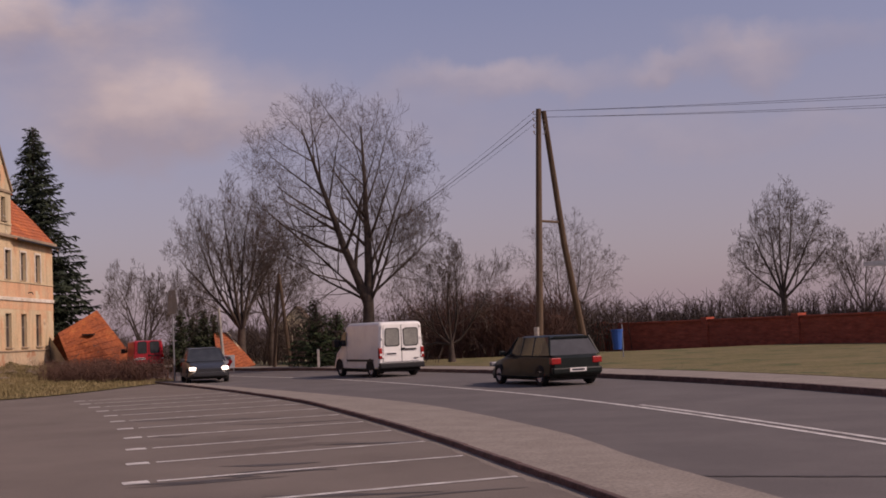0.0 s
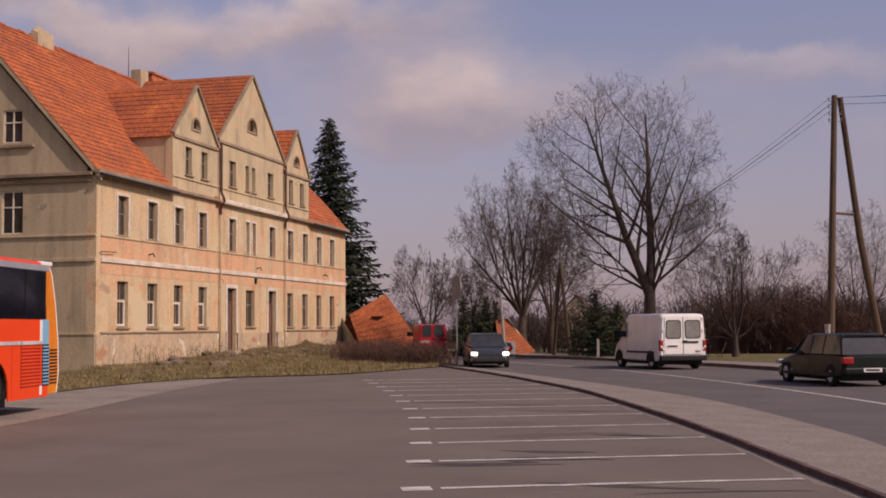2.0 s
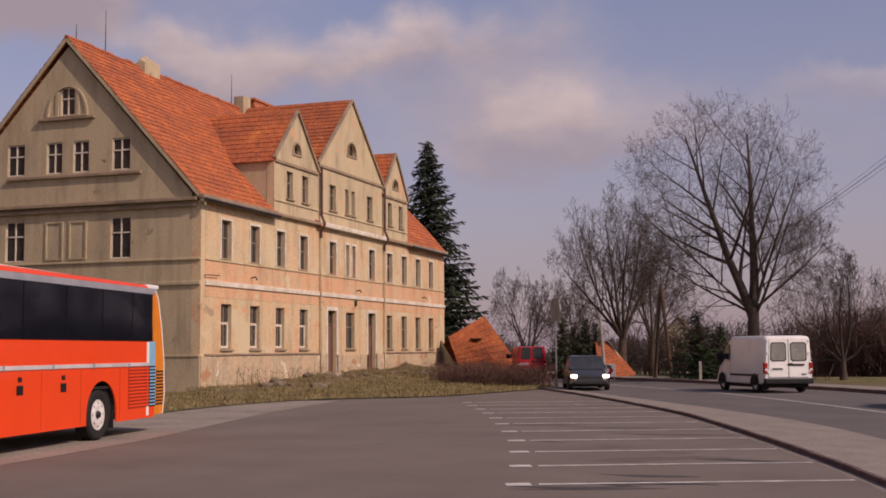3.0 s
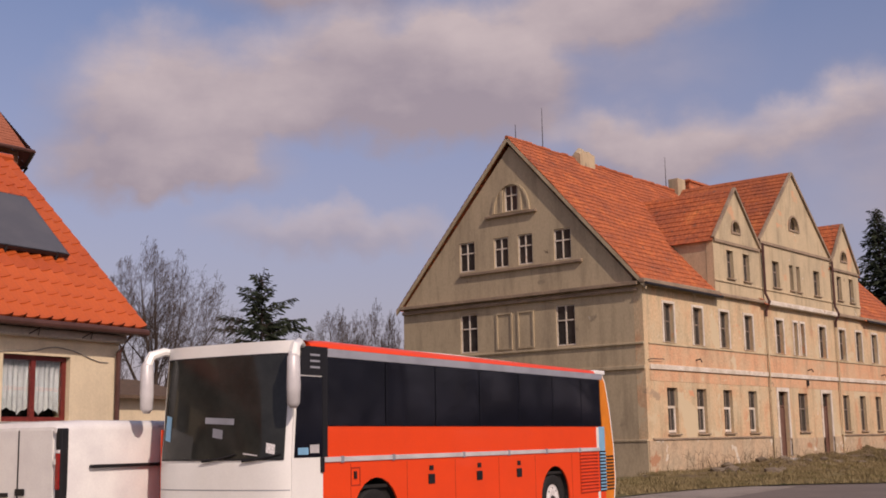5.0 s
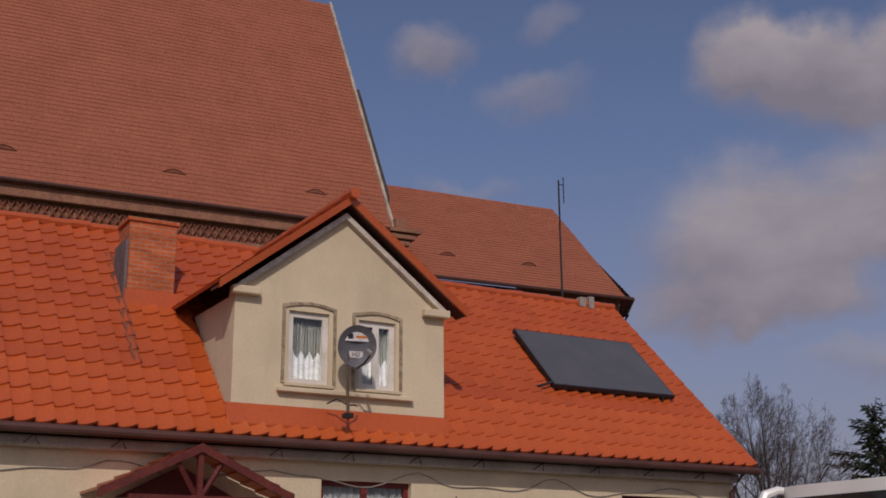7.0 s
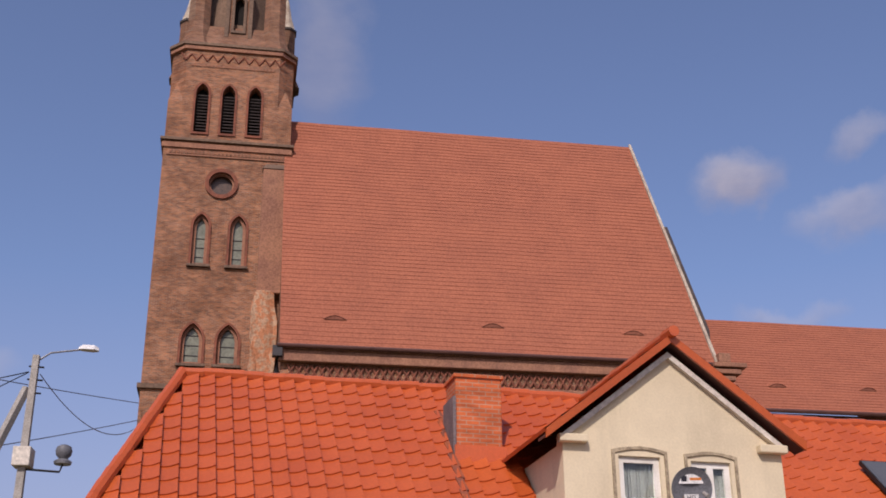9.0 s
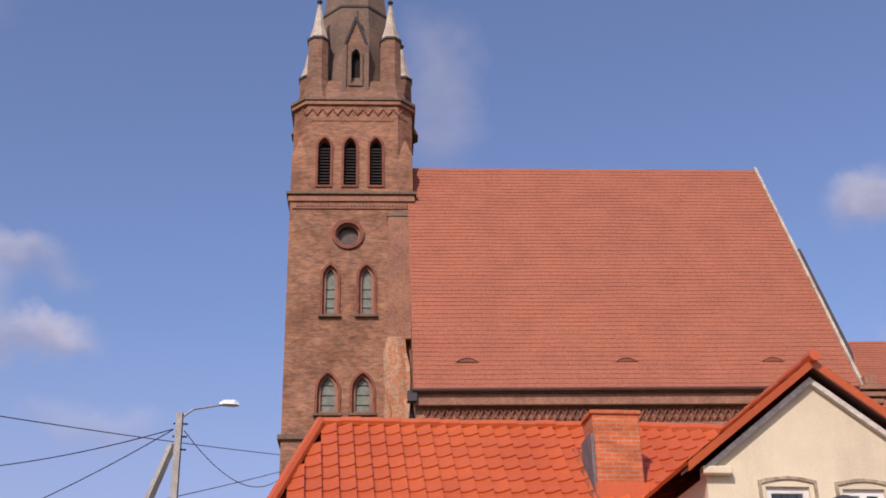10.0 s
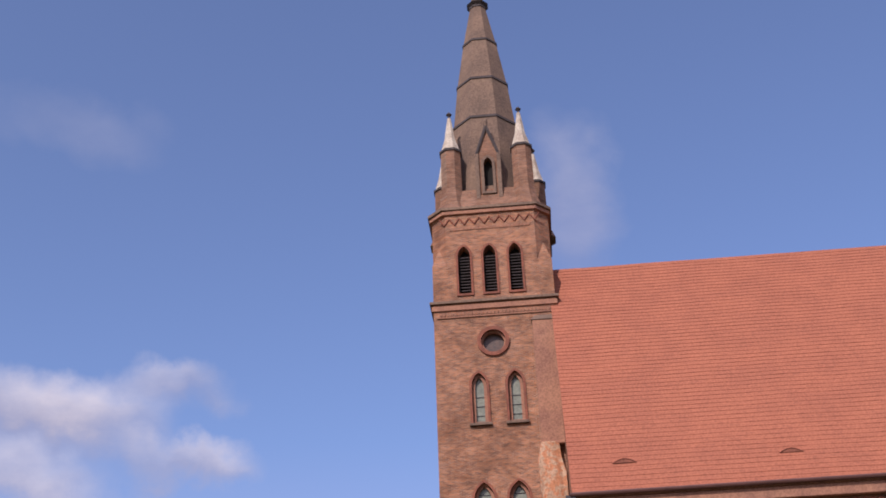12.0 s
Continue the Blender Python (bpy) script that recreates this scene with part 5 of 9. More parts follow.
    part("dormer_front", slab(outl, [rect(*wl), rect(*wr)], 0.3, lambda a, b, d: Vector((a, DN + d, b))), "housewall", dm)
    part("dormer_cheek", slab([(DN + 0.3, DZ0), (DN + 0.3, DZE), (N0 + (DZE - E) / TAN + 0.2, DZE)], [], 0.2, lambda a, b, d: Vector((DU1 - d, a, b))), "housewall", dm)
    part("dormer_cheek", slab([(DN + 0.3, DZ0), (DN + 0.3, DZE), (N0 + (DZE - E) / TAN + 0.2, DZE)], [], 0.2, lambda a, b, d: Vector((6.65 + d, a, b))), "housewall", dm)
    fm = Matrix.Translation((0, DN, 0))
    for w in (wl, wr):
        sash_window(dm, fm, *w, "framewhite", panes=1 if w is wl else 2, deep=0.06, frame=0.10, sill_mat="housewall", lace=True)
        # crumbling moulding with a low arch
        for s, o in ((0, 0.075), (1, 0.125)):
            loop = [(w[0] - o, w[1]), (w[2] + o, w[1])]
            for k in range(9):
                f = k / 8
                loop.append((w[2] + o + (w[0] - w[2] - 2 * o) * f, w[3] + o - 0.03 + 0.07 * math.sin(math.pi * f) + 0.012 * noise.noise(Vector((k * 1.3, w[0], s)))))
            if s == 0:
                inner = [(p[0], p[1] + (0.003 if k < 2 else 0)) for k, p in enumerate(loop)]
        part("window_moulding", slab(loop, [inner], 0.03, lambda a, b, d: Vector((a, DN - 0.03 + d, b))), "crumbled", dm, "dark crumbling plaster moulding")
    part("sill_course", box(7.42, DN - 0.12, 4.88, 9.95, DN - 0.001, 4.96, bevel=0.015), "housewall", dm, "plaster sill course")
    # dormer roof: overhanging planes in the same tiles, dark red barge boards
    YB = N0 + (8.4 - E) / TAN
    for (ua, za, s) in ((6.27, 6.56, 1), (10.95, 6.58, -1)):
        apex = Vector((8.61, DN - 0.30, 8.35))
        e0 = Vector((ua, DN - 0.30, za))
        e1 = Vector((ua, N0 + (za - E) / TAN + 0.35, za))
        a1 = Vector((8.61, YB + 0.05, 8.35))
        tile_plane(dm, e0, e1, a1, apex, "newtile", 0.36, "dormer_roof", step=0.03)
        v = apex - e0
        bm = bmesh.new()
        dn = Vector((0, 0, -0.12))
        q = [e0 + Vector((0, -0.02, 0.03)), apex + Vector((0, -0.02, 0.03)), apex + dn, e0 + dn]
        f, g = [bm.verts.new(p) for p in q], [bm.verts.new(p + Vector((0, 0.05, 0))) for p in q]
        bm.faces.new(f)
        bm.faces.new(g[::-1])
        for k in range(4):
            bm.faces.new((f[k], f[(k + 1) % 4], g[(k + 1) % 4], g[k]))
        part("barge_board", bm, "newtile", dm)
        bm = bmesh.new()
        q = [e0 + Vector((0, 0.03, -0.10)), apex + Vector((0, 0.03, -0.10)), apex + Vector((0, 0.42, -0.10)), e0 + Vector((0, 0.42, -0.10))]
        f, g = [bm.verts.new(p) for p in q], [bm.verts.new(p + Vector((0, 0, 0.05))) for p in q]
        bm.faces.new(f)
        bm.faces.new(g[::-1])
        for k in range(4):
            bm.faces.new((f[k], f[(k + 1) % 4], g[(k + 1) % 4], g[k]))
        part("eaves_soffit", bm, "gutter", dm)
        # pale moulding under the overhang
        off = Vector((0.0, DN - 0.10 - (DN - 0.30), -0.25))
        m0, m1 = e0 + off + Vector((0.28 * s, 0, 0.22)), apex + off + Vector((0, 0, 0.02))
        part("gable_moulding", lofted([[p + Vector((0, 0, 0)), p + Vector((0, 0.10, 0)), p + Vector((0, 0.10, -0.11)), p + Vector((0, 0, -0.11))] for p in (m0, m1)]), "limestone", dm)
    part("moulding_foot", box(10.16, DN - 0.16, 6.43, 10.68, DN - 0.001, 6.57, bevel=0.02), "housewall", dm)
    part("moulding_foot", box(6.55, DN - 0.16, 6.44, 7.05, DN - 0.001, 6.57, bevel=0.02), "housewall", dm)
    ridge_caps(dm, [(8.61, DN - 0.44, 8.39), (8.61, YB, 8.39)], "newtile", 0.36, 0.10)
    part("apron_flashing", lofted([[Vector((6.55, n, z)), Vector((10.65, n, z)), Vector((10.65, n + 0.01, z - 0.04)), Vector((6.55, n + 0.01, z - 0.04))] for n, z in ((DN - 0.012, DZ0 + 0.20), (DN - 0.14, 4.31))]), "newtile", dm, "red metal flashing under the dormer")
    # chimney
    ch = part("chimney", box(5.45, 20.6, 6.1, 6.33, 21.3, 8.22, bevel=0.015), "chimneybrick", h, "red brick chimney")
    part("chimney_cap", box(5.41, 20.56, 8.17, 6.37, 21.34, 8.24, bevel=0.01), "chimneybrick", ch)
    part("chimney_flashing", box(5.41, 20.5, 6.3, 6.37, 20.59, 6.88), "newtile", ch)
    part("chimney_flashing", box(5.39, 20.56, 6.4, 5.445, 21.3, 7.8), "lead", ch, "grey lead flashing")
    # soot-stained strip of lead on the tiles beside the chimney
    for k in range(9):
        za, zb = 7.75 - 0.27 * k, 7.46 - 0.27 * k
        ua = 5.30 - 0.005 * k
        q = []
        for u, z in ((ua, za), (ua + 0.13, za), (ua + 0.17, zb), (ua + 0.04, zb)):
            q.append(Vector((u, N0 + (z - E) / TAN - 0.055, z + 0.055)))
        part("lead_strip", lofted([q, [p + Vector((0, 0.02, -0.02)) for p in q]]), "soot", h, "soot-darkened strip")
    return h


house()


def solar_collector():
    N0, E, TAN = 18.0, 4.09, 0.985
    s = thing("solar_collector", Matrix.Rotation(radians(90 + HOUSE_TURN), 4, "Z"), "pair of dark grey solar collectors lying on the red roof", "solar panel")
    def at(u, z, lift):
        n = N0 + (z - E) / TAN
        return Vector((u, n - lift * 0.70, z + lift * 0.71))
    u0, u1, z0, z1 = 13.82, 16.95, 5.56, 6.97
    for a, b in ((u0, (2 * u0 + u1) / 3 - 0.002), ((2 * u0 + u1) / 3 + 0.002, u1)):
        bm = bmesh.new()
        f = [bm.verts.new(at(u, z, 0.15)) for u, z in ((a, z0), (b, z0), (b, z1), (a, z1))]
        g = [bm.verts.new(at(u, z, 0.06)) for u, z in ((a, z0), (b, z0), (b, z1), (a, z1))]
        bm.faces.new(f)
        bm.faces.new(g[::-1])
        for k in range(4):
            bm.faces.new((f[k], f[(k + 1) % 4], g[(k + 1) % 4], g[k]))
        part("collector_case", bm, "darkmetal", s)
        bm = bmesh.new()
        bm.faces.new([bm.verts.new(at(u, z, 0.156)) for u, z in ((a + (0.02 if a == u0 else 0.001), z0 + 0.02), (b - (0.02 if b == u1 else 0.001), z0 + 0.02), (b - (0.02 if b == u1 else 0.001), z1 - 0.02), (a + (0.02 if a == u0 else 0.001), z1 - 0.02))])
        part("collector_glass", bm, "panel", s)
    for u in (u0 + 0.3, (u0 + u1) / 2, u1 - 0.3):
        part("bracket", tube([at(u, z0 - 0.02, 0.0), at(u, z0 + 0.02, 0.16)], 0.03, 6), "darkmetal", s)
    part("pipe", tube([at(u0 - 0.35, z0 + 0.02, 0.05), at(u0, z0 + 0.05, 0.16)], 0.03, 6), "darkmetal", s)


solar_collector()


def satellite_dish():
    d = thing("satellite_dish", Matrix.Rotation(radians(90 + HOUSE_TURN), 4, "Z") @ Matrix.Translation((8.64, 17.75, 5.66)), "dark grey satellite dish on a bracket before the dormer", "satellite dish")
    bm = bmesh.new()
    n, r = 28, 0.355
    tilt = Matrix.Rotation(radians(-12), 4, "Z") @ Matrix.Rotation(radians(14), 4, "X")
    rings = []
    for q in (0.02, 0.35, 0.7, 1.0):
        rings.append([bm.verts.new(tilt @ Vector((math.cos(2 * math.pi * k / n) * r * q * 0.94, 0.10 * (1 - q * q) + 0.0, math.sin(2 * math.pi * k / n) * r * q))) for k in range(n)])
    for a, b in zip(rings, rings[1:]):
        for k in range(n):
            bm.faces.new((a[k], a[(k + 1) % n], b[(k + 1) % n], b[k]))
    bm.faces.new(rings[0])
    back = bmesh.ops.extrude_face_region(bm, geom=bm.faces[:])
    for v in [v for v in back["geom"] if isinstance(v, bmesh.types.BMVert)]:
        v.co += tilt.to_3x3() @ Vector((0, 0.025, 0))
    rf = smooth(part("reflector", bm, "dish", d))
    def plate(a0, b0, a1, b1, mat, y, name, lab=""):
        bm = bmesh.new()
        bm.faces.new([bm.verts.new(tilt @ Vector((a, y, b))) for a, b in rect(a0, b0, a1, b1)])
        return part(name, bm, mat, rf, lab)
    plate(-0.20, 0.08, 0.20, 0.24, "label", 0.055, "sticker", "white sticker with a plain orange bar")
    plate(-0.02, 0.135, 0.165, 0.175, "labelorange", 0.052, "sticker_mark")
    plate(-0.16, 0.115, -0.07, 0.205, "labeldark", 0.052, "sticker_mark")
    plate(-0.12, -0.20, 0.12, -0.09, "label", 0.06, "sticker", "white sticker")
    cu = bpy.data.curves.new("lettering", "FONT")
    cu.body, cu.size, cu.align_x, cu.align_y = "HD", 0.10, "CENTER", "CENTER"
    tx = new("lettering", cu)
    cu.materials.append(M["labeldark"])
    tx.parent = rf
    tx.matrix_basis = tilt @ Matrix.Translation((0.0, 0.055, -0.145)) @ Matrix.Rotation(math.pi / 2, 4, "X")
    part("arm", tube([(0.0, 0.0, -0.38), (0.02, -0.22, -0.33), (0.06, -0.4, -0.2)], 0.016, 6), "black", d)
    part("receiver", tube([(0.06, -0.42, -0.2), (0.05, -0.30, -0.12)], [0.035, 0.028], 8), "concrete", d)
    part("mast", tube([(-0.1, 0.14, -0.1), (-0.1, 0.14, -0.75), (-0.1, 0.1, -1.15)], 0.028, 8), "wood", d, "weathered mast")
    for s in (-1, 1):
        part("stay", tube([(-0.1, 0.12, -0.98), (-0.1 + s * 0.17, 0.2, -0.92 - 0.04 * s), (-0.1 + s * 0.28, 0.34, -0.95)], 0.014, 5), "darkmetal", d)
    part("foot", box(-0.17, 0.04, -1.2, -0.03, 0.2, -1.12), "darkmetal", d)


satellite_dish()


def porch():
    p = thing("porch", Matrix.Rotation(radians(90 + HOUSE_TURN), 4, "Z"), "small red-stained timber porch roof over the front door", "porch")
    y0, y1 = 17.35, 18.40
    c, za, ze, ul, ur = 5.9, 3.84, 3.13, 4.4, 7.4
    for ue in (ul, ur):
        e0, e1 = Vector((ue, y0, ze)), Vector((ue, y1, ze))
        tile_plane(p, e0, e1, Vector((c, y1, za)), Vector((c, y0, za)), "newtile", 0.3, "roof_plane", step=0.02)
        v = Vector((c, y0 - 0.03, za - 0.02)) - Vector((ue, y0 - 0.03, ze - 0.02))
        part("rafter", lofted([[q, q + Vector((0, 0.08, 0)), q + Vector((0, 0.08, -0.13)), q + Vector((0, 0, -0.13))] for q in (Vector((ue, y0 - 0.03, ze + 0.01)), Vector((c, y0 - 0.03, za + 0.01)))]), "redwood", p)
    part("tie_beam", box(ul + 0.45, y0, 2.98, ur - 0.45, y0 + 0.1, 3.08), "redwood", p)
    part("king_post", box(c - 0.04, y0 + 0.01, 3.08, c + 0.04, y0 + 0.09, 3.74), "redwood", p)
    for s in (-1, 1):
        part("strut", tube([(c + s * 0.05, y0 + 0.05, 3.08), (c + s * 0.36, y0 + 0.05, 3.6)], 0.04, 4), "redwood", p)
        part("post", box(c + s * 1.1 - 0.05, y0, 0.0, c + s * 1.1 + 0.05, y0 + 0.1, 2.98), "redwood", p)
    part("gable_boarding", slab([(ul + 0.5, 3.09), (ur - 0.5, 3.09), (c, 3.6)], [], 0.03, lambda a, b, d: Vector((a, y1 - 0.08 + d, b))), "redwood", p)
    part("lamp_globe", tube([(c, y0 + 0.05, 2.97), (c, y0 + 0.05, 2.9), (c, y0 + 0.05, 2.82)], [0.02, 0.06, 0.02], 8), "label", p)


porch()


def antenna():
    a = thing("antenna", Matrix.Rotation(radians(90 + HOUSE_TURN), 4, "Z") @ Matrix.Translation((16.24, 22.35, 8.2)), "tall thin television aerial on the house ridge", "aerial")
    part("mast", tube([(0, 0, -0.1), (0, 0, 3.1)], [0.028, 0.022], 6), "darkmetal", a)
    part("boom", tube([(0.0, 0, 3.0), (0.14, 0, 3.0)], 0.012, 5), "darkmetal", a)
    part("boom", tube([(0.14, 0, 2.55), (0.14, 0, 3.2)], 0.014, 5), "darkmetal", a)
    for k in range(5):
        z = 2.55 + 0.15 * k
        part("element", tube([(0.05, -0.12, z), (0.23, 0.12, z + 0.03)], 0.01, 5), "darkmetal", a)
    part("amplifier", box(0.45, -0.1, 0.0, 0.62, 0.05, 0.22), "concrete", a)
    part("amplifier", box(0.72, -0.1, -0.02, 0.86, 0.05, 0.26), "concrete", a)


antenna()


def trellis():
    t = thing("trellis", Matrix.Rotation(radians(90 + HOUSE_TURN), 4, "Z"), "thin wooden trellis with bare vine stems on the cream wall", "trellis")
    for u in (10.9, 11.82, 12.7, 13.5):
        part("upright", box(u - 0.009, 18.335, 0.0, u + 0.009, 18.36, 3.3), "wood", t)
    for z in (1.0, 1.75, 2.24, 2.76):
        part("rail", box(10.4, 18.36, z - 0.007, 14.0, 18.38, z + 0.007), "wood", t)
    rnd = random.Random(4)
    for k in range(14):
        u, z = rnd.uniform(10.6, 13.9), 0.0
        pts = [(u, 18.34, 0.0)]
        while z < rnd.uniform(2.2, 2.9):
            z += 0.22
            u += rnd.uniform(-0.2, 0.2)
            pts.append((u, 18.34 + rnd.uniform(-0.03, 0.02), z))
        part("vine_stem", tube(pts, [0.013 - 0.009 * i / len(pts) for i in range(len(pts))], 5), "twig", t)


trellis()


# ---- the brick church ----
CHURCH_TURN = 3.9


def church():
    c = thing("church", Matrix.Rotation(radians(90 + CHURCH_TURN), 4, "Z"), "red brick church with steep tiled roof and spired tower", "church")
    FR = lambda y: (lambda a, b, d: Vector((a, y + d, b)))
    # tower: front at NF, half width HW round the axis CU, CN
    CU, NF, HW = -1.52, 61.0, 3.52
    CN = NF + HW
    T0, B1, B2 = 0.0, 33.7, 40.0
    tw = new("tower")
    tw.parent = c
    tw["label"] = "square red brick tower"
    tw.matrix_basis = Matrix.Translation((-0.2, 0, 0))
    low = [arch(-3.2, 20.6, -2.1, 22.85), arch(-1.35, 20.6, -0.25, 22.85)]
    mid = [arch(-3.05, 26.2, -2.22, 29.2), arch(-1.05, 26.2, -0.2, 29.2)]
    eye = disc((-1.7, 31.1), 0.72, 20)
    bel = [arch(-3.5, 34.25, -2.78, 37.4), arch(-2.0, 34.25, -1.28, 37.4), arch(-0.5, 34.25, 0.22, 37.4)]
    part("tower_wall", slab(rect(CU - HW, T0, CU + HW, B1), low + mid + [eye], 0.8, FR(NF)), "brick", tw)
    # belfry stage with cut-off corners
    ch = 0.85
    part("belfry_wall", slab([(CU - HW + ch, B1), (CU + HW - ch, B1), (CU + HW - ch, B2), (CU - HW + ch, B2)], bel, 0.7, FR(NF)), "brick", tw)
    part("tower_side", box(CU - HW, NF + 0.81, T0, CU - HW + 0.8, NF + 2 * HW, B1), "brick", tw)
    part("tower_side", box(CU + HW - 0.8, NF + 0.81, T0, CU + HW, NF + 2 * HW, B1), "brick", tw)
    part("tower_back", box(CU - HW + 0.81, NF + 2 * HW - 0.6, T0, CU + HW - 0.81, NF + 2 * HW - 0.01, B1), "brick", tw)
    def octa(r, k, z):
        """Square of half width r with corners cut by k."""
        p = [(-r + k, -r), (r - k, -r), (r, -r + k), (r, r - k), (r - k, r), (-r + k, r), (-r, r - k), (-r, -r + k)]
        return [Vector((CU + x, CN + y, z)) for x, y in p]
    # the seven other belfry faces
    ring = octa(HW - 0.003, ch, 0)
    for k in range(1, 8):
        a, b = ring[k], ring[(k + 1) % 8]
        d = (Vector((CU, CN, 0)) - (a + b) / 2).normalized() * 0.5
        # the cut corners start as a square foot and narrow upward
        part("belfry_wall", lofted([[p + Vector((0, 0, z)) for p in (a, b, b + d, a + d)] for z in (B1, B2)]), "brick", tw)
    for k, (sx, sy) in enumerate(((-1, -1), (1, -1), (1, 1), (-1, 1))):
        q = Vector((CU + sx * (HW - 0.01), CN + sy * (HW - 0.01), 0))
        p1, p2 = q + Vector((-sx * ch, 0, 0)), q + Vector((0, -sy * ch, 0))
        bm = bmesh.new()
        lo = [bm.verts.new(p + Vector((0, 0, B1))) for p in (q, p1, p2)]
        md = [bm.verts.new(p + Vector((0, 0, 36.2))) for p in (q, p1, p2)]
        tip = [bm.verts.new(((p1 + p2) / 2 + (p - q) * 0.05) + Vector((0, 0, 37.6))) for p in (q, p1, p2)]
        for r1, r2 in ((lo, md), (md, tip)):
            for i in range(3):
                bm.faces.new((r1[i], r1[(i + 1) % 3], r2[(i + 1) % 3], r2[i]))
        part("corner_broach", bm, "brick", tw)
    # cornices
    def band(r, k, z, h, out, mat, name="cornice"):
        part(name, lofted([octa(r + out, k, z), octa(r + out, k, z + h)]), mat, tw)
    band(HW, 0.02, B1 - 0.08, 0.15, 0.2, "stone")
    band(HW, 0.02, B1 - 0.5, 0.30, 0.1, "brickplain")
    band(HW, 0.02, 19.2, 0.25, 0.18, "stone")
    band(HW, ch, B2 - 0.08, 0.18, 0.22, "stone")
    band(HW, ch, B2 - 0.35, 0.22, 0.14, "brickplain")
    for k in range(30):
        x = CU - HW + 0.35 + k * 0.215
        part("frieze_brick", box(x, NF - 0.09, B1 - 0.86, x + 0.12, NF + 0.01, B1 - 0.66), "brickplain", tw)
    part("frieze_ledge", box(CU - HW + 0.2, NF - 0.08, B1 - 0.98, CU + HW - 0.25, NF + 0.01, B1 - 0.9), "brickplain", tw)
    # zigzag frieze under the upper cornice
    for k in range(10):
        x = CU - HW + 0.52 + k * 0.6
        for s in (0, 1):
            part("zigzag_brick", tube([(x + 0.3 * s, NF - 0.03, B2 - 0.62 - 0.45 * s), (x + 0.3 * (s + 1), NF - 0.03, B2 - 1.07 + 0.45 * s)], 0.05, 4), "redbrick", tw)
    for k in range(22):
        x = CU - HW + 1.15 + k * 0.22
        part("frieze_brick", box(x, NF - 0.06, B2 - 1.45, x + 0.12, NF + 0.01, B2 - 1.3), "brickplain", tw)
    # window trims, glass, louvres
    for o in low + mid:
        part("window_arch", slab(offset_loop(o, 0.14), [o], 0.09, FR(NF - 0.09)), "redbrick", tw)
        inner = offset_loop(o, -0.17)
        part("window_reveal", slab(offset_loop(o, -0.01), [inner], 0.08, FR(NF + 0.16)), "brickplain", tw)
        part("leaded_window", slab(o, [], 0.05, FR(NF + 0.35)), "paleglass", tw)
        x0, x1, z0 = o[0][0], o[1][0], o[0][1]
        part("sill", box(x0 - 0.2, NF - 0.2, z0 - 0.14, x1 + 0.2, NF + 0.2, z0 - 0.002), "stone", tw)
        for k in range(1, 4):
            part("glazing_bar", box(x0, NF + 0.31, z0 + 0.55 * k, x1, NF + 0.36, z0 + 0.55 * k + 0.035), "darkmetal", tw)
    part("oculus_ring", slab(disc((-1.7, 31.1), 0.92, 24), [disc((-1.7, 31.1), 0.70, 24)], 0.14, FR(NF - 0.14)), "redbrick", tw)
    part("oculus_ring", slab(disc((-1.7, 31.1), 0.72, 24), [disc((-1.7, 31.1), 0.6, 24)], 0.2, FR(NF + 0.1)), "brickplain", tw)
    part("oculus_glass", slab(disc((-1.7, 31.1), 0.71, 24), [], 0.04, FR(NF + 0.4)), "brownglass", tw)
    for o in bel:
        part("window_arch", slab(offset_loop(o, 0.13), [o], 0.09, FR(NF - 0.09)), "redbrick", tw)
        # dark plate behind the louvres, the belfry's inner shade as colour
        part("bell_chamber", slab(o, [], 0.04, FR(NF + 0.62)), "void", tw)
        x0, x1, z0 = o[0][0], o[1][0], o[0][1]
        for k in range(13):
            z = z0 + 0.08 + k * 0.2
            part("louvre", lofted([[Vector((x, NF + 0.18, z)), Vector((x, NF + 0.40, z + 0.14)), Vector((x, NF + 0.40, z + 0.18)), Vector((x, NF + 0.18, z + 0.04))] for x in (x0, x1)]), "darkstone", tw)
    # buttress on the front, worn away at its foot
    part("buttress", box(0.55, NF - 0.55, 24.6, 1.95, NF - 0.003, 32.0, bevel=0.05), "brickplain", tw, "smooth plastered buttress")
    part("buttress_cap", lofted([[Vector((0.5, NF - 0.6, 32.0)), Vector((2.0, NF - 0.6, 32.0)), Vector((2.0, NF, 32.0)), Vector((0.5, NF, 32.0))], [Vector((0.7, NF - 0.12, 32.5)), Vector((1.8, NF - 0.12, 32.5)), Vector((1.8, NF, 32.5)), Vector((0.7, NF, 32.5))]]), "stone", tw)
    bm = box(0.38, NF - 0.75, 19.6, 1.62, NF - 0.004, 24.72, bevel=0.08)
    bmesh.ops.subdivide_edges(bm, edges=bm.edges[:], cuts=5, use_grid_fill=True)
    for v in bm.verts:
        v.co += Vector((noise.noise(v.co * 1.9), noise.noise(v.co * 2.3 + Vector((9, 0, 0))), 0)) * 0.24
        if v.co.z > 23.5:
            v.co.x += (1.1 - v.co.x) * (v.co.z - 23.5) * 0.22
            v.co.y += (NF - v.co.y) * (v.co.z - 23.5) * 0.2
    part("buttress_foot", bm, "worn_brick", tw, "crumbling brick at the foot of the buttress")
    for k in range(5):
        part("vent_slat", box(0.4, NF - 0.95, 18.5 + k * 0.22, 1.75, NF - 0.76, 18.6 + k * 0.22), "darkmetal", tw)
    # spire stage
    S0 = B2 + 0.14
    def ring8(r, z, turn=22.5):
        return [Vector((CU + r * math.cos(radians(turn + 45 * k)), CN + r * math.sin(radians(turn + 45 * k)), z)) for k in range(8)]
    k8 = 1 / math.cos(radians(22.5))
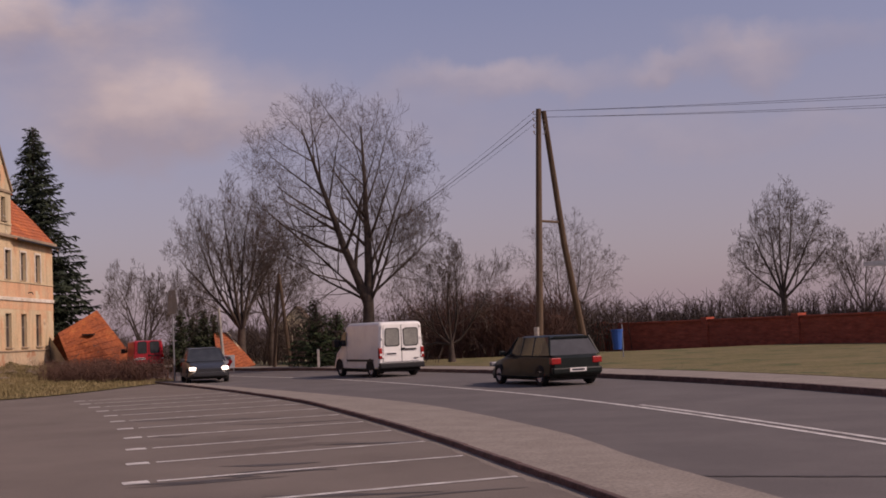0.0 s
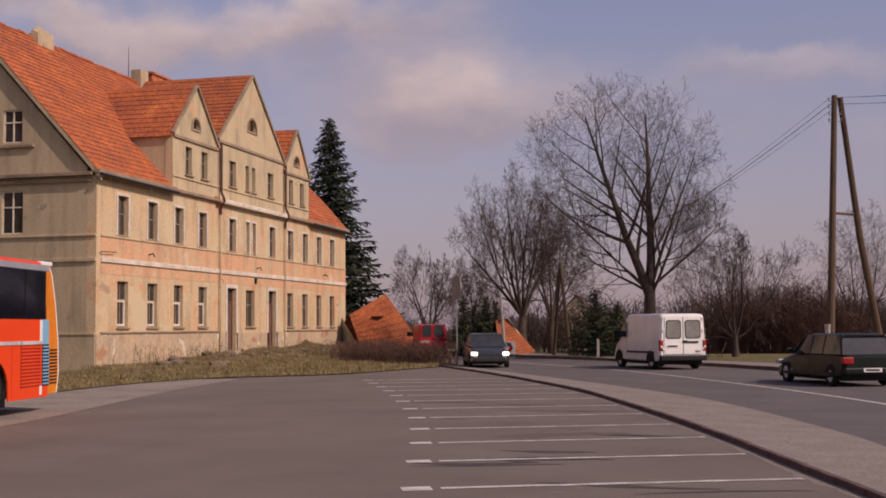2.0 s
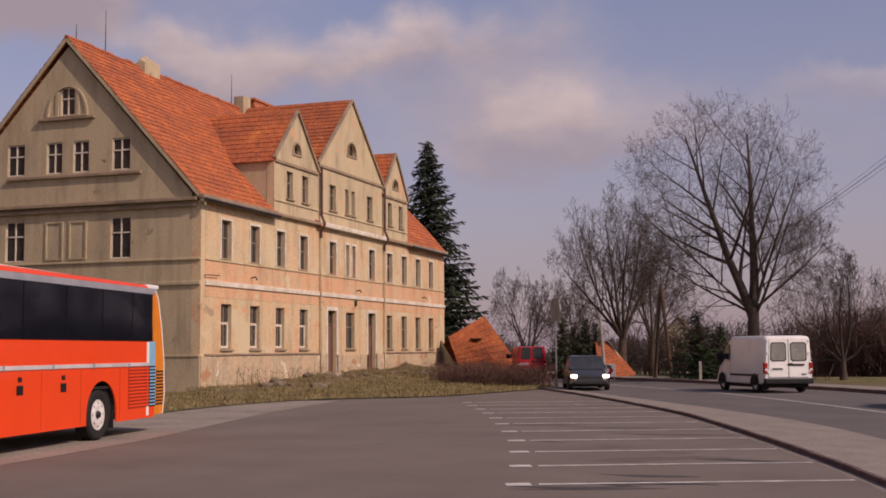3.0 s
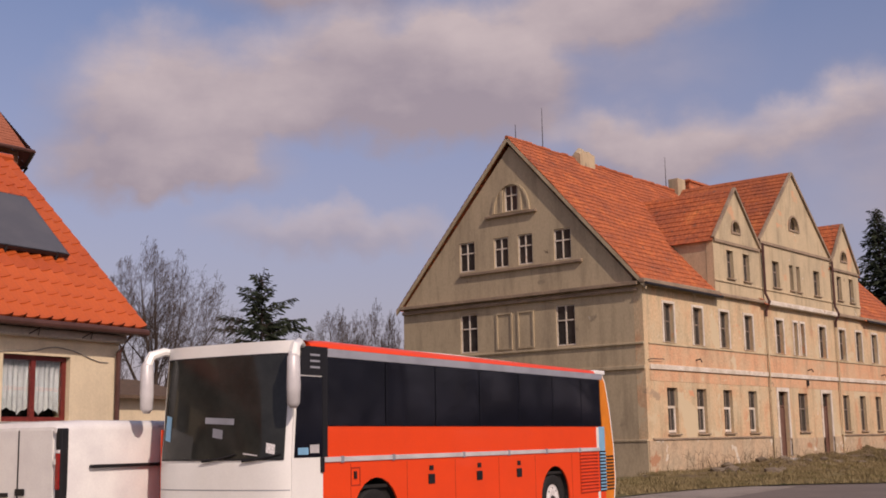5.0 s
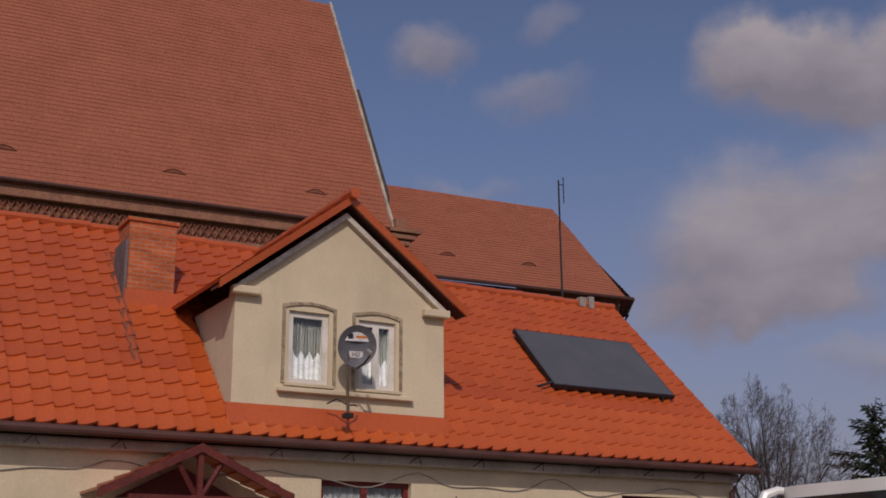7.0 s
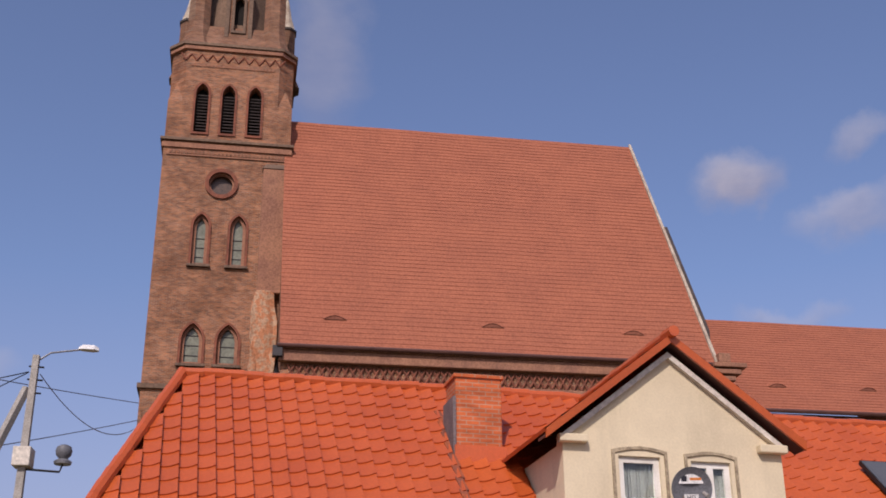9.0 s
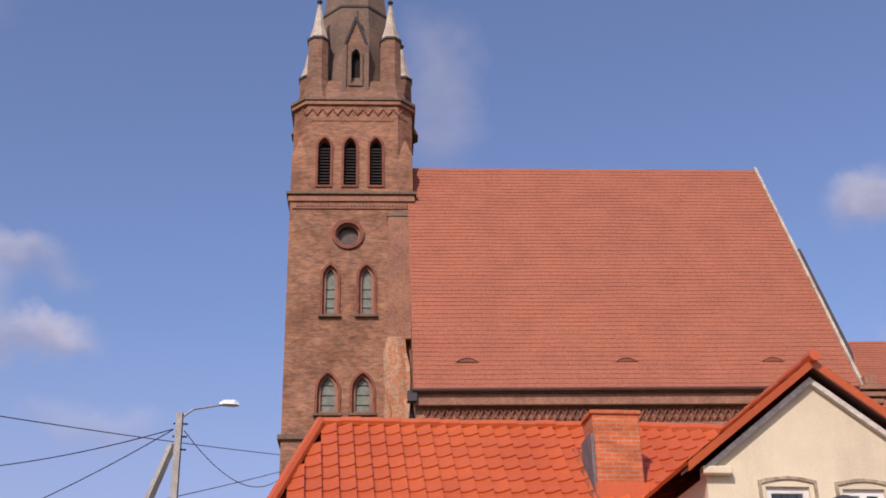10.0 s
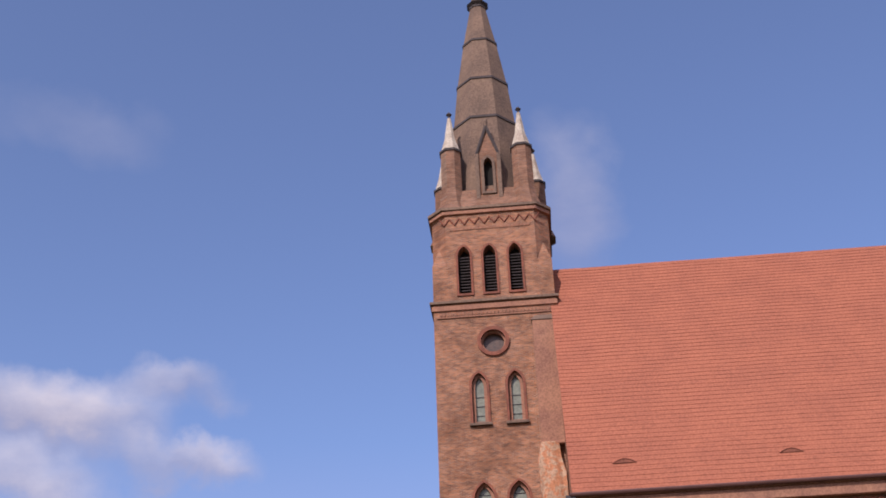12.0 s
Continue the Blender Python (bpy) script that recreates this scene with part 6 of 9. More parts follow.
    part("drum", lofted([octa(HW - 0.12, ch, S0), octa(HW - 0.75, 1.15, S0 + 1.7)]), "brick_spire", tw)
    lev = [(S0 + 0.3, 2.75), (44.0, 2.35), (47.95, 2.02), (51.4, 1.66), (55.15, 1.12), (58.7, 0.52), (61.8, 0.06)]
    part("spire", lofted([ring8(r * k8, z) for z, r in lev]), "stone", tw, "grey-brown octagonal stone spire")
    for z, r in ((47.95, 2.02), (51.4, 1.66), (55.15, 1.12), (58.7, 0.52)):
        part("spire_band", lofted([ring8((r + 0.07) * k8, z - 0.09), ring8((r + 0.05) * k8, z + 0.09)]), "darkstone", tw)
    part("finial", lofted([ring8(0.45, 58.7), ring8(0.8, 59.0), ring8(0.4, 59.4)]), "darkstone", tw)
    # gabled window at the foot of the spire
    gx, gy = CU + 0.12, CN - 2.95
    gw = arch(gx - 0.27, 41.5, gx + 0.27, 44.0)
    part("spire_window", slab([(gx - 0.68, 41.0), (gx + 0.68, 41.0), (gx + 0.68, 44.2), (gx, 46.3), (gx - 0.68, 44.2)], [gw], 0.7, FR(gy)), "brick_spire", tw)
    # dark plate in the opening paints the shade inside the spire
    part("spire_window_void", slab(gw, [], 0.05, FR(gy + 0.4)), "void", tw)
    part("window_arch", slab(offset_loop(gw, 0.16), [gw], 0.12, FR(gy - 0.12)), "stone", tw)
    for s in (-1, 1):
        part("gable_edge", tube([(gx + s * 0.75, gy - 0.06, 44.1), (gx, gy - 0.06, 46.4)], 0.1, 5), "darkstone", tw)
        part("gable_post", box(gx + s * 0.68 - 0.12, gy - 0.15, 41.0, gx + s * 0.68 + 0.12, gy + 0.1, 44.3), "stone", tw)
    part("gable_finial", tube([(gx, gy, 46.3), (gx, gy, 46.8), (gx, gy, 47.1)], [0.12, 0.16, 0.04], 6), "stone", tw)
    # corner turrets with pale caps
    for (x, y, z0, z1, z2) in ((-2.2, -2.55, 40.2, 44.75, 47.55), (2.25, -2.55, 40.2, 44.75, 47.55), (-2.95, 1.3, 40.2, 44.4, 46.9), (3.0, 1.3, 40.2, 44.4, 46.9)):
        tu = part("turret", lofted([[Vector((CU + x + r * math.cos(radians(22.5 + 45 * k)), CN + y + r * math.sin(radians(22.5 + 45 * k)), z)) for k in range(8)] for z, r in ((z0, 1.1), (z0 + 0.7, 0.82), (z0 + 1.6, 0.68), (z1, 0.66))]), "brick_spire", tw, "slender brick turret")
        part("turret_band", lofted([[Vector((CU + x + r * math.cos(radians(22.5 + 45 * k)), CN + y + r * math.sin(radians(22.5 + 45 * k)), z)) for k in range(8)] for z, r in ((z1 - 0.06, 0.74), (z1 + 0.1, 0.74))]), "darkstone", tu)
        part("turret_cap", lofted([[Vector((CU + x + r * math.cos(radians(22.5 + 45 * k)), CN + y + r * math.sin(radians(22.5 + 45 * k)), z)) for k in range(8)] for z, r in ((z1 + 0.1, 0.64), (z1 + 1.1, 0.36), (z2, 0.12))]), "capstone", tu, "pale weathered stone cap")
        part("turret_finial", tube([(CU + x, CN + y, z2), (CU + x, CN + y, z2 + 0.15), (CU + x, CN + y, z2 + 0.3), (CU + x, CN + y, z2 + 0.5)], [0.1, 0.06, 0.2, 0.05], 6), "darkstone", tu)
    # nave
    EN, EZ, RN, RZ = 53.0, 19.3, 63.0, 36.5
    U0, U1 = 1.5, 22.7
    na = new("nave")
    na.parent = c
    roof = tile_plane(na, Vector((U0, EN, EZ)), Vector((U1, EN, EZ)), Vector((U1, RN, RZ)), Vector((U0, RN, RZ)), "churchtile", 0.33, "roof", step=0.015, cell=0.75, sag=0.05)
    tile_plane(na, Vector((U1, 2 * RN - EN, EZ)), Vector((U0, 2 * RN - EN, EZ)), Vector((U0, RN, RZ)), Vector((U1, RN, RZ)), "churchtile", 2.0, "roof", cell=5)
    part("nave_wall", box(U0 + 0.1, EN + 0.5, 0, U1 - 0.2, EN + 1.1, EZ - 0.4), "brick", na)
    part("nave_wall", slab([(EN + 0.55, 0), (2 * RN - EN - 0.9, 0), (2 * RN - EN - 0.9, EZ), (RN, RZ - 0.3), (EN + 0.55, EZ)], [], 0.6, lambda a, b, d: Vector((U1 - 0.3 - d, a, b))), "brick", na)
    part("nave_wall", slab([(EN + 0.55, 0), (2 * RN - EN - 0.9, 0), (2 * RN - EN - 0.9, EZ), (RN, RZ - 0.3), (EN + 0.55, EZ)], [], 0.6, lambda a, b, d: Vector((U0 + 0.1 + d, a, b))), "brick", na)
    smooth(part("gutter", tube([(U0 - 0.1, EN - 0.1, EZ - 0.08), (U1, EN - 0.1, EZ - 0.05)], 0.10, 8), "gutter", na))
    part("eaves_board", box(U0, EN + 0.06, EZ - 0.2, U1 - 0.1, EN + 0.5, EZ - 0.1), "brickplain", na)
    part("cornice", box(U0, EN + 0.12, EZ - 0.75, U1, EN + 0.5, EZ - 0.21, bevel=0.04), "brickplain", na)
    part("cornice", box(U0, EN + 0.3, EZ - 1.75, U1, EN + 0.5, EZ - 1.55, bevel=0.03), "brickplain", na)
    x = U0 + 0.6
    while x < U1 - 0.4:
        for s in (1, -1):
            part("lattice_brick", tube([(x - 0.17 * s, EN + 0.42, EZ - 1.5), (x + 0.17 * s, EN + 0.42, EZ - 0.85)], 0.06, 4), "redbrick", na)
        x += 0.36
    part("downpipe", tube([(U0 - 0.05, EN + 0.1, EZ - 0.1), (U0 - 0.05, EN + 0.7, EZ - 1.2), (U0 - 0.05, EN + 0.7, 2)], 0.12, 8), "darkmetal", na)
    part("rainwater_head", box(U0 - 0.3, EN - 0.1, EZ - 0.6, U0 + 0.15, EN + 0.3, EZ - 0.1), "darkmetal", na)
    # gable verge: thin pale flashing, stepped foot
    part("verge", lofted([[Vector((U1, n, z + 0.2)), Vector((U1 + 0.15, n, z + 0.2)), Vector((U1 + 0.15, n, z - 0.3)), Vector((U1, n, z - 0.3))] for n, z in ((EN - 0.05, EZ), (RN, RZ))]), "capstone", na, "pale mortared verge")
    part("verge_edge", lofted([[Vector((U1 + 0.185, n, z + 0.2)), Vector((U1 + 0.38, n, z + 0.2)), Vector((U1 + 0.38, n, z - 0.4)), Vector((U1 + 0.185, n, z - 0.4))] for n, z in ((EN + 1.2, EZ + 2.0), (EN + 5.7, EZ + 9.7))]), "darkstone", na)
    for k in range(4):
        part("kneeler", box(U1 - 0.2 - 0.0 * k, EN - 0.35 + 0.1 * k, EZ - 0.2 - 0.32 * k, U1 + 1.5 - 0.28 * k, EN + 0.9, EZ + 0.02 - 0.32 * k, bevel=0.02), "brickplain", na)
    part("kneeler", box(U1 + 0.1, EN - 0.3, EZ + 0.03, U1 + 0.7, EN + 0.5, EZ + 0.5, bevel=0.03), "brickplain", na)
    # small eyebrow vents in the lower courses
    def vent(u, n, z, tan, s=1.0, parent=na):
        bm = bmesh.new()
        front = []
        for k in range(9):
            t = math.pi * k / 8
            front.append(Vector((u - 0.52 * s * math.cos(t), n - 0.10, z + 0.20 * s * math.sin(t) ** 2.0)))
        tail = [Vector((u - 0.75 * s * math.cos(math.pi * k / 8), n + (0.26 * s * math.sin(math.pi * k / 8) ** 1.6 + 0.1) / tan + 0.2, z + 0.26 * s * math.sin(math.pi * k / 8) ** 1.6 + 0.1)) for k in range(9)]
        f, g = [bm.verts.new(p) for p in front], [bm.verts.new(p) for p in tail]
        for a, b, c2, d2 in zip(f, f[1:], g[1:], g):
            bm.faces.new((a, b, c2, d2))
        v = part("roof_vent", bm, "churchtile", parent)
        bm = bmesh.new()
        bm.faces.new([bm.verts.new(p + Vector((0, 0.04, 0))) for p in front])
        part("vent_mouth", bm, "redbrick", v)
    tan = (RZ - EZ) / (RN - EN)
    for u in (4.1, 11.8, 18.95):
        vent(u, EN + 0.95, EZ + 0.95 * tan, tan)
    # lower choir with a many-sided end
    CE, CZ, CR = 54.6, 17.6, 25.35
    cr0, cr1 = 22.9, 38.2
    cho = new("choir")
    cho.parent = c
    ctan = (CR - CZ) / (RN - CE)
    tile_plane(cho, Vector((cr0, CE, CZ)), Vector((cr1 - 0.4, CE, CZ)), Vector((cr1, RN, CR)), Vector((cr0, RN, CR)), "churchtile", 0.33, "roof", step=0.015, cell=0.75, sag=0.04)
    end = [Vector((cr1 - 0.4, CE, CZ)), Vector((cr1 + 3.6, CE + 3.2, CZ)), Vector((cr1 + 6.2, RN, CZ)), Vector((cr1 + 3.6, 2 * RN - CE - 3.2, CZ)), Vector((cr1 - 0.4, 2 * RN - CE, CZ))]
    end = [Vector((cr1 - 0.4 + (p.x - cr1 + 0.4) * 0.25, p.y, p.z)) for p in end]
    tip = Vector((cr1, RN, CR))
    knee = [p.lerp(tip, 0.38) for p in end]
    end = [p + Vector(((p.x - cr1 + 0.9) * 0.75, 0, 0)) for p in end]
    for a, b, ka, kb in zip(end, end[1:], knee, knee[1:]):
        tile_plane(cho, a, b, kb, ka, "churchtile", 0.33, "roof", cell=0.75, step=0.02)
        tile_plane(cho, ka, kb, tip, tip, "churchtile", 0.33, "roof", cell=0.75, step=0.02)
    part("choir_wall", lofted([[Vector((cr0 - 0.4, CE + 0.7, z))] + [Vector((p.x - 0.4, p.y + (0.7 if p.y < RN else -0.7), z)) for p in end] + [Vector((cr0 - 0.4, 2 * RN - CE - 0.7, z))] for z in (0, CZ)]), "brick", cho)
    for a, b in zip([Vector((cr0, CE, CZ))] + end, end):
        part("gutter", tube([a + Vector((0, -0.12, -0.1)), b + Vector((0, -0.12, -0.08))], 0.11, 8), "gutter", cho)
    part("downpipe", tube([end[1] + Vector((0.05, -0.15, -0.15)), end[1] + Vector((-0.3, 0.35, -1.2)), end[1] + Vector((-0.3, 0.35, -12))], 0.10, 8), "darkmetal", cho)
    for u in (27.5, 32.6):
        vent(u, CE + 1.9, CZ + 1.9 * ctan, ctan, 0.9, cho)
    return c


M["brick_spire"] = bricks("turret_brick", (0.30, 0.135, 0.072), (0.19, 0.09, 0.058), (0.24, 0.165, 0.115), stain=(0.45, 0.40, 0.36), stain_amount=0.7)
M["redbrick"] = material("dark_red_brick", (0.24, 0.085, 0.05), (0.16, 0.062, 0.04), rough=0.95, scale=2.0, fine=12)
M["capstone"] = material("weathered_cap_stone", (0.50, 0.42, 0.32), (0.36, 0.28, 0.21), rough=0.9, scale=1.2, fine=10, streaks=0.3)
M["brownglass"] = material("brown_leaded_glass", (0.10, 0.06, 0.04), (0.06, 0.04, 0.03), rough=0.3, scale=5, fine=12)
M["darkstone"] = material("dark_stone", (0.07, 0.055, 0.05), rough=0.9)
M["worn_brick"] = material("worn_brick", (0.42, 0.175, 0.085), (0.40, 0.255, 0.16), rough=0.95, scale=3.4, fine=9, bump=0.8, fine_mix=0.3, edge=(0.45, 0.55))
church()


# ---- the coach ----
def wheel(parent, at, r, w, axis="y", rim_mat="rim", side=-1, name="wheel"):
    """A road wheel: tyre, dished rim, hub. at: the middle of its outer face; side: where the outer face looks along y."""
    e = new(name)
    e.parent = parent
    e.matrix_basis = Matrix.Translation(at)
    bm = bmesh.new()
    prof = [(r * 0.60, 0.02), (r * 0.66, 0.0), (r * 0.93, 0.0), (r, 0.04), (r, w - 0.04), (r * 0.93, w), (r * 0.60, w)]
    n = 28
    rings = [[bm.verts.new((math.cos(2 * math.pi * k / n) * pr, -side * py, math.sin(2 * math.pi * k / n) * pr)) for k in range(n)] for pr, py in prof]
    for a, b in zip(rings, rings[1:]):
        for k in range(n):
            bm.faces.new((a[k], a[(k + 1) % n], b[(k + 1) % n], b[k]))
    smooth(part("tyre", bm, "rubber", e))
    bm = bmesh.new()
    prof = [(r * 0.68, 0.0), (r * 0.64, 0.012), (r * 0.60, 0.03), (r * 0.50, 0.035), (r * 0.40, 0.012), (r * 0.26, 0.02), (r * 0.22, 0.03), (r * 0.12, 0.03), (0.001, 0.03)]
    rings = [[bm.verts.new((math.cos(2 * math.pi * k / n) * pr, -side * py, math.sin(2 * math.pi * k / n) * pr)) for k in range(n)] for pr, py in prof]
    for a, b in zip(rings, rings[1:]):
        for k in range(n):
            bm.faces.new((a[k], a[(k + 1) % n], b[(k + 1) % n], b[k]))
    smooth(part("rim", bm, rim_mat, e))
    bm = bmesh.new()
    for k in range(8):
        t = 2 * math.pi * k / 8
        bmesh.ops.create_cone(bm, cap_ends=True, segments=8, radius1=r * 0.03, radius2=r * 0.03, depth=0.012,
                              matrix=Matrix.Translation((math.cos(t) * r * 0.45, -side * 0.02, math.sin(t) * r * 0.45)) @ Matrix.Rotation(math.pi / 2, 4, "X"))
    part("rim_holes", bm, "black", e)
    bm = bmesh.new()
    bmesh.ops.create_cone(bm, cap_ends=True, segments=14, radius1=r * 0.16, radius2=r * 0.12, depth=0.05, matrix=Matrix.Translation((0, -side * 0.005, 0)) @ Matrix.Rotation(math.pi / 2, 4, "X"))
    part("hub", bm, "darkmetal", e)
    return e


def coach():
    """Local frame: x to the rear, y away from the camera, z up; the near side lies at y = 0."""
    L, W, H = 11.95, 2.5, 3.22
    b = thing("coach", Matrix.Rotation(radians(90 + 9), 4, "Z") @ Matrix.Translation((13.38, 10.55, 0)),
              "red and white touring coach with dark windows parked on stone setts", "coach")
    SK, BELT, TOP = 0.32, 1.94, 3.14
    r = 0.5
    wx = (2.32, 8.75)
    def side(a, bb, d):
        return Vector((a, d, bb))
    def wheel_cut(x):
        return [(x + 0.66, SK)] + [(x + 0.66 * math.cos(math.pi * k / 12), 0.5 + 0.66 * math.sin(math.pi * k / 12)) for k in range(13)] + [(x - 0.66, SK)]
    # side panels, one for each stretch: front white corner, red flank with arches, tail
    def flank(x0, x1, z0, z1, mat, label, y=0.0, cuts=True, name="side_panel"):
        pts = [(x0, z0)]
        if cuts:
            for x in wx:
                if x0 < x < x1:
                    pts += wheel_cut(x)[::-1]
        pts += [(x1, z0), (x1, z1), (x0, z1)]
        return part(name, slab(pts, [], 0.03, lambda a, bb, d: Vector((a, y + d, bb))), mat, b, label)
    flank(0.19, 0.92, SK + 0.02, 1.50, "buswhite", "white front corner panel", name="corner_panel")
    flank(0.92, 11.28, SK, BELT, "busred", "red flank with luggage doors")
    for y in (W - 0.03,):
        flank(0.19, 11.28, SK, BELT, "busred", "red far flank", y=y)
    # window band: dark glass panes with thin posts
    part("window_backing", box(0.9, 0.06, BELT, 11.35, 0.10, TOP - 0.04), "black", b)
    part("window_backing", box(0.9, W - 0.10, BELT, 11.35, W - 0.06, TOP - 0.04), "black", b)
    xs = [1.02, 2.62, 4.15, 5.7, 7.25, 8.75, 10.15, 11.2]
    for x0, x1 in zip(xs, xs[1:]):
        part("window", box(x0 + 0.015, 0.012, BELT + 0.01, x1 - 0.015, 0.03, TOP - 0.19, bevel=0.006), "busglass", b)
        part("window", box(x0 + 0.015, W - 0.03, BELT + 0.01, x1 - 0.015, W - 0.012, TOP - 0.19, bevel=0.006), "busglass", b)
    part("roof_band", box(1.05, 0.0, TOP - 0.18, 11.3, 0.05, TOP - 0.05, bevel=0.01), "busgrey", b, "grey band above the windows")
    part("roof_band", box(1.05, W - 0.05, TOP - 0.18, 11.3, W, TOP - 0.05, bevel=0.01), "busgrey", b)
    # roof with rounded edges
    def cross(x, top, inset=0.0, low=TOP - 0.05):
        p = []
        for k in range(7):
            t = math.pi / 2 * k / 6
            p.append(Vector((x, 0.0 + inset + 0.22 * (1 - math.cos(t)), low + (top - low) * math.sin(t))))
        p += [Vector((q.x, W - q.y, q.z)) for q in reversed(p)]
        return p
    smooth(part("roof", lofted([cross(0.62, H - 0.02), cross(1.2, H), cross(10.9, H - 0.04), cross(11.4, H - 0.1)]), "busred", b, "red roof edge"))
    smooth(part("roof_top", lofted([[Vector((x, y, z)) for x, y, z in ((xx, 0.25, H + 0.005 - dz), (xx, W - 0.25, H + 0.005 - dz), (xx, W - 0.25, H - 0.1), (xx, 0.25, H - 0.1))] for xx, dz in ((0.6, 0.02), (5, 0.0), (11.2, 0.05))]), "buswhite", b, "white roof top"))
    part("roof_end", box(10.9, -0.006, TOP - 0.06, 11.45, 0.3, TOP + 0.03, bevel=0.02), "buswhite", b)
    part("side_strip", box(0.93, -0.022, 1.42, 11.0, 0.002, 1.495, bevel=0.008), "silver", b, "light rub strip along the flank")
    for x in (1.35, 2.75, 5.0, 6.7, 8.3, 9.9):
        part("strip_clip", box(x, -0.028, 1.41, x + 0.07, 0.0, 1.505), "busgrey", b)
    # luggage doors: thin seams and locks
    for x in (1.62, 3.2, 4.75, 6.35, 7.85, 9.55):
        part("panel_seam", box(x - 0.005, -0.003, SK + 0.05, x + 0.005, 0.004, 1.39), "busseam", b)
    for x in (3.85, 5.5, 7.05):
        part("luggage_lock", box(x, -0.02, 1.0, x + 0.2, 0.0, 1.16, bevel=0.01), "black", b)
        part("luggage_mark", box(x + 0.04, -0.012, 1.22, x + 0.16, 0.0, 1.3), "black", b)
    part("fuel_flap", slab(rect(1.62, 1.05, 1.87, 1.33), [rect(1.64, 1.07, 1.85, 1.31)], 0.01, lambda a, bb, d: Vector((a, -0.005 + d, bb))), "busseam", b)
    part("door_handle", box(0.85, -0.03, 1.28, 0.93, 0.0, 1.5, bevel=0.01), "black", b)
    part("door_handle", box(1.70, -0.02, 1.16, 1.76, 0.0, 1.27), "black", b)
    # ribbed engine grille: red, pale blue, orange
    for x0, x1, mat in ((9.95, 10.9, "busred"), (10.98, 11.32, "skyblue")):
        part("grille_backing", box(x0, -0.004, 0.55, x1, 0.01, 1.42), "busseam" if mat == "busred" else "black", b)
        for k in range(12):
            z = 0.58 + k * 0.07
            part("grille_slat", box(x0 + 0.02, -0.02, z, x1 - 0.01, 0.0, z + 0.035, bevel=0.006), mat, b)
    part("tail_stripe", box(10.98, -0.006, 1.42, 11.3, 0.01, BELT), "skyblue", b, "pale blue stripe")
    part("tail_stripe", box(10.86, -0.008, 1.46, 10.975, 0.01, BELT - 0.01), "buswhite", b, "white stripe")
    part("tail_stripe", box(10.86, -0.008, SK + 0.05, 10.975, 0.01, 0.56), "buswhite", b)
    # rear end: orange corner with white edge, bowed outward
    def tail(z, x1, x0, y0, y1):
        return [Vector((x0, y0, z)), Vector((x1, y0 + 0.0, z)), Vector((x1, y1, z)), Vector((x0, y1, z))]
    zs = [(SK + 0.05, 11.72), (0.8, 11.82), (1.5, 11.78), (2.3, 11.62), (2.9, 11.42), (TOP, 11.22)]
    smooth(part("rear_corner", lofted([tail(z, x, 11.28 if z < 2.0 else 11.16, 0.004, W - 0.004) for z, x in zs]), "orange", b, "orange rear corner"))
    smooth(part("rear_edge", lofted([tail(z, x + 0.11, x + 0.003, 0.03, W - 0.03) for z, x in zs]), "buswhite", b, "white rear edge"))
    for k in range(11):
        z = 0.58 + k * 0.07
        part("grille_slat", box(11.36, -0.012, z, 11.74, 0.006, z + 0.03), "black", b)
    # front: white face with a tall, slightly raked windscreen
    def face(z):
        """Front edge of the coach at a height."""
        return 0.02 + max(0, z - 1.45) * 0.09 + max(0, 0.55 - z) * 0.10
    cuts = (-1, -0.985, -0.93, -0.8, -0.6, -0.3, 0, 0.3, 0.6, 0.8, 0.93, 0.985, 1)
    def nose(z, out=0.0):
        return [Vector((face(z) + 0.06 * s * s + 0.12 * abs(s) ** 9 - out, W / 2 + s * (W / 2 - 0.003), z)) for s in cuts]
    def skin(name, zs, k0, k1, out, mat, label, top=None):
        bm = bmesh.new()
        rows = [[bm.verts.new(q) for q in nose(z, out)[k0:k1]] for z in zs]
        if top:
            rows.append([bm.verts.new(Vector((top, v.co.y, H))) for v in rows[-1]])
        for a, c in zip(rows, rows[1:]):
            for k in range(len(a) - 1):
                bm.faces.new((a[k], a[k + 1], c[k + 1], c[k]))
        return smooth(part(name, bm, mat, b, label), 50)
    skin("front_panel", (SK + 0.02, 0.4, 0.55, 0.75, 1.05, 1.3, 1.5, 2.0, 2.5, 3.0, 3.1, H - 0.05), 0, 13, 0.0, "buswhite", "white front panel", top=0.75)
    skin("windscreen", (1.50, 1.9, 2.3, 2.7, 2.97), 2, 11, 0.012, "screenglass", "wide dark windscreen")
    skin("windscreen_seal", (1.475, 1.50), 2, 11, 0.014, "black", "")
    skin("windscreen_seal", (2.97, 2.99), 2, 11, 0.014, "black", "")
    part("driver_window", slab([(0.24, 1.50), (0.90, 1.50), (0.90, 2.66), (0.33, 2.66)], [], 0.02, lambda a, bb, d: Vector((a, -0.006 + d, bb))), "busglass", b)
    part("driver_panel", slab([(0.19, 1.49), (1.0, 1.49), (1.0, TOP - 0.05), (0.32, TOP - 0.05)], [], 0.02, lambda a, bb, d: Vector((a, 0.004 + d, bb))), "buswhite", b)
    part("window_post", box(0.905, -0.008, 1.5, 1.03, 0.05, TOP - 0.05), "black", b)
    part("front_quarter", slab([(0.34, 2.68), (1.03, 2.68), (1.03, TOP - 0.04), (0.40, TOP - 0.04)], [], 0.03, lambda a, bb, d: Vector((a, -0.010 + d, bb))), "black", b)
    for kk in range(3):
        part("quarter_slot", box(0.6, -0.016, 2.78 + 0.09 * kk, 0.83, -0.008, 2.81 + 0.09 * kk), "busgrey", b)
    skin("seam", (1.05, 1.062), 1, 12, 0.004, "busgrey", "")
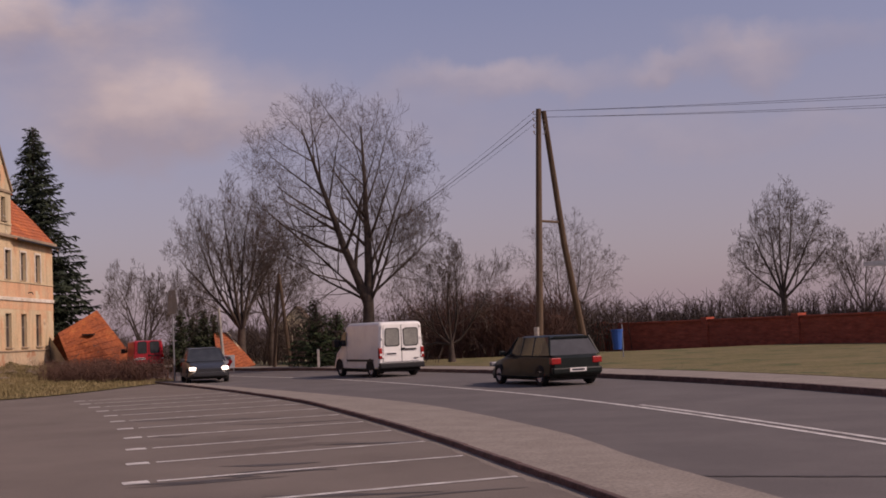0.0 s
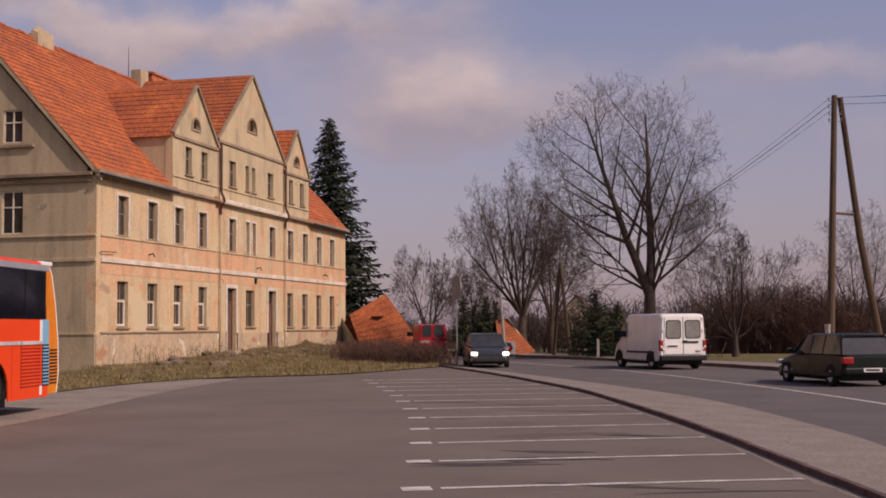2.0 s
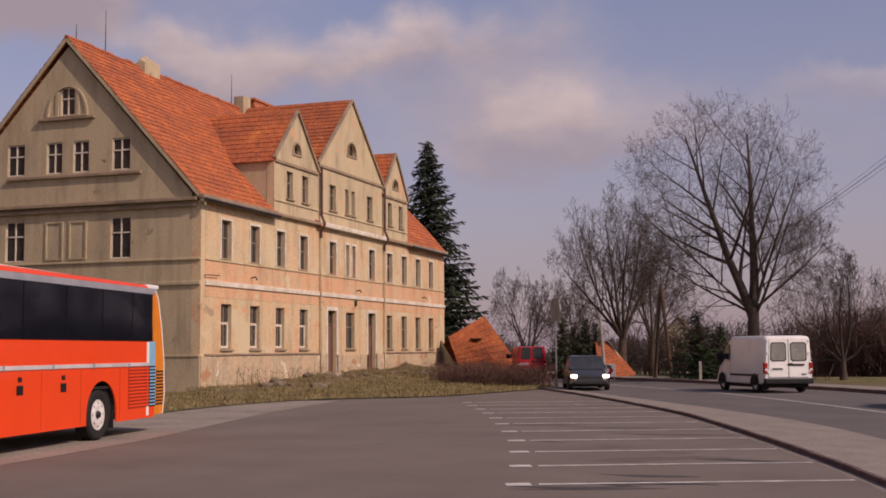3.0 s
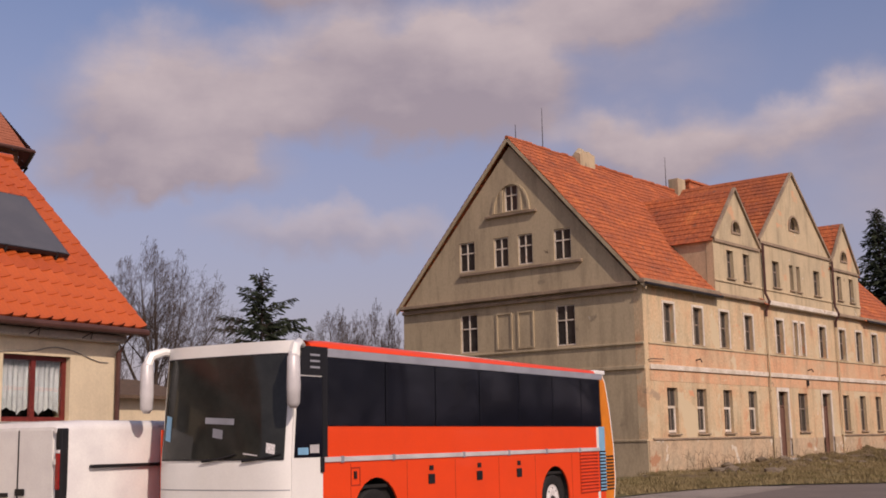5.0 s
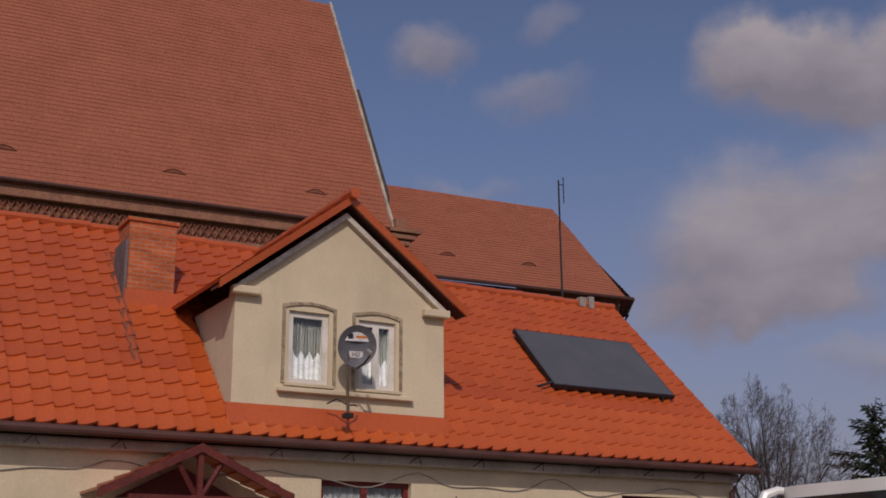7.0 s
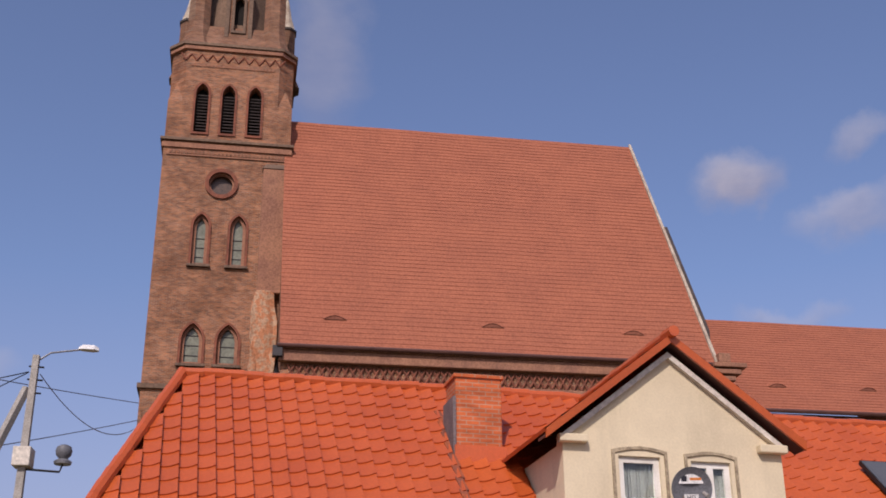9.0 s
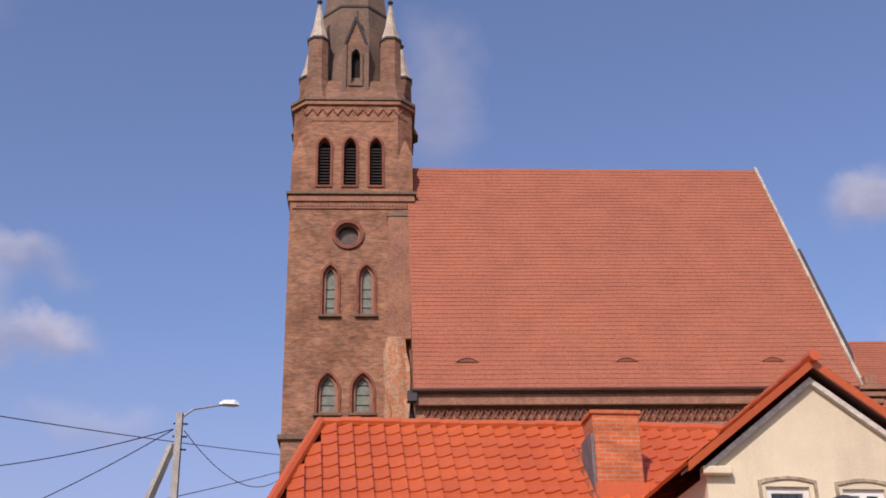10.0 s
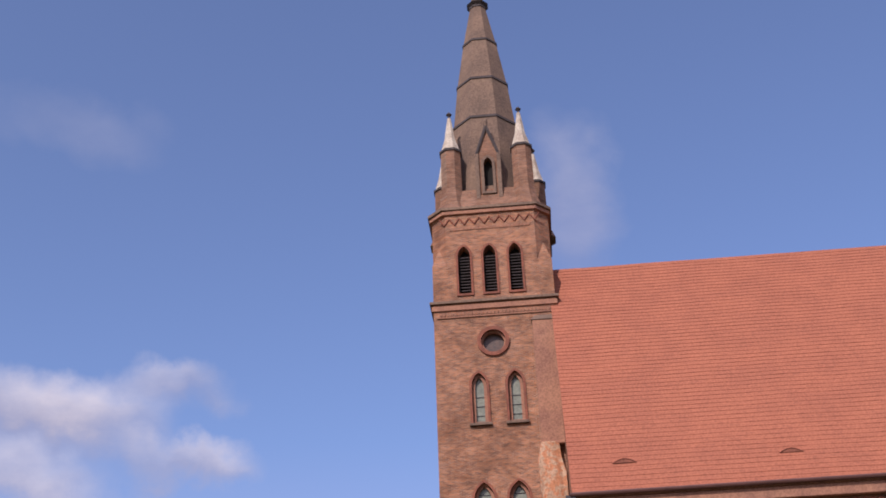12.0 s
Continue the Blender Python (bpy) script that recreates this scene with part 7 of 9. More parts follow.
    skin("bumper_gap", (0.845, 0.868), 3, 10, 0.004, "black", "dark gap above the bumper")
    def at_front(y, z, out=0.0):
        s = (y - W / 2) / (W / 2 - 0.003)
        return Vector((face(z) + 0.06 * s * s + 0.12 * abs(s) ** 9 - out, y, z))
    for s in (-1, 1):
        ys = [W / 2 + s * q for q in (0.74, 0.86, 0.98, 1.08, 1.17)]
        bm = bmesh.new()
        rows = [[bm.verts.new(at_front(y, z, 0.012)) for y in ys] for z in (0.725, 0.79, 0.86)]
        for a, c in zip(rows, rows[1:]):
            for k in range(4):
                bm.faces.new((a[k], a[k + 1], c[k + 1], c[k]))
        hl = smooth(part("headlamp", bm, "darkmetal", b, "dark headlamp unit with clear lenses"))
        for q in (0.84, 0.99):
            bm = bmesh.new()
            c0 = at_front(W / 2 + s * q, 0.785, 0.02)
            bmesh.ops.create_cone(bm, cap_ends=True, segments=14, radius1=0.066, radius2=0.058, depth=0.02, matrix=Matrix.Translation(c0) @ Matrix.Rotation(math.pi / 2, 4, "Y") @ Matrix.Diagonal((0.7, 1.0, 1, 1)))
            part("lens", bm, "headlens", hl, "clear bright lens")
        bm = bmesh.new()
        bmesh.ops.create_cone(bm, cap_ends=True, segments=14, radius1=0.085, radius2=0.075, depth=0.03, matrix=Matrix.Translation(at_front(W / 2 + s * 0.94, 0.50, 0.004)) @ Matrix.Rotation(math.pi / 2, 4, "Y"))
        part("fog_lamp", bm, "lampglass", b)
    bm = bmesh.new()
    bmesh.ops.create_cone(bm, cap_ends=True, segments=4, radius1=0.13, radius2=0.10, depth=0.03, matrix=Matrix.Translation((0.01, W / 2, 0.76)) @ Matrix.Rotation(math.pi / 2, 4, "Y") @ Matrix.Diagonal((1.0, 0.75, 1, 1)))
    part("badge", bm, "silver", b, "plain metal diamond-shaped badge")
    part("number_plate", box(-0.012, W / 2 - 0.26, 0.42, 0.03, W / 2 + 0.26, 0.54), "label", b, "white plate with dark bars")
    part("plate_bars", box(-0.018, W / 2 - 0.2, 0.45, -0.011, W / 2 + 0.2, 0.51), "labeldark", b)
    # inside: what shows dimly through the windscreen
    part("dashboard", box(0.35, 0.2, 1.45, 0.8, W - 0.2, 1.6, bevel=0.03), "black", b)
    for y0 in (0.75, 1.5):
        part("wiper", tube([at_front(y0, 1.46, 0.03), at_front(y0 - 0.35, 1.5, 0.035), at_front(max(0.12, y0 - 0.62), 1.56, 0.03)], 0.016, 5), "black", b)
    # papers and a pale blind seen in the windscreen
    for y0, z0, y1, z1, mat in ((0.22, 1.55, 0.36, 1.72, "label"), (1.15, 1.78, 1.34, 1.94, "busgrey"), (0.95, 1.98, 1.5, 2.1, "busgrey"), (0.5, 1.53, 0.75, 1.58, "silver"), (2.2, 1.75, 2.33, 2.15, "skyblue")):
        bm = bmesh.new()
        bm.faces.new([bm.verts.new(at_front(y, z, 0.016)) for y, z in ((y0, z0), (y1, z0 + 0.03), (y1, z1), (y0, z1 - 0.03))])
        part("paper", bm, mat, b)
    part("side_paper", box(0.32, -0.010, 1.54, 0.56, -0.005, 1.64), "skyblue", b)
    part("side_paper", box(0.6, -0.010, 1.56, 0.82, -0.005, 1.68), "silver", b)
    # long-armed mirrors
    for y, s in ((0.05, -1), (W - 0.05, 1)):
        mi = part("mirror_arm", tube([(0.5, y, 3.1), (0.28, y + s * 0.10, 3.13), (0.09, y + s * 0.18, 3.06), (0.03, y + s * 0.20, 2.92)], [0.05, 0.065, 0.075, 0.08], 8), "buswhite", b, "white mirror arm")
        smooth(mi)
        smooth(part("mirror_head", lofted([[Vector((0.03 + dx * k * 1.25, y + s * 0.20 + dy * k, z)) for dx, dy in ((-0.09, -0.03), (-0.03, -0.09), (0.03, -0.09), (0.09, -0.03), (0.09, 0.03), (0.03, 0.09), (-0.03, 0.09), (-0.09, 0.03))] for z, k in ((2.98, 0.5), (2.9, 0.95), (2.5, 1.05), (2.26, 0.95), (2.19, 0.5))]), "silver", mi, "long silver mirror housing"), 60)
    # underneath
    part("underbody", box(0.45, 0.12, 0.36, 11.3, W - 0.12, 1.0), "underbody", b)
    for x in wx:
        wheel(b, (x, 0.06, r), r, 0.3, side=-1)
        wheel(b, (x, W - 0.06, r), r, 0.3, side=1)
        arch_pts = wheel_cut(x)
        bm = bmesh.new()
        for p, q in zip(arch_pts[1:], arch_pts[2:-1]):
            vs = [Vector((p[0], 0.03, p[1])), Vector((q[0], 0.03, q[1])), Vector((q[0], 0.5, q[1])), Vector((p[0], 0.5, p[1]))]
            bm.faces.new([bm.verts.new(v) for v in vs])
        part("wheel_arch", bm, "underbody", b)
        part("mud_flap", box(x + 0.62, 0.06, 0.2, x + 0.66, 0.42, 0.55), "rubber", b)
    part("floor", box(0.4, 0.05, 1.0, 11.2, W - 0.05, 1.05), "underbody", b)
    return b


M["headlens"] = material("clear_headlamp_lens", (0.85, 0.85, 0.82), (0.7, 0.7, 0.68), rough=0.1, bump=0, spec=0.7)
M["busseam"] = material("red_seam", (0.42, 0.035, 0.012), rough=0.6, bump=0)
coach()


# ---- poles, sign, wall, cross ----
def wooden_pole():
    p = thing("utility_pole", Matrix.Translation(polar(-3.97, 53.5)), "tall dark wooden A-shaped utility pole beside the road", "utility pole")
    top = Vector((polar(-4.5, 53.5) - polar(-3.97, 53.5)).to_tuple()) + Vector((0, 0, 11.5))
    foot = polar(-6.28, 56.5) - polar(-3.97, 53.5)
    smooth(part("pole", tube([(0, 0, -0.3), Vector((0, 0, 0)).lerp(top, 0.5), top], [0.17, 0.15, 0.12], 10), "wood", p))
    smooth(part("strut", tube([foot, foot.lerp(top - Vector((0, 0, 0.6)), 0.5), top + Vector((0.22, 0, -0.1))], [0.17, 0.15, 0.12], 10), "wood", p))
    z = 0.56
    part("cross_tie", tube([Vector((0, 0, 0)).lerp(top, z), foot.lerp(top, z)], 0.06, 6), "wood", p)
    for k in range(4):
        q = top + Vector((0, 0, -0.25 - 0.3 * k))
        for s in (-1, 1):
            part("insulator", tube([q + Vector((s * 0.12, 0, 0)), q + Vector((s * 0.24, 0, 0.02)), q + Vector((s * 0.25, 0, 0.16))], [0.015, 0.03, 0.045], 6), "label" if s < 0 else "concrete", p)
    part("marker_band", tube([(0, 0, 0.9), (-0.015, 0, 1.7)], 0.178, 10), "limestone", p, "pale painted band")
    return polar(-3.97, 53.5) + top


POLE_TOP = wooden_pole()


def wire(a, b, sag, name="power_line", label="thin overhead power line", r=0.008):
    pts = []
    for k in range(25):
        t = k / 24
        q = Vector(a).lerp(Vector(b), t)
        q.z -= sag * 4 * t * (1 - t)
        pts.append(q)
    return tagged(part(name, tube(pts, r, 4, caps=False), "darkmetal"), label, "cable", "overhead lines")


for k in range(4):
    s = POLE_TOP + Vector((0.2 if k % 2 else -0.2, 0, -0.1 - 0.28 * (k // 2)))
    wire(s, Vector((72, 44, 13.0 - 0.5 * k)), 1.0)
    wire(s, polar(9.5 + 0.3 * k, 115) + Vector((0, 0, 6.0 - 0.3 * k)), 1.3)


def sign_post():
    s = thing("road_sign", Matrix.Translation(polar(13.25, 53.5)), "grey road sign seen from behind on a thin steel post", "road sign")
    part("post", tube([(0, 0, 0), (-0.02, 0, 3.95)], 0.038, 8), "zinc", s)
    part("sign_plate", slab([(-0.36, 2.95), (0.36, 2.95), (0.52, 3.3), (0.36, 3.98), (-0.36, 3.98), (-0.52, 3.3)], [], 0.03, lambda a, b, d: Vector((a * 0.55, -0.06 + d - a * 0.5, b))), "signback", s)
    part("clamp", box(-0.06, -0.07, 3.25, 0.06, 0.06, 3.31), "zinc", s)
    part("clamp", box(-0.06, -0.07, 3.7, 0.06, 0.06, 3.76), "zinc", s)


sign_post()


def chevron_sign():
    c = thing("curve_marker", Matrix.Translation(polar(10.75, 66)), "red and white chevron marker at the bend", "road sign")
    part("board", box(-0.32, 0, 0.2, 0.32, 0.03, 0.9), "label", c)
    part("chevron", slab([(-0.2, 0.25), (0.0, 0.25), (0.22, 0.55), (0.0, 0.85), (-0.2, 0.85), (0.02, 0.55)], [], 0.01, lambda a, b, d: Vector((a, -0.012 + d, b))), "redlamp", c)
    for x in (-0.25, 0.25):
        part("post", tube([(x, 0.06, -0.2), (x, 0.06, 0.9)], 0.03, 6), "zinc", c)


chevron_sign()


def thin_pole():
    p = thing("utility_pole", Matrix.Translation(polar(7.85, 66)), "thin leaning concrete and wood pole among the trees", "utility pole")
    part("pole", tube([(0, 0, 0), (-0.5, 0, 5.2)], [0.11, 0.09], 8), "wood", p)
    part("strut", tube([(-1.0, 0.5, 0), (-0.52, 0, 5.0)], [0.1, 0.08], 8), "wood", p)
    p2 = thing("utility_pole", Matrix.Translation(polar(10.95, 70)), "thin pale concrete pole at the bend", "utility pole")
    part("pole", tube([(0, 0, -0.2), (-0.25, 0, 3.6)], [0.1, 0.08], 8), "concrete", p2)


thin_pole()


def bollards():
    for k, az in enumerate((6.55, 1.6, 3.0)):
        b = thing("marker_post", Matrix.Translation(polar(az, 61.5, 0.1)), "short pale marker post beside the far footway", "bollard", "marker posts")
        part("post", box(-0.06, -0.05, 0, 0.06, 0.05, 0.95 if k == 0 else 1.5, bevel=0.015), "limestone", b)


bollards()


def brick_boundary():
    w = thing("boundary_wall", Matrix(), "long dark red brick boundary wall beyond the lawn", "wall")
    pts = [polar(-3.2, 84), polar(-7.0, 80), polar(-11.9, 74), polar(-16.0, 68), polar(-20.5, 62.5), polar(-26, 57), polar(-34, 52)]
    for a, b in zip(pts, pts[1:]):
        d = (b - a)
        m = Matrix.Translation(a) @ Matrix.Rotation(math.atan2(d.y, d.x), 4, "Z")
        part("wall_section", box(0, -0.18, -0.3, d.length, 0.18, 1.62), "brickwall", w, loc=m)
        part("coping", box(-0.02, -0.26, 1.62, d.length + 0.02, 0.26, 1.74, bevel=0.02), "brickwall", w, loc=m)
        part("pier", box(-0.28, -0.3, -0.3, 0.28, 0.3, 1.86, bevel=0.02), "brickwall", w, loc=m)
    return w


brick_boundary()


def cross():
    c = thing("cross", Matrix.Translation(polar(-20.05, 60)), "white painted wayside cross on the lawn", "cross")
    part("upright", box(-0.13, -0.1, 0, 0.13, 0.1, 5.0, bevel=0.01), "label", c)
    part("crossbar", box(-1.15, -0.095, 3.9, 1.15, 0.095, 4.12, bevel=0.01), "label", c, loc=Matrix.Rotation(radians(-18), 4, "Z"))


cross()


def litter_bin():
    b = thing("litter_bin", Matrix.Translation(polar(-7.68, 56, 0.16)), "small blue litter bin on a post", "litter bin")
    part("post", tube([(0.25, 0, 0), (0.25, 0, 1.5)], 0.03, 6), "zinc", b)
    part("basket", lofted([[Vector((r * math.cos(2 * math.pi * k / 12), r * math.sin(2 * math.pi * k / 12), z)) for k in range(12)] for z, r in ((0.35, 0.2), (1.1, 0.26), (1.25, 0.27))]), "bluebin", b)
    part("rim", lofted([[Vector((r * math.cos(2 * math.pi * k / 12), r * math.sin(2 * math.pi * k / 12), z)) for k in range(12)] for z, r in ((1.2, 0.29), (1.28, 0.29))]), "bluebin", b)


litter_bin()


def street_lamp():
    at = polar(103.7, 36)
    p = thing("street_lamp", Matrix.Translation(at), "concrete street lamp pole with strut and white lamp head", "street lamp")
    H = 12.75
    part("pole", tube([(0, 0, 0), (0, 0, H)], [0.2, 0.13], 4), "concrete", p, "square concrete pole")
    side = (polar(101.65, 36) - at)
    part("strut", tube([(-side * 3.2) + Vector((0, 0, 0)), (-side * 0.12) + Vector((0, 0, H - 1.0))], [0.19, 0.13], 4), "concrete", p)
    part("arm", tube([(0, 0, H - 0.2), side * 0.3 + Vector((0, 0, H + 0.12)), side * 0.95 + Vector((0, 0, H + 0.3))], 0.03, 6), "zinc", p)
    d = side.normalized()
    hd = part("lamp_head", lofted([[side * 0.9 + d * t + Vector((0, 0, H + 0.3 + dz)) + Vector((-d.y, d.x, 0)) * w for w, dz in ((-wd, 0), (wd, 0), (wd * 0.7, h), (-wd * 0.7, h))] for t, wd, h in ((0.0, 0.06, 0.06), (0.12, 0.14, 0.14), (0.45, 0.16, 0.15), (0.6, 0.07, 0.08))]), "label", p, "white lamp head")
    for z in (H - 0.35, H - 0.75, H - 1.15):
        part("insulator_arm", tube([-side * 0.14 + Vector((0, 0, z)), side * 0.2 + Vector((0, 0, z))], 0.03, 5), "darkmetal", p)
    part("junction_box", box(-0.3, -0.25, H - 3.35, 0.3, 0.25, H - 2.8, bevel=0.02), "limestone", p, "pale junction box")
    part("bracket", tube([Vector((0, 0, H - 3.4)), side * 0.8 + Vector((0, 0, H - 3.42)), side * 0.85 + Vector((0, 0, H - 3.2))], 0.035, 6), "darkmetal", p)
    wire(Vector((-34.94, -8.69, 12.23)), Vector((-38.63, -17.81, 12.08)), 0.25, r=0.018, label="dark service cable from the lamp pole")
    wire(Vector((-34.94, -8.68, 12.22)), Vector((-38.73, -17.49, 9.62)), 0.25, r=0.018, label="dark service cable from the lamp pole")
    wire(Vector((-60.18, -9.33, 18.32)), Vector((-23.94, -16.52, 10.62)), 0.15, r=0.018, label="dark service cable passing the lamp pole")
    wire(Vector((-35.01, -8.36, 12.18)), Vector((-60.20, -9.23, 17.12)), 1.0, r=0.018, label="slack dark cable from the lamp pole to the tower")
    wire(Vector((-60.19, -9.26, 17.44)), Vector((-24.15, -15.86, 5.88)), 0.20, r=0.018, label="dark service cable passing the lamp pole")


street_lamp()


def siren():
    at = polar(103.7, 36) + (polar(101.65, 36) - polar(103.7, 36)) * 0.85
    v = thing("siren", Matrix.Translation(at + Vector((0, 0, 9.55))), "dark grey round siren on the lamp pole's bracket", "siren")
    part("stand", lofted([[Vector((r * math.cos(2 * math.pi * k / 14), r * math.sin(2 * math.pi * k / 14), z)) for k in range(14)] for z, r in ((0.0, 0.24), (0.08, 0.26), (0.16, 0.14))]), "zinc", v)
    smooth(part("horn", lofted([[Vector((r * math.cos(2 * math.pi * k / 14), r * math.sin(2 * math.pi * k / 14), z)) for k in range(14)] for z, r in ((0.17, 0.12), (0.26, 0.21), (0.40, 0.24), (0.52, 0.2), (0.58, 0.08))]), "dish", v))


siren()


# ---- low houses by the bend ----
def shed():
    s = thing("shed", Matrix(), "low building with a bright orange-red tiled roof", "shed")
    low_l, low_r = polar(17.74, 78, 0.05), polar(14.69, 78, 0.12)
    top_r, top_l = polar(16.66, 82.0, 4.05), polar(18.39, 80.6, 2.6)
    tile_plane(s, low_l, low_r, top_r, top_l, "oldtile", 0.36, "roof", sag=0.08)
    back_r, back_l = polar(15.6, 88, 0.1), polar(19.6, 86, 0.0)
    tile_plane(s, back_r, back_l, top_l, top_r, "oldtile", 0.36, "roof")
    part("gable_wall", slab([(0, -2), (1, -2), (1, 0.0), (0.45, 2.55), (0, 0.6)], [], 0.2, lambda a, b, d: back_l.lerp(low_l, a) * (1 - d / 80) + Vector((0, 0, b))), "concrete", s)
    part("wall", lofted([[Vector((p.x, p.y, z)) for p in (low_l.lerp(back_r, 0.04), low_r.lerp(back_l, 0.04), back_r, back_l)] for z in (-3, 0.0)]), "concrete", s)
    part("skylight", box(-0.35, -0.35, 0, 0.35, 0.35, 0.1), "darkmetal", s, loc=Matrix.Translation(top_l.lerp(top_r, 0.55).lerp(low_l.lerp(low_r, 0.55), 0.3)))
    c = thing("cottage", Matrix(), "small cottage with an orange tiled roof behind the trees", "house")
    e0, e1, r0, r1 = polar(11.15, 68, -0.35), polar(9.55, 71, 0.15), polar(11.4, 72, 2.15), polar(10.75, 74, 2.2)
    tile_plane(c, e0, e1, r1, r0, "oldtile", 0.36, "roof", sag=0.12)
    b0, b1 = polar(12.0, 76, -0.2), polar(10.6, 78, 0.0)
    tile_plane(c, b1, b0, r0, r1, "oldtile", 0.36, "roof")
    part("gable_wall", lofted([[e1, r1, b1], [p + (r0 - r1).normalized() * 0.25 for p in (e1, r1, b1)]]), "bareplaster", c)
    part("wall", lofted([[Vector((p.x, p.y, z)) for p in (e0.lerp(b1, 0.06), e1.lerp(b0, 0.06), b1, b0)] for z in (-3.0, -0.3)]), "bareplaster", c)
    h = thing("cottage", Matrix.Translation(polar(7.55, 120)), "far pale cottage with steep gable among trees", "house")
    part("wall", slab([(-1.9, -2), (1.9, -2), (1.9, 2.6), (0, 4.7), (-1.9, 2.6)], [rect(-0.4, 0.8, 0.4, 2.0)], 4.0, lambda a, b, dd: Vector((a, dd, b))), "housewall", h)
    for sgn in (-1, 1):
        tile_plane(h, Vector((sgn * 2.2, -0.2, 2.35)), Vector((sgn * 2.2, 4.2, 2.35)), Vector((0, 4.2, 4.85)), Vector((0, -0.2, 4.85)), "wood", 0.5, "roof")


shed()


def side_sheds():
    """Low lean-to between the cream house and the coach."""
    s = thing("lean_to", Matrix.Rotation(radians(90 + HOUSE_TURN), 4, "Z"), "low lean-to with weathered sheet roof beside the house", "shed")
    for k in range(3):
        part("roof_sheet", lofted([[Vector((u, 21.0 + 2.4 * k, 2.9 + 0.25 * k)), Vector((u, 23.6 + 2.4 * k, 3.45 + 0.25 * k)), Vector((u, 23.6 + 2.4 * k, 3.37 + 0.25 * k)), Vector((u, 21.0 + 2.4 * k, 2.82 + 0.25 * k))] for u in (18.0, 23.0)]), "wood", s)
    part("wall", box(18.2, 21.3, 0, 22.8, 28.0, 2.85), "housewall", s)


side_sheds()


# ---- vehicles ----
def body_ring(x, w, z0, z1, top_in=0.0, r=0.12, n=4):
    """A cross-section of a vehicle at x: rounded box of width w from z0 to z1, drawn in by top_in at the top."""
    pts = []
    hw, tw = w / 2, w / 2 - top_in
    for (cy, cz, a0) in ((hw - r * 0.5, z0 + r * 0.5, -90), (tw - r, z1 - r, 0)):
        rr = r * 0.5 if a0 < 0 else r
        for k in range(n + 1):
            t = radians(a0 + 90 * k / n)
            pts.append(Vector((x, cy + rr * math.cos(t), cz + rr * math.sin(t))))
    pts += [Vector((p.x, -p.y, p.z)) for p in reversed(pts)]
    return pts


def flat_part(name, loop, x, depth, mat, parent, label=""):
    """A plate in the y-z plane at x."""
    return part(name, slab(loop, [], depth, lambda a, b, d: Vector((x - d, a, b))), mat, parent, label)


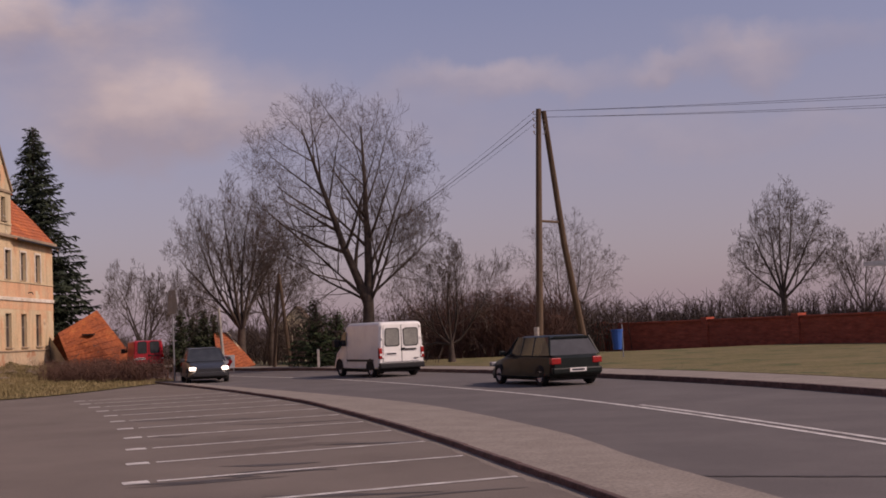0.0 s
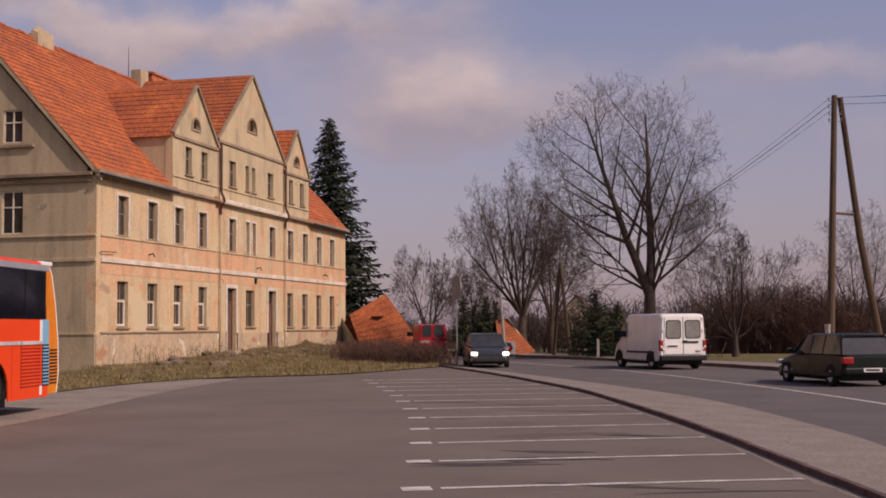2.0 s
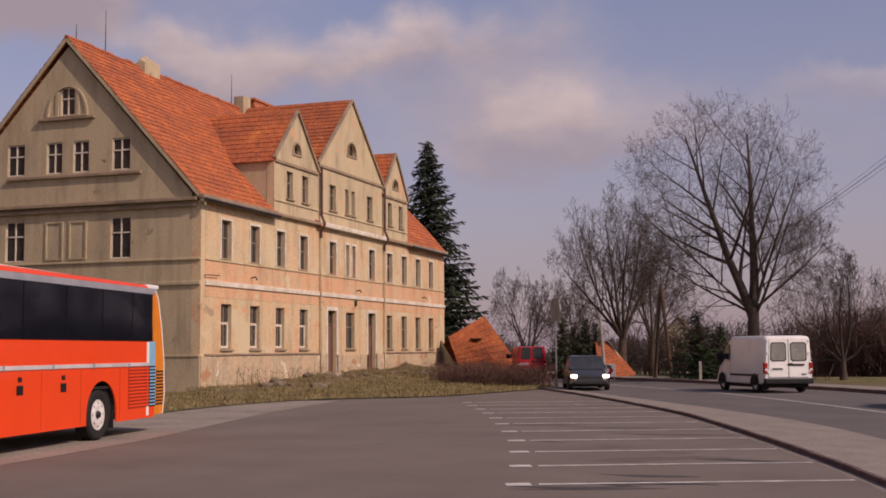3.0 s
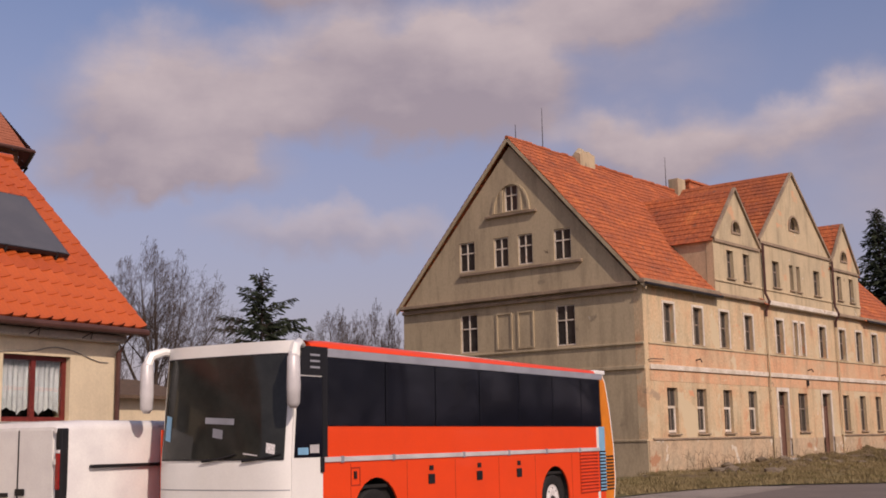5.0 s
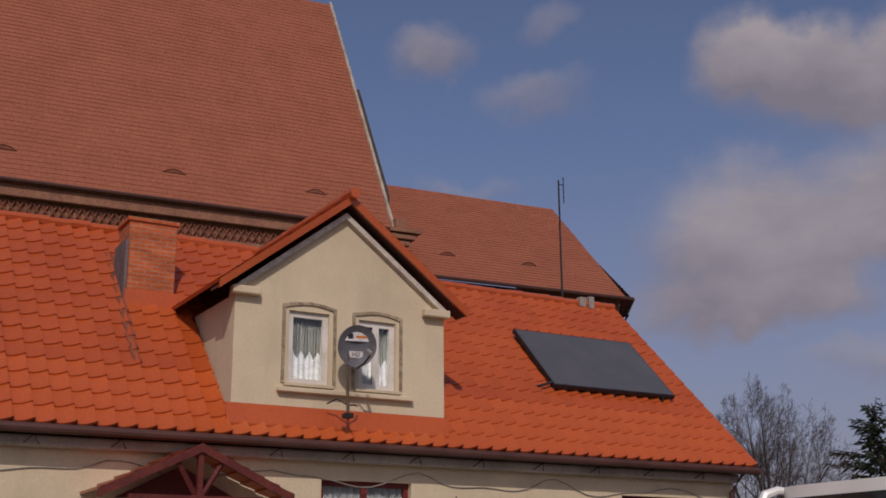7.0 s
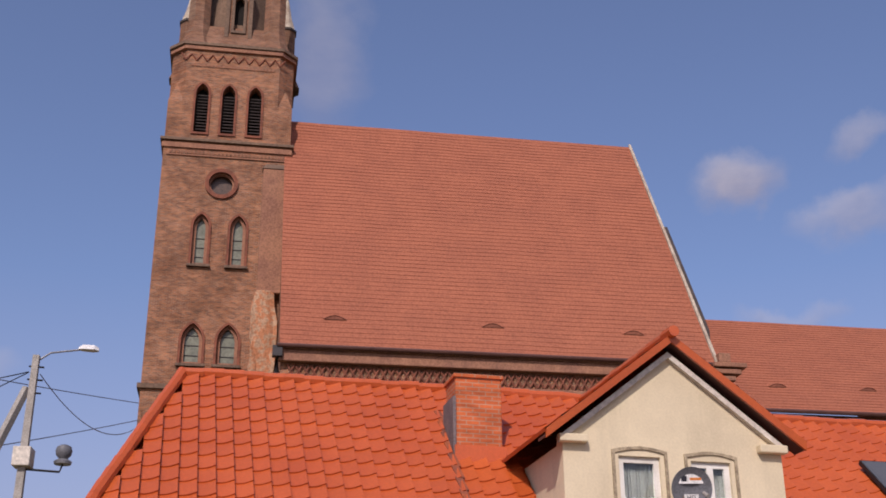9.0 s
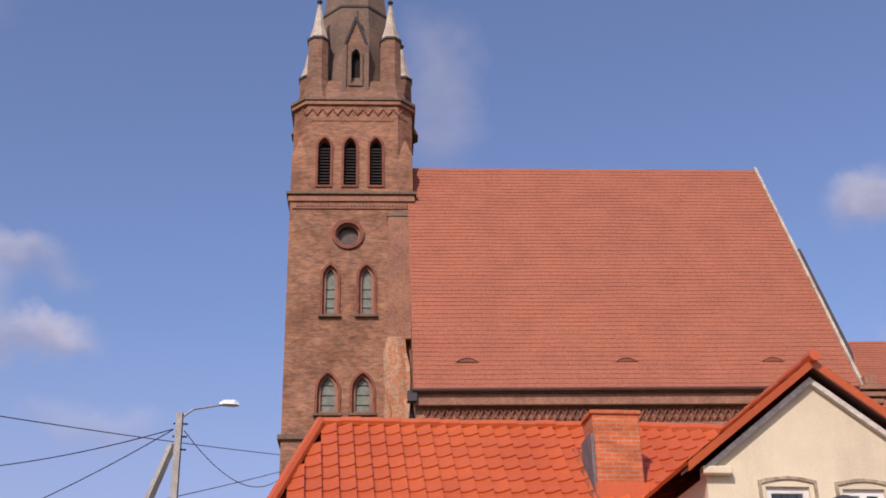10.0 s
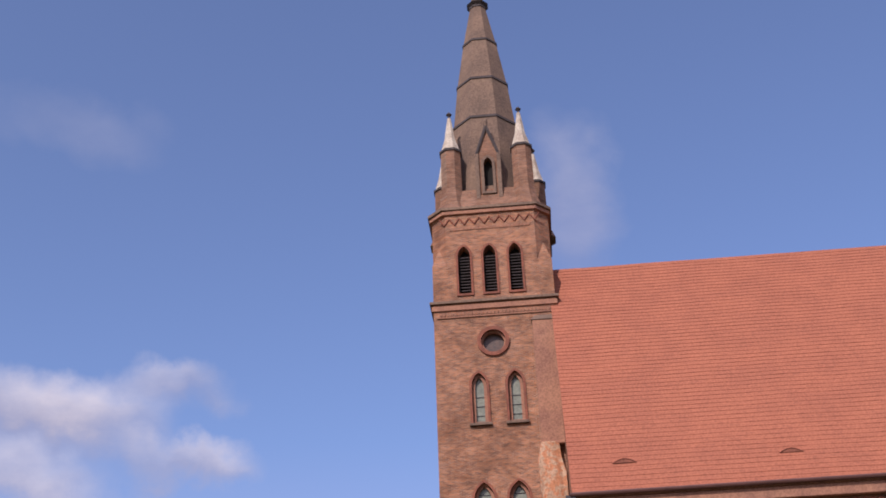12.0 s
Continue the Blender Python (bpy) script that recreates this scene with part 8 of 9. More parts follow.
def panel_van(m, paint, name, label, L=4.75, W=1.98, H=2.15, category="van", rear_glass=True, number_bar=True, glass="vangauze", tall_lamps=False):
    """Local frame: rear at x = 0 looking to -x, front towards +x, z up, y across."""
    v = thing(name, m, label, category)
    z0 = 0.32
    rings = [body_ring(0.03, W - 0.14, z0 + 0.12, H - 0.10, 0.09, 0.10), body_ring(0.10, W - 0.04, z0 + 0.06, H - 0.03, 0.07, 0.14), body_ring(0.45, W, z0, H, 0.07, 0.15),
             body_ring(L * 0.66, W, z0, H, 0.07, 0.15), body_ring(L * 0.72, W, z0, H - 0.08, 0.10, 0.2), body_ring(L * 0.86, W - 0.02, z0, 1.28, 0.12, 0.2), body_ring(L * 0.97, W - 0.10, z0, 1.05, 0.10, 0.2), body_ring(L, W - 0.3, z0 + 0.08, 0.92, 0.1, 0.2)]
    smooth(part("body", lofted(rings), paint, v), 32)
    part("underbody", box(0.2, -W / 2 + 0.12, 0.2, L - 0.3, W / 2 - 0.12, z0 + 0.1), "underbody", v)
    part("rear_bumper", box(-0.07, -W / 2 + 0.03, 0.34, 0.18, W / 2 - 0.03, 0.56, bevel=0.04), "black", v, "dark plastic bumper")
    if tall_lamps:
        for s in (-1, 1):
            y0, y1 = sorted((s * (W / 2 - 0.02), s * (W / 2 + 0.022)))
            part("door_rail", box(0.5, y0, 1.40, 3.3, y1, 1.45, bevel=0.008), "black", v, "black sliding-door rail")
            for x in (1.95, 3.35):
                part("door_seam", box(x, y0 + 0.012 * (s < 0), 0.5, x + 0.012, y1 - 0.012 * (s > 0), 1.85), "busgrey", v)
    # two rear doors
    for s in (-1, 1):
        y0, y1 = sorted((s * 0.012, s * (W / 2 - 0.2)))
        t0, t1 = sorted((s * 0.012, s * (W / 2 - 0.25)))
        door = flat_part("rear_door", [(y0, 0.6), (y1, 0.6), (t1, H - 0.14), (t0, H - 0.14)], 0.035, 0.035, paint, v, "plain rear door")
        if rear_glass:
            g0, g1 = sorted((s * 0.12, s * (W / 2 - 0.30)))
            loop = [(g0 + 0.06, 1.22), (g1 - 0.06, 1.22), (g1, 1.28), (g1 - 0.02 * s, 1.80), (g1 - 0.08, 1.86), (g0 + 0.08, 1.86), (g0, 1.8), (g0, 1.28)]
            part("window_seal", slab(offset_loop(loop, 0.035), [loop], 0.012, lambda a, b, d: Vector((-0.012 + d, a, b))), "black", door)
            flat_part("rear_window", loop, 0.0, 0.008, glass, door)
        for z in (0.8, 1.5, 1.95):
            part("hinge", box(-0.02, s * (W / 2 - 0.17) - 0.03, z - 0.04, 0.05, s * (W / 2 - 0.17) + 0.03, z + 0.04, bevel=0.008), paint, door)
        lamp0, lamp1 = sorted((s * (W / 2 - 0.16), s * (W / 2 - 0.03)))
        if tall_lamps:
            part("lamp_pillar", box(-0.008, lamp0 + 0.015, 0.95, 0.13, lamp1 + 0.006, H - 0.12, bevel=0.02), "black", v, "dark pillar behind the tail lamp")
            la = part("tail_lamp", box(-0.02, lamp0 + 0.03, 1.1, 0.12, lamp1 + 0.012, 1.68, bevel=0.03), "redlamp", v, "tall red tail lamp")
            part("lamp_top", box(-0.016, lamp0 + 0.03, 1.69, 0.12, lamp1 + 0.008, H - 0.14, bevel=0.03), "black", la, "black upper pillar cover")
            part("lens", box(-0.022, lamp0 + 0.04, 1.62, 0.05, lamp1, 1.67, bevel=0.01), "label", la)
            continue
        la = part("tail_lamp", box(-0.012, lamp0, 0.72, 0.14, lamp1, 1.14, bevel=0.02), "redlamp", v, "red tail lamp")
        part("lens", box(-0.02, lamp0 + 0.02, 0.84, -0.01, lamp1 - 0.02, 0.92), "label", la)
    part("door_gap", box(-0.006, -0.012, 0.6, 0.03, 0.012, H - 0.14), "black", v)
    part("door_handle", box(-0.03, -0.16, 1.02, 0.0, 0.03, 1.12, bevel=0.012), "black", v)
    part("plate_lamp", box(-0.05, -0.62, 1.03, 0.0, -0.16 + 0.0, 1.09, bevel=0.01) if number_bar else box(-0.03, 0.2, 1.0, 0.0, 0.6, 1.06), "black", v)
    pl = part("number_plate", box(-0.016, 0.2, 0.84, 0.0, 0.70, 0.96) if number_bar else box(-0.016, -0.26, 0.62, 0.0, 0.26, 0.73), "label", v, "white plate with dark bars")
    part("plate_bars", box(-0.022, 0.25, 0.87, -0.015, 0.65, 0.93) if number_bar else box(-0.022, -0.2, 0.65, -0.015, 0.2, 0.70), "labeldark", pl)
    for z in (0.70, 0.66):
        part("marking_bars", box(-0.01, -0.72 if z > 0.68 else -0.66, z, 0.0, -0.5, z + 0.025), "labeldark", v)
    # side trim, cab windows, mirrors
    for s in (-1, 1):
        y = s * (W / 2)
        part("rub_strip", box(0.5, min(y, y + s * 0.015), 0.62, L * 0.66, max(y, y + s * 0.015), 0.70), "black", v)
        part("cab_window", slab([(L * 0.675, 1.25), (L * 0.83, 1.25), (L * 0.735, H - 0.32), (L * 0.675, H - 0.32)], [], 0.02, lambda a, b, d: Vector((a, y + s * 0.008 - s * d - s * 0.05 * (b - 1.2), b))), "carglass", v)
        for x in (L * 0.655, L * 0.84):
            part("door_seam", box(x, min(y, y + s * 0.004), 0.5, x + 0.012, max(y, y + s * 0.004), 1.25), "black", v)
        part("mirror", box(L * 0.80, min(y, y + s * 0.26), 1.22, L * 0.86, max(y, y + s * 0.26), 1.5, bevel=0.03), "black", v)
        for x in (0.85, L - 0.78):
            wheel(v, (x, s * (W / 2 - 0.02), 0.32), 0.32, 0.2, side=1 if s > 0 else -1)
            bm = bmesh.new()
            ring = [(x + 0.40 * math.cos(math.pi * k / 10), 0.33 + 0.40 * math.sin(math.pi * k / 10)) for k in range(11)]
            part("wheel_arch", slab([(x - 0.40, 0.3)] + ring[::-1] + [(x + 0.40, 0.3)], [], 0.01, lambda a, b, d: Vector((a, y + s * 0.002 - s * d, b)), bm), "underbody", v)
    part("windscreen", lofted([[Vector((L * 0.735, -W / 2 + 0.18, H - 0.14)), Vector((L * 0.735, W / 2 - 0.18, H - 0.14)), Vector((L * 0.72, W / 2 - 0.18, H - 0.14)), Vector((L * 0.72, -W / 2 + 0.18, H - 0.14))], [Vector((L * 0.865, -W / 2 + 0.1, 1.3)), Vector((L * 0.865, W / 2 - 0.1, 1.3)), Vector((L * 0.85, W / 2 - 0.1, 1.3)), Vector((L * 0.85, -W / 2 + 0.1, 1.3))]]), "carglass", v)
    return v


M["litlamp"] = material("lit_headlamp", (0.8, 0.8, 0.75), rough=0.2, bump=0)
M["litlamp"].node_tree.nodes["Principled BSDF"].inputs["Emission Color"].default_value = (1.0, 0.93, 0.8, 1)
M["litlamp"].node_tree.nodes["Principled BSDF"].inputs["Emission Strength"].default_value = 4.0


def passenger_car(m, paint, name, label, L=4.4, W=1.72, H=1.42, estate=True, category="car", lit=False):
    """Local frame: rear at x = 0, front towards +x."""
    v = thing(name, m, label, category)
    z0 = 0.22
    belt = 0.88
    rings = [body_ring(0.0, W - 0.25, z0 + 0.16, belt - 0.1, 0.08, 0.1), body_ring(0.12, W - 0.06, z0 + 0.05, belt, 0.08, 0.12), body_ring(0.8, W, z0, belt + 0.03, 0.08, 0.12), body_ring(L * 0.62, W, z0, belt, 0.08, 0.12),
             body_ring(L * 0.74, W, z0, belt - 0.03, 0.1, 0.14), body_ring(L * 0.94, W - 0.12, z0, belt - 0.18, 0.12, 0.14), body_ring(L, W - 0.4, z0 + 0.08, belt - 0.3, 0.12, 0.12)]
    smooth(part("body", lofted(rings), paint, v), 32)
    xr, xt0, xt1, xf = (0.10, 0.42, L * 0.55, L * 0.72) if estate else (0.35, 0.95, L * 0.55, L * 0.72)
    gl = [[Vector((x, y, z)) for x, y, z in ((xa, -w / 2, belt - 0.01), (xa, w / 2, belt - 0.01), (xb, tw / 2, H - 0.03), (xb, -tw / 2, H - 0.03))] for xa, xb, w, tw in ((xr, xt0, W - 0.18, W - 0.48), (xt0 + 0.2, xt0 + 0.25, W - 0.14, W - 0.44), (xt1 + 0.3, xt1, W - 0.14, W - 0.44), (xf, xt1 + 0.05, W - 0.22, W - 0.5))]
    part("glasshouse", lofted(gl), "carglass", v, "dark tinted windows")
    smooth(part("roof", lofted([[Vector((x, -w / 2, z - 0.05)), Vector((x, w / 2, z - 0.05)), Vector((x, w / 2 - 0.1, z)), Vector((x, -w / 2 + 0.1, z))] for x, w, z in ((xt0 - 0.08, W - 0.5, H - 0.02), (xt0 + 0.3, W - 0.42, H + 0.01), (xt1 - 0.3, W - 0.42, H + 0.01), (xt1 + 0.08, W - 0.5, H - 0.03))]), paint, v))
    for s in (-1, 1):
        for xa, xb in ((xr + 0.02, xt0), (L * 0.28, L * 0.29), (L * 0.46, L * 0.455), (xf - 0.02, xt1 + 0.03)):
            part("pillar", tube([(xa, s * (W / 2 - 0.085), belt - 0.02), (xb, s * (W / 2 - 0.235), H - 0.03)], 0.035, 5), paint, v)
        lamp0, lamp1 = sorted((s * (W / 2 - 0.36), s * (W / 2 - 0.06)))
        part("tail_lamp", box(-0.02, lamp0, 0.62, 0.14, lamp1, 0.80, bevel=0.02), "redlamp", v)
        part("headlamp", box(L - 0.20, lamp0 + 0.02, 0.52, L - 0.01, lamp1 - 0.02, 0.66, bevel=0.03), "litlamp" if lit else "lampglass", v)
        part("mirror", box(L * 0.66, min(s * W / 2, s * (W / 2 + 0.18)), belt, L * 0.69, max(s * W / 2, s * (W / 2 + 0.18)), belt + 0.13, bevel=0.02), paint, v)
        part("door_seam", box(L * 0.455, min(s * W / 2, s * (W / 2 + 0.003)), 0.35, L * 0.46, max(s * W / 2, s * (W / 2 + 0.003)), belt - 0.06), "black", v)
        for x in (0.72, L - 0.85):
            wheel(v, (x, s * (W / 2 - 0.01), 0.30), 0.30, 0.18, side=1 if s > 0 else -1)
    part("rear_bumper", box(-0.07, -W / 2 + 0.08, 0.34, 0.1, W / 2 - 0.08, 0.52, bevel=0.04), paint, v)
    part("front_bumper", box(L - 0.12, -W / 2 + 0.2, 0.26, L + 0.05, W / 2 - 0.2, 0.46, bevel=0.05), paint, v)
    pl = part("number_plate", box(-0.085, -0.26, 0.40, -0.07, 0.26, 0.51), "label", v, "white plate with dark bars")
    part("plate_bars", box(-0.09, -0.2, 0.43, -0.084, 0.2, 0.48), "labeldark", pl)
    part("underbody", box(0.2, -W / 2 + 0.1, 0.16, L - 0.25, W / 2 - 0.1, z0 + 0.08), "underbody", v)
    return v


def on_road(at, heading):
    """at: middle of the rear; heading: degrees to the left of +y."""
    return Matrix.Translation(at) @ Matrix.Rotation(radians(90 + heading), 4, "Z")


panel_van(on_road(Vector((-2.1, 46.6, 0.012)), 28), "vanwhite", "delivery_van", "white panel van with two rear windows on the road")
panel_van(on_road(polar(14.4, 72, -0.05), 22), "carred", "delivery_van", "small bright red van driving away round the bend", L=4.3, W=1.8, H=1.95, glass="carglass")
panel_van(Matrix.Rotation(radians(90 + 9), 4, "Z") @ Matrix.Translation((12.1, 14.45, 0)), "vanwhite", "delivery_van", "white van parked between coach and cream house", L=4.8, W=1.9, H=2.1, number_bar=False, rear_glass=False, tall_lamps=True)
passenger_car(on_road(polar(12.1, 53.8, 0.012), 197), "cargrey", "car", "dark grey saloon car coming up the road with lit headlamps", estate=False, lit=True)
passenger_car(on_road(Vector((3.4, 33.9, 0.012)), 22), "carblack", "car", "very dark green estate car on the road", estate=True)


# ---- trees and growth ----
def branch_mesh(segs, sides):
    """One mesh of tapered tubes from segments ((points), (radii))."""
    verts, faces = [], []
    for pts, radii in segs:
        base = len(verts)
        for i, p in enumerate(pts):
            d = (pts[min(i + 1, len(pts) - 1)] - pts[max(i - 1, 0)]).normalized()
            side = d.orthogonal().normalized()
            up = side.cross(d)
            for k in range(sides):
                t = 2 * math.pi * k / sides
                verts.append(p + radii[i] * (math.cos(t) * side + math.sin(t) * up))
        for i in range(len(pts) - 1):
            for k in range(sides):
                a, b = base + i * sides + k, base + i * sides + (k + 1) % sides
                faces.append((a, b, b + sides, a + sides))
    return verts, faces


def mesh_part(name, verts, faces, mat, parent, label=""):
    me = bpy.data.meshes.new(name)
    me.from_pydata([tuple(v) for v in verts], [], faces)
    me.materials.append(M[mat])
    me.polygons.foreach_set("use_smooth", [True] * len(me.polygons))
    ob = new(name, me)
    ob.parent = parent
    if label:
        ob["label"] = label
    return ob


def grow(rnd, start, d, length, radius, level, out, levels, up, wobble, kids, spread, ratio, thin):
    """One limb and, along it, its finer branches down to the last level."""
    n = 6 if level < 2 else 4 if level < 3 else 2
    pts, radii = [start], [radius]
    p, dd = start.copy(), d.normalized()
    for i in range(n):
        w = wobble * (1.0 if level < 3 else 0.8)
        dd = (dd + Vector((rnd.uniform(-1, 1), rnd.uniform(-1, 1), rnd.uniform(-1, 1))) * w + Vector((0, 0, up))).normalized()
        p = p + dd * (length / n)
        pts.append(p.copy())
        radii.append(radius * (1 - 0.86 * (i + 1) / n) if level < levels else radius * (1 - 0.5 * (i + 1) / n))
    out[level].append((pts, radii))
    if level >= levels:
        return
    count = kids[min(level - 1, len(kids) - 1)]
    for k in range(count):
        f = 0.16 + 0.84 * (k + rnd.uniform(0.1, 0.9)) / count
        f = min(f, 0.99)
        i = min(int(f * n), n - 1)
        q = pts[i].lerp(pts[i + 1], f * n - i)
        ax = (pts[i + 1] - pts[i]).normalized()
        side = ax.orthogonal().normalized()
        side = Matrix.Rotation(2.4 * k + rnd.uniform(-0.7, 0.7), 3, ax) @ side
        a = radians(rnd.uniform(*spread) * (1.0 if level < 3 else 1.15))
        nd = ax * math.cos(a) + side * math.sin(a)
        r = (radii[i] + (radii[i + 1] - radii[i]) * (f * n - i)) * rnd.uniform(0.42, 0.62) * thin
        grow(rnd, q, nd, length * ratio * rnd.uniform(0.65, 1.2) * (1.3 - 0.75 * f), max(r, 0.005), level + 1, out, levels, up, wobble, kids, spread, ratio, thin)


def bare_tree(at, height, label, seed, limbs, trunk_r=0.3, fork=0.3, levels=5, kids=(8, 7, 5, 4), mat="twig", twig_r=0.007, name="tree", up=0.03, spread=(29, 60), wobble=0.12, lean=0.0, width=(3.0, 3.0), ratio=0.55, thin=0.95):
    """limbs: (angle to the side in degrees seen from the camera, share of the height it reaches, thickness) for each main limb."""
    rnd = random.Random(seed)
    t = thing(name, Matrix.Translation(at), label, "tree")
    away = Vector((at.x, at.y, 0)).normalized()
    right = Vector((away.y, -away.x, 0))
    out = {k: [] for k in range(levels + 1)}
    top = Vector((0, 0, height * fork)) + right * lean * height * fork
    trunk = [Vector((0, 0, -0.3)), Vector((0, 0, 0.3)), top * 0.5 + right * rnd.uniform(-0.1, 0.1), top]
    for limb in limbs:
        side, reach = limb[:2]
        thick = limb[2] if len(limb) > 2 else 0.42
        a = radians(side)
        d = right * math.sin(a) + Vector((0, 0, 1)) * math.cos(a) + away * rnd.uniform(-0.45, 0.45)
        ln = height * (reach - fork) / max(0.5, math.cos(a))
        grow(rnd, top - Vector((0, 0, rnd.uniform(0, 0.15) * height * fork)), d, ln, trunk_r * thick, 1, out, levels, up, wobble, kids, spread, ratio, thin)
    # fit the crown to its height and to its reach on both sides
    every = [p for k in out for pts, r in out[k] for p in pts]
    zs, xs = sorted(p.z for p in every), sorted(p.dot(right) for p in every)
    kz = (height - top.z) / (zs[-max(1, len(zs) // 300)] - top.z)
    kl, kr = width[0] / max(0.1, -xs[len(xs) // 45]), width[1] / max(0.1, xs[-1 - len(xs) // 45])
    for k in out:
        for pts, r in out[k]:
            for p in pts:
                s = p.dot(right)
                p.x, p.y = p.x * 0.5 * (kl + kr), p.y * 0.5 * (kl + kr)
                new_s = s * (kl if s < 0 else kr)
                q = p - right * p.dot(right) + right * new_s
                p.x, p.y = q.x, q.y
                p.z = top.z + (p.z - top.z) * kz if p.z > top.z else p.z
    tv, tf = branch_mesh([(trunk, [trunk_r * 1.35, trunk_r * 1.05, trunk_r * 0.88, trunk_r * 0.72])], 10)
    lv, lf = branch_mesh(out[1] + out[2], 5)
    tf += [tuple(i + len(tv) for i in f) for f in lf]
    mesh_part("trunk", tv + lv, tf, "bark", t, "dark trunk and main limbs")
    tw = []
    for k in range(3, levels + 1):
        tw += [(p, [max(q, twig_r * 0.85) for q in r]) for p, r in out[k]]
    wv, wf = branch_mesh(tw, 3)
    tagged(mesh_part("crown", wv, wf, mat, t), kind="stuff")
    return t


bare_tree(polar(4.06, 61, 0.1), 14.3, "big bare broadleaf tree with a forked trunk", 3,
          [(3, 1.0, 0.76), (-29, 0.94, 0.74), (-50, 0.7, 0.3), (16, 0.84, 0.3), (34, 0.66, 0.26), (60, 0.48, 0.24), (-70, 0.5, 0.22)],
          trunk_r=0.36, fork=0.25, kids=(12, 8, 5, 4), twig_r=0.0062, width=(6.0, 3.9), wobble=0.09, up=0.03)
bare_tree(polar(10.1, 73, 0.0), 11.6, "bare tree with many upright branches", 8, [(-30, 0.85), (-12, 0.98), (4, 1.0), (16, 0.9), (34, 0.75), (-52, 0.7), (-40, 0.8)], trunk_r=0.3, fork=0.2, kids=(9, 7, 5, 3), width=(4.0, 2.6), twig_r=0.008)
bare_tree(polar(8.7, 78, 0.0), 10.2, "bare tree with many upright branches", 18, [(-20, 0.9), (0, 1.0), (18, 0.9), (38, 0.7), (-40, 0.7)], trunk_r=0.24, fork=0.2, kids=(9, 7, 5, 3), width=(2.4, 2.6), twig_r=0.009)
bare_tree(polar(0.2, 60, 0.1), 6.1, "low spreading bare tree with crooked branches", 12, [(-60, 0.75), (-30, 0.95), (5, 1.0), (35, 0.9), (62, 0.7), (-75, 0.6)], trunk_r=0.17, fork=0.16, kids=(9, 7, 5, 3), wobble=0.24, width=(3.0, 2.8), twig_r=0.0075)
bare_tree(polar(-5.3, 68, 0.1), 8.2, "slender bare tree with reddish twigs", 21, [(-30, 0.85), (-12, 1.0), (8, 1.0), (24, 0.9), (44, 0.7)], trunk_r=0.12, fork=0.12, kids=(8, 6, 5, 3), width=(2.8, 2.9), twig_r=0.006)
bare_tree(polar(-15.4, 100, 0.0), 12.6, "bare oval-crowned tree behind the brick wall", 5, [(-40, 0.8), (-20, 0.95), (0, 1.0), (18, 0.95), (40, 0.8), (-60, 0.6), (60, 0.6)], trunk_r=0.3, fork=0.28, kids=(9, 7, 5, 3), twig_r=0.011, width=(3.8, 4.2))
bare_tree(polar(-18.9, 96, 0.0), 8.2, "bare tree behind the brick wall", 6, [(-40, 0.8), (-15, 1.0), (10, 1.0), (35, 0.85)], trunk_r=0.2, fork=0.2, kids=(8, 6, 5, 3), twig_r=0.011, width=(2.8, 3.2))
bare_tree(polar(-13.3, 108, 0.0), 5.2, "low bare tree behind the brick wall", 7, [(-50, 0.8), (-20, 1.0), (10, 1.0), (45, 0.85)], trunk_r=0.16, fork=0.15, kids=(8, 6, 5), levels=4, twig_r=0.012, width=(2.8, 2.8))
bare_tree(polar(14.6, 92, -0.5), 8.4, "crooked bare tree beside the low shed", 9, [(-50, 0.8), (-25, 1.0), (5, 0.95), (30, 0.85), (60, 0.6)], trunk_r=0.22, fork=0.22, kids=(8, 7, 5, 3), wobble=0.24, twig_r=0.010, width=(2.6, 2.4))
bare_tree(polar(12.4, 84, -0.3), 7.0, "thin bare tree near the bend", 10, [(-35, 0.8), (-10, 1.0), (15, 0.95), (40, 0.8)], trunk_r=0.16, fork=0.2, kids=(8, 6, 5, 3), twig_r=0.009, width=(1.8, 2.0))
bare_tree(polar(53.1, 52, 0.0), 10.2, "bare tree behind the cream house", 14, [(-45, 0.8), (-22, 0.98), (0, 1.0), (20, 0.95), (45, 0.8), (-65, 0.6), (62, 0.6), (10, 0.8)], trunk_r=0.24, fork=0.3, kids=(10, 7, 6, 4), twig_r=0.0055, width=(2.9, 3.0))
bare_tree(polar(44.8, 82, 0.0), 10.6, "bare tree behind the coach", 15, [(-40, 0.85), (-10, 1.0), (15, 1.0), (40, 0.85), (-60, 0.7), (60, 0.7)], trunk_r=0.22, fork=0.25, kids=(9, 7, 6, 4), twig_r=0.008, width=(2.8, 2.8))
bare_tree(polar(42.7, 86, 0.0), 11.4, "bare tree behind the old building", 16, [(-40, 0.85), (-10, 1.0), (15, 1.0), (40, 0.85), (-60, 0.7), (60, 0.7)], trunk_r=0.22, fork=0.25, kids=(9, 7, 6, 4), twig_r=0.008, width=(3.2, 3.2))


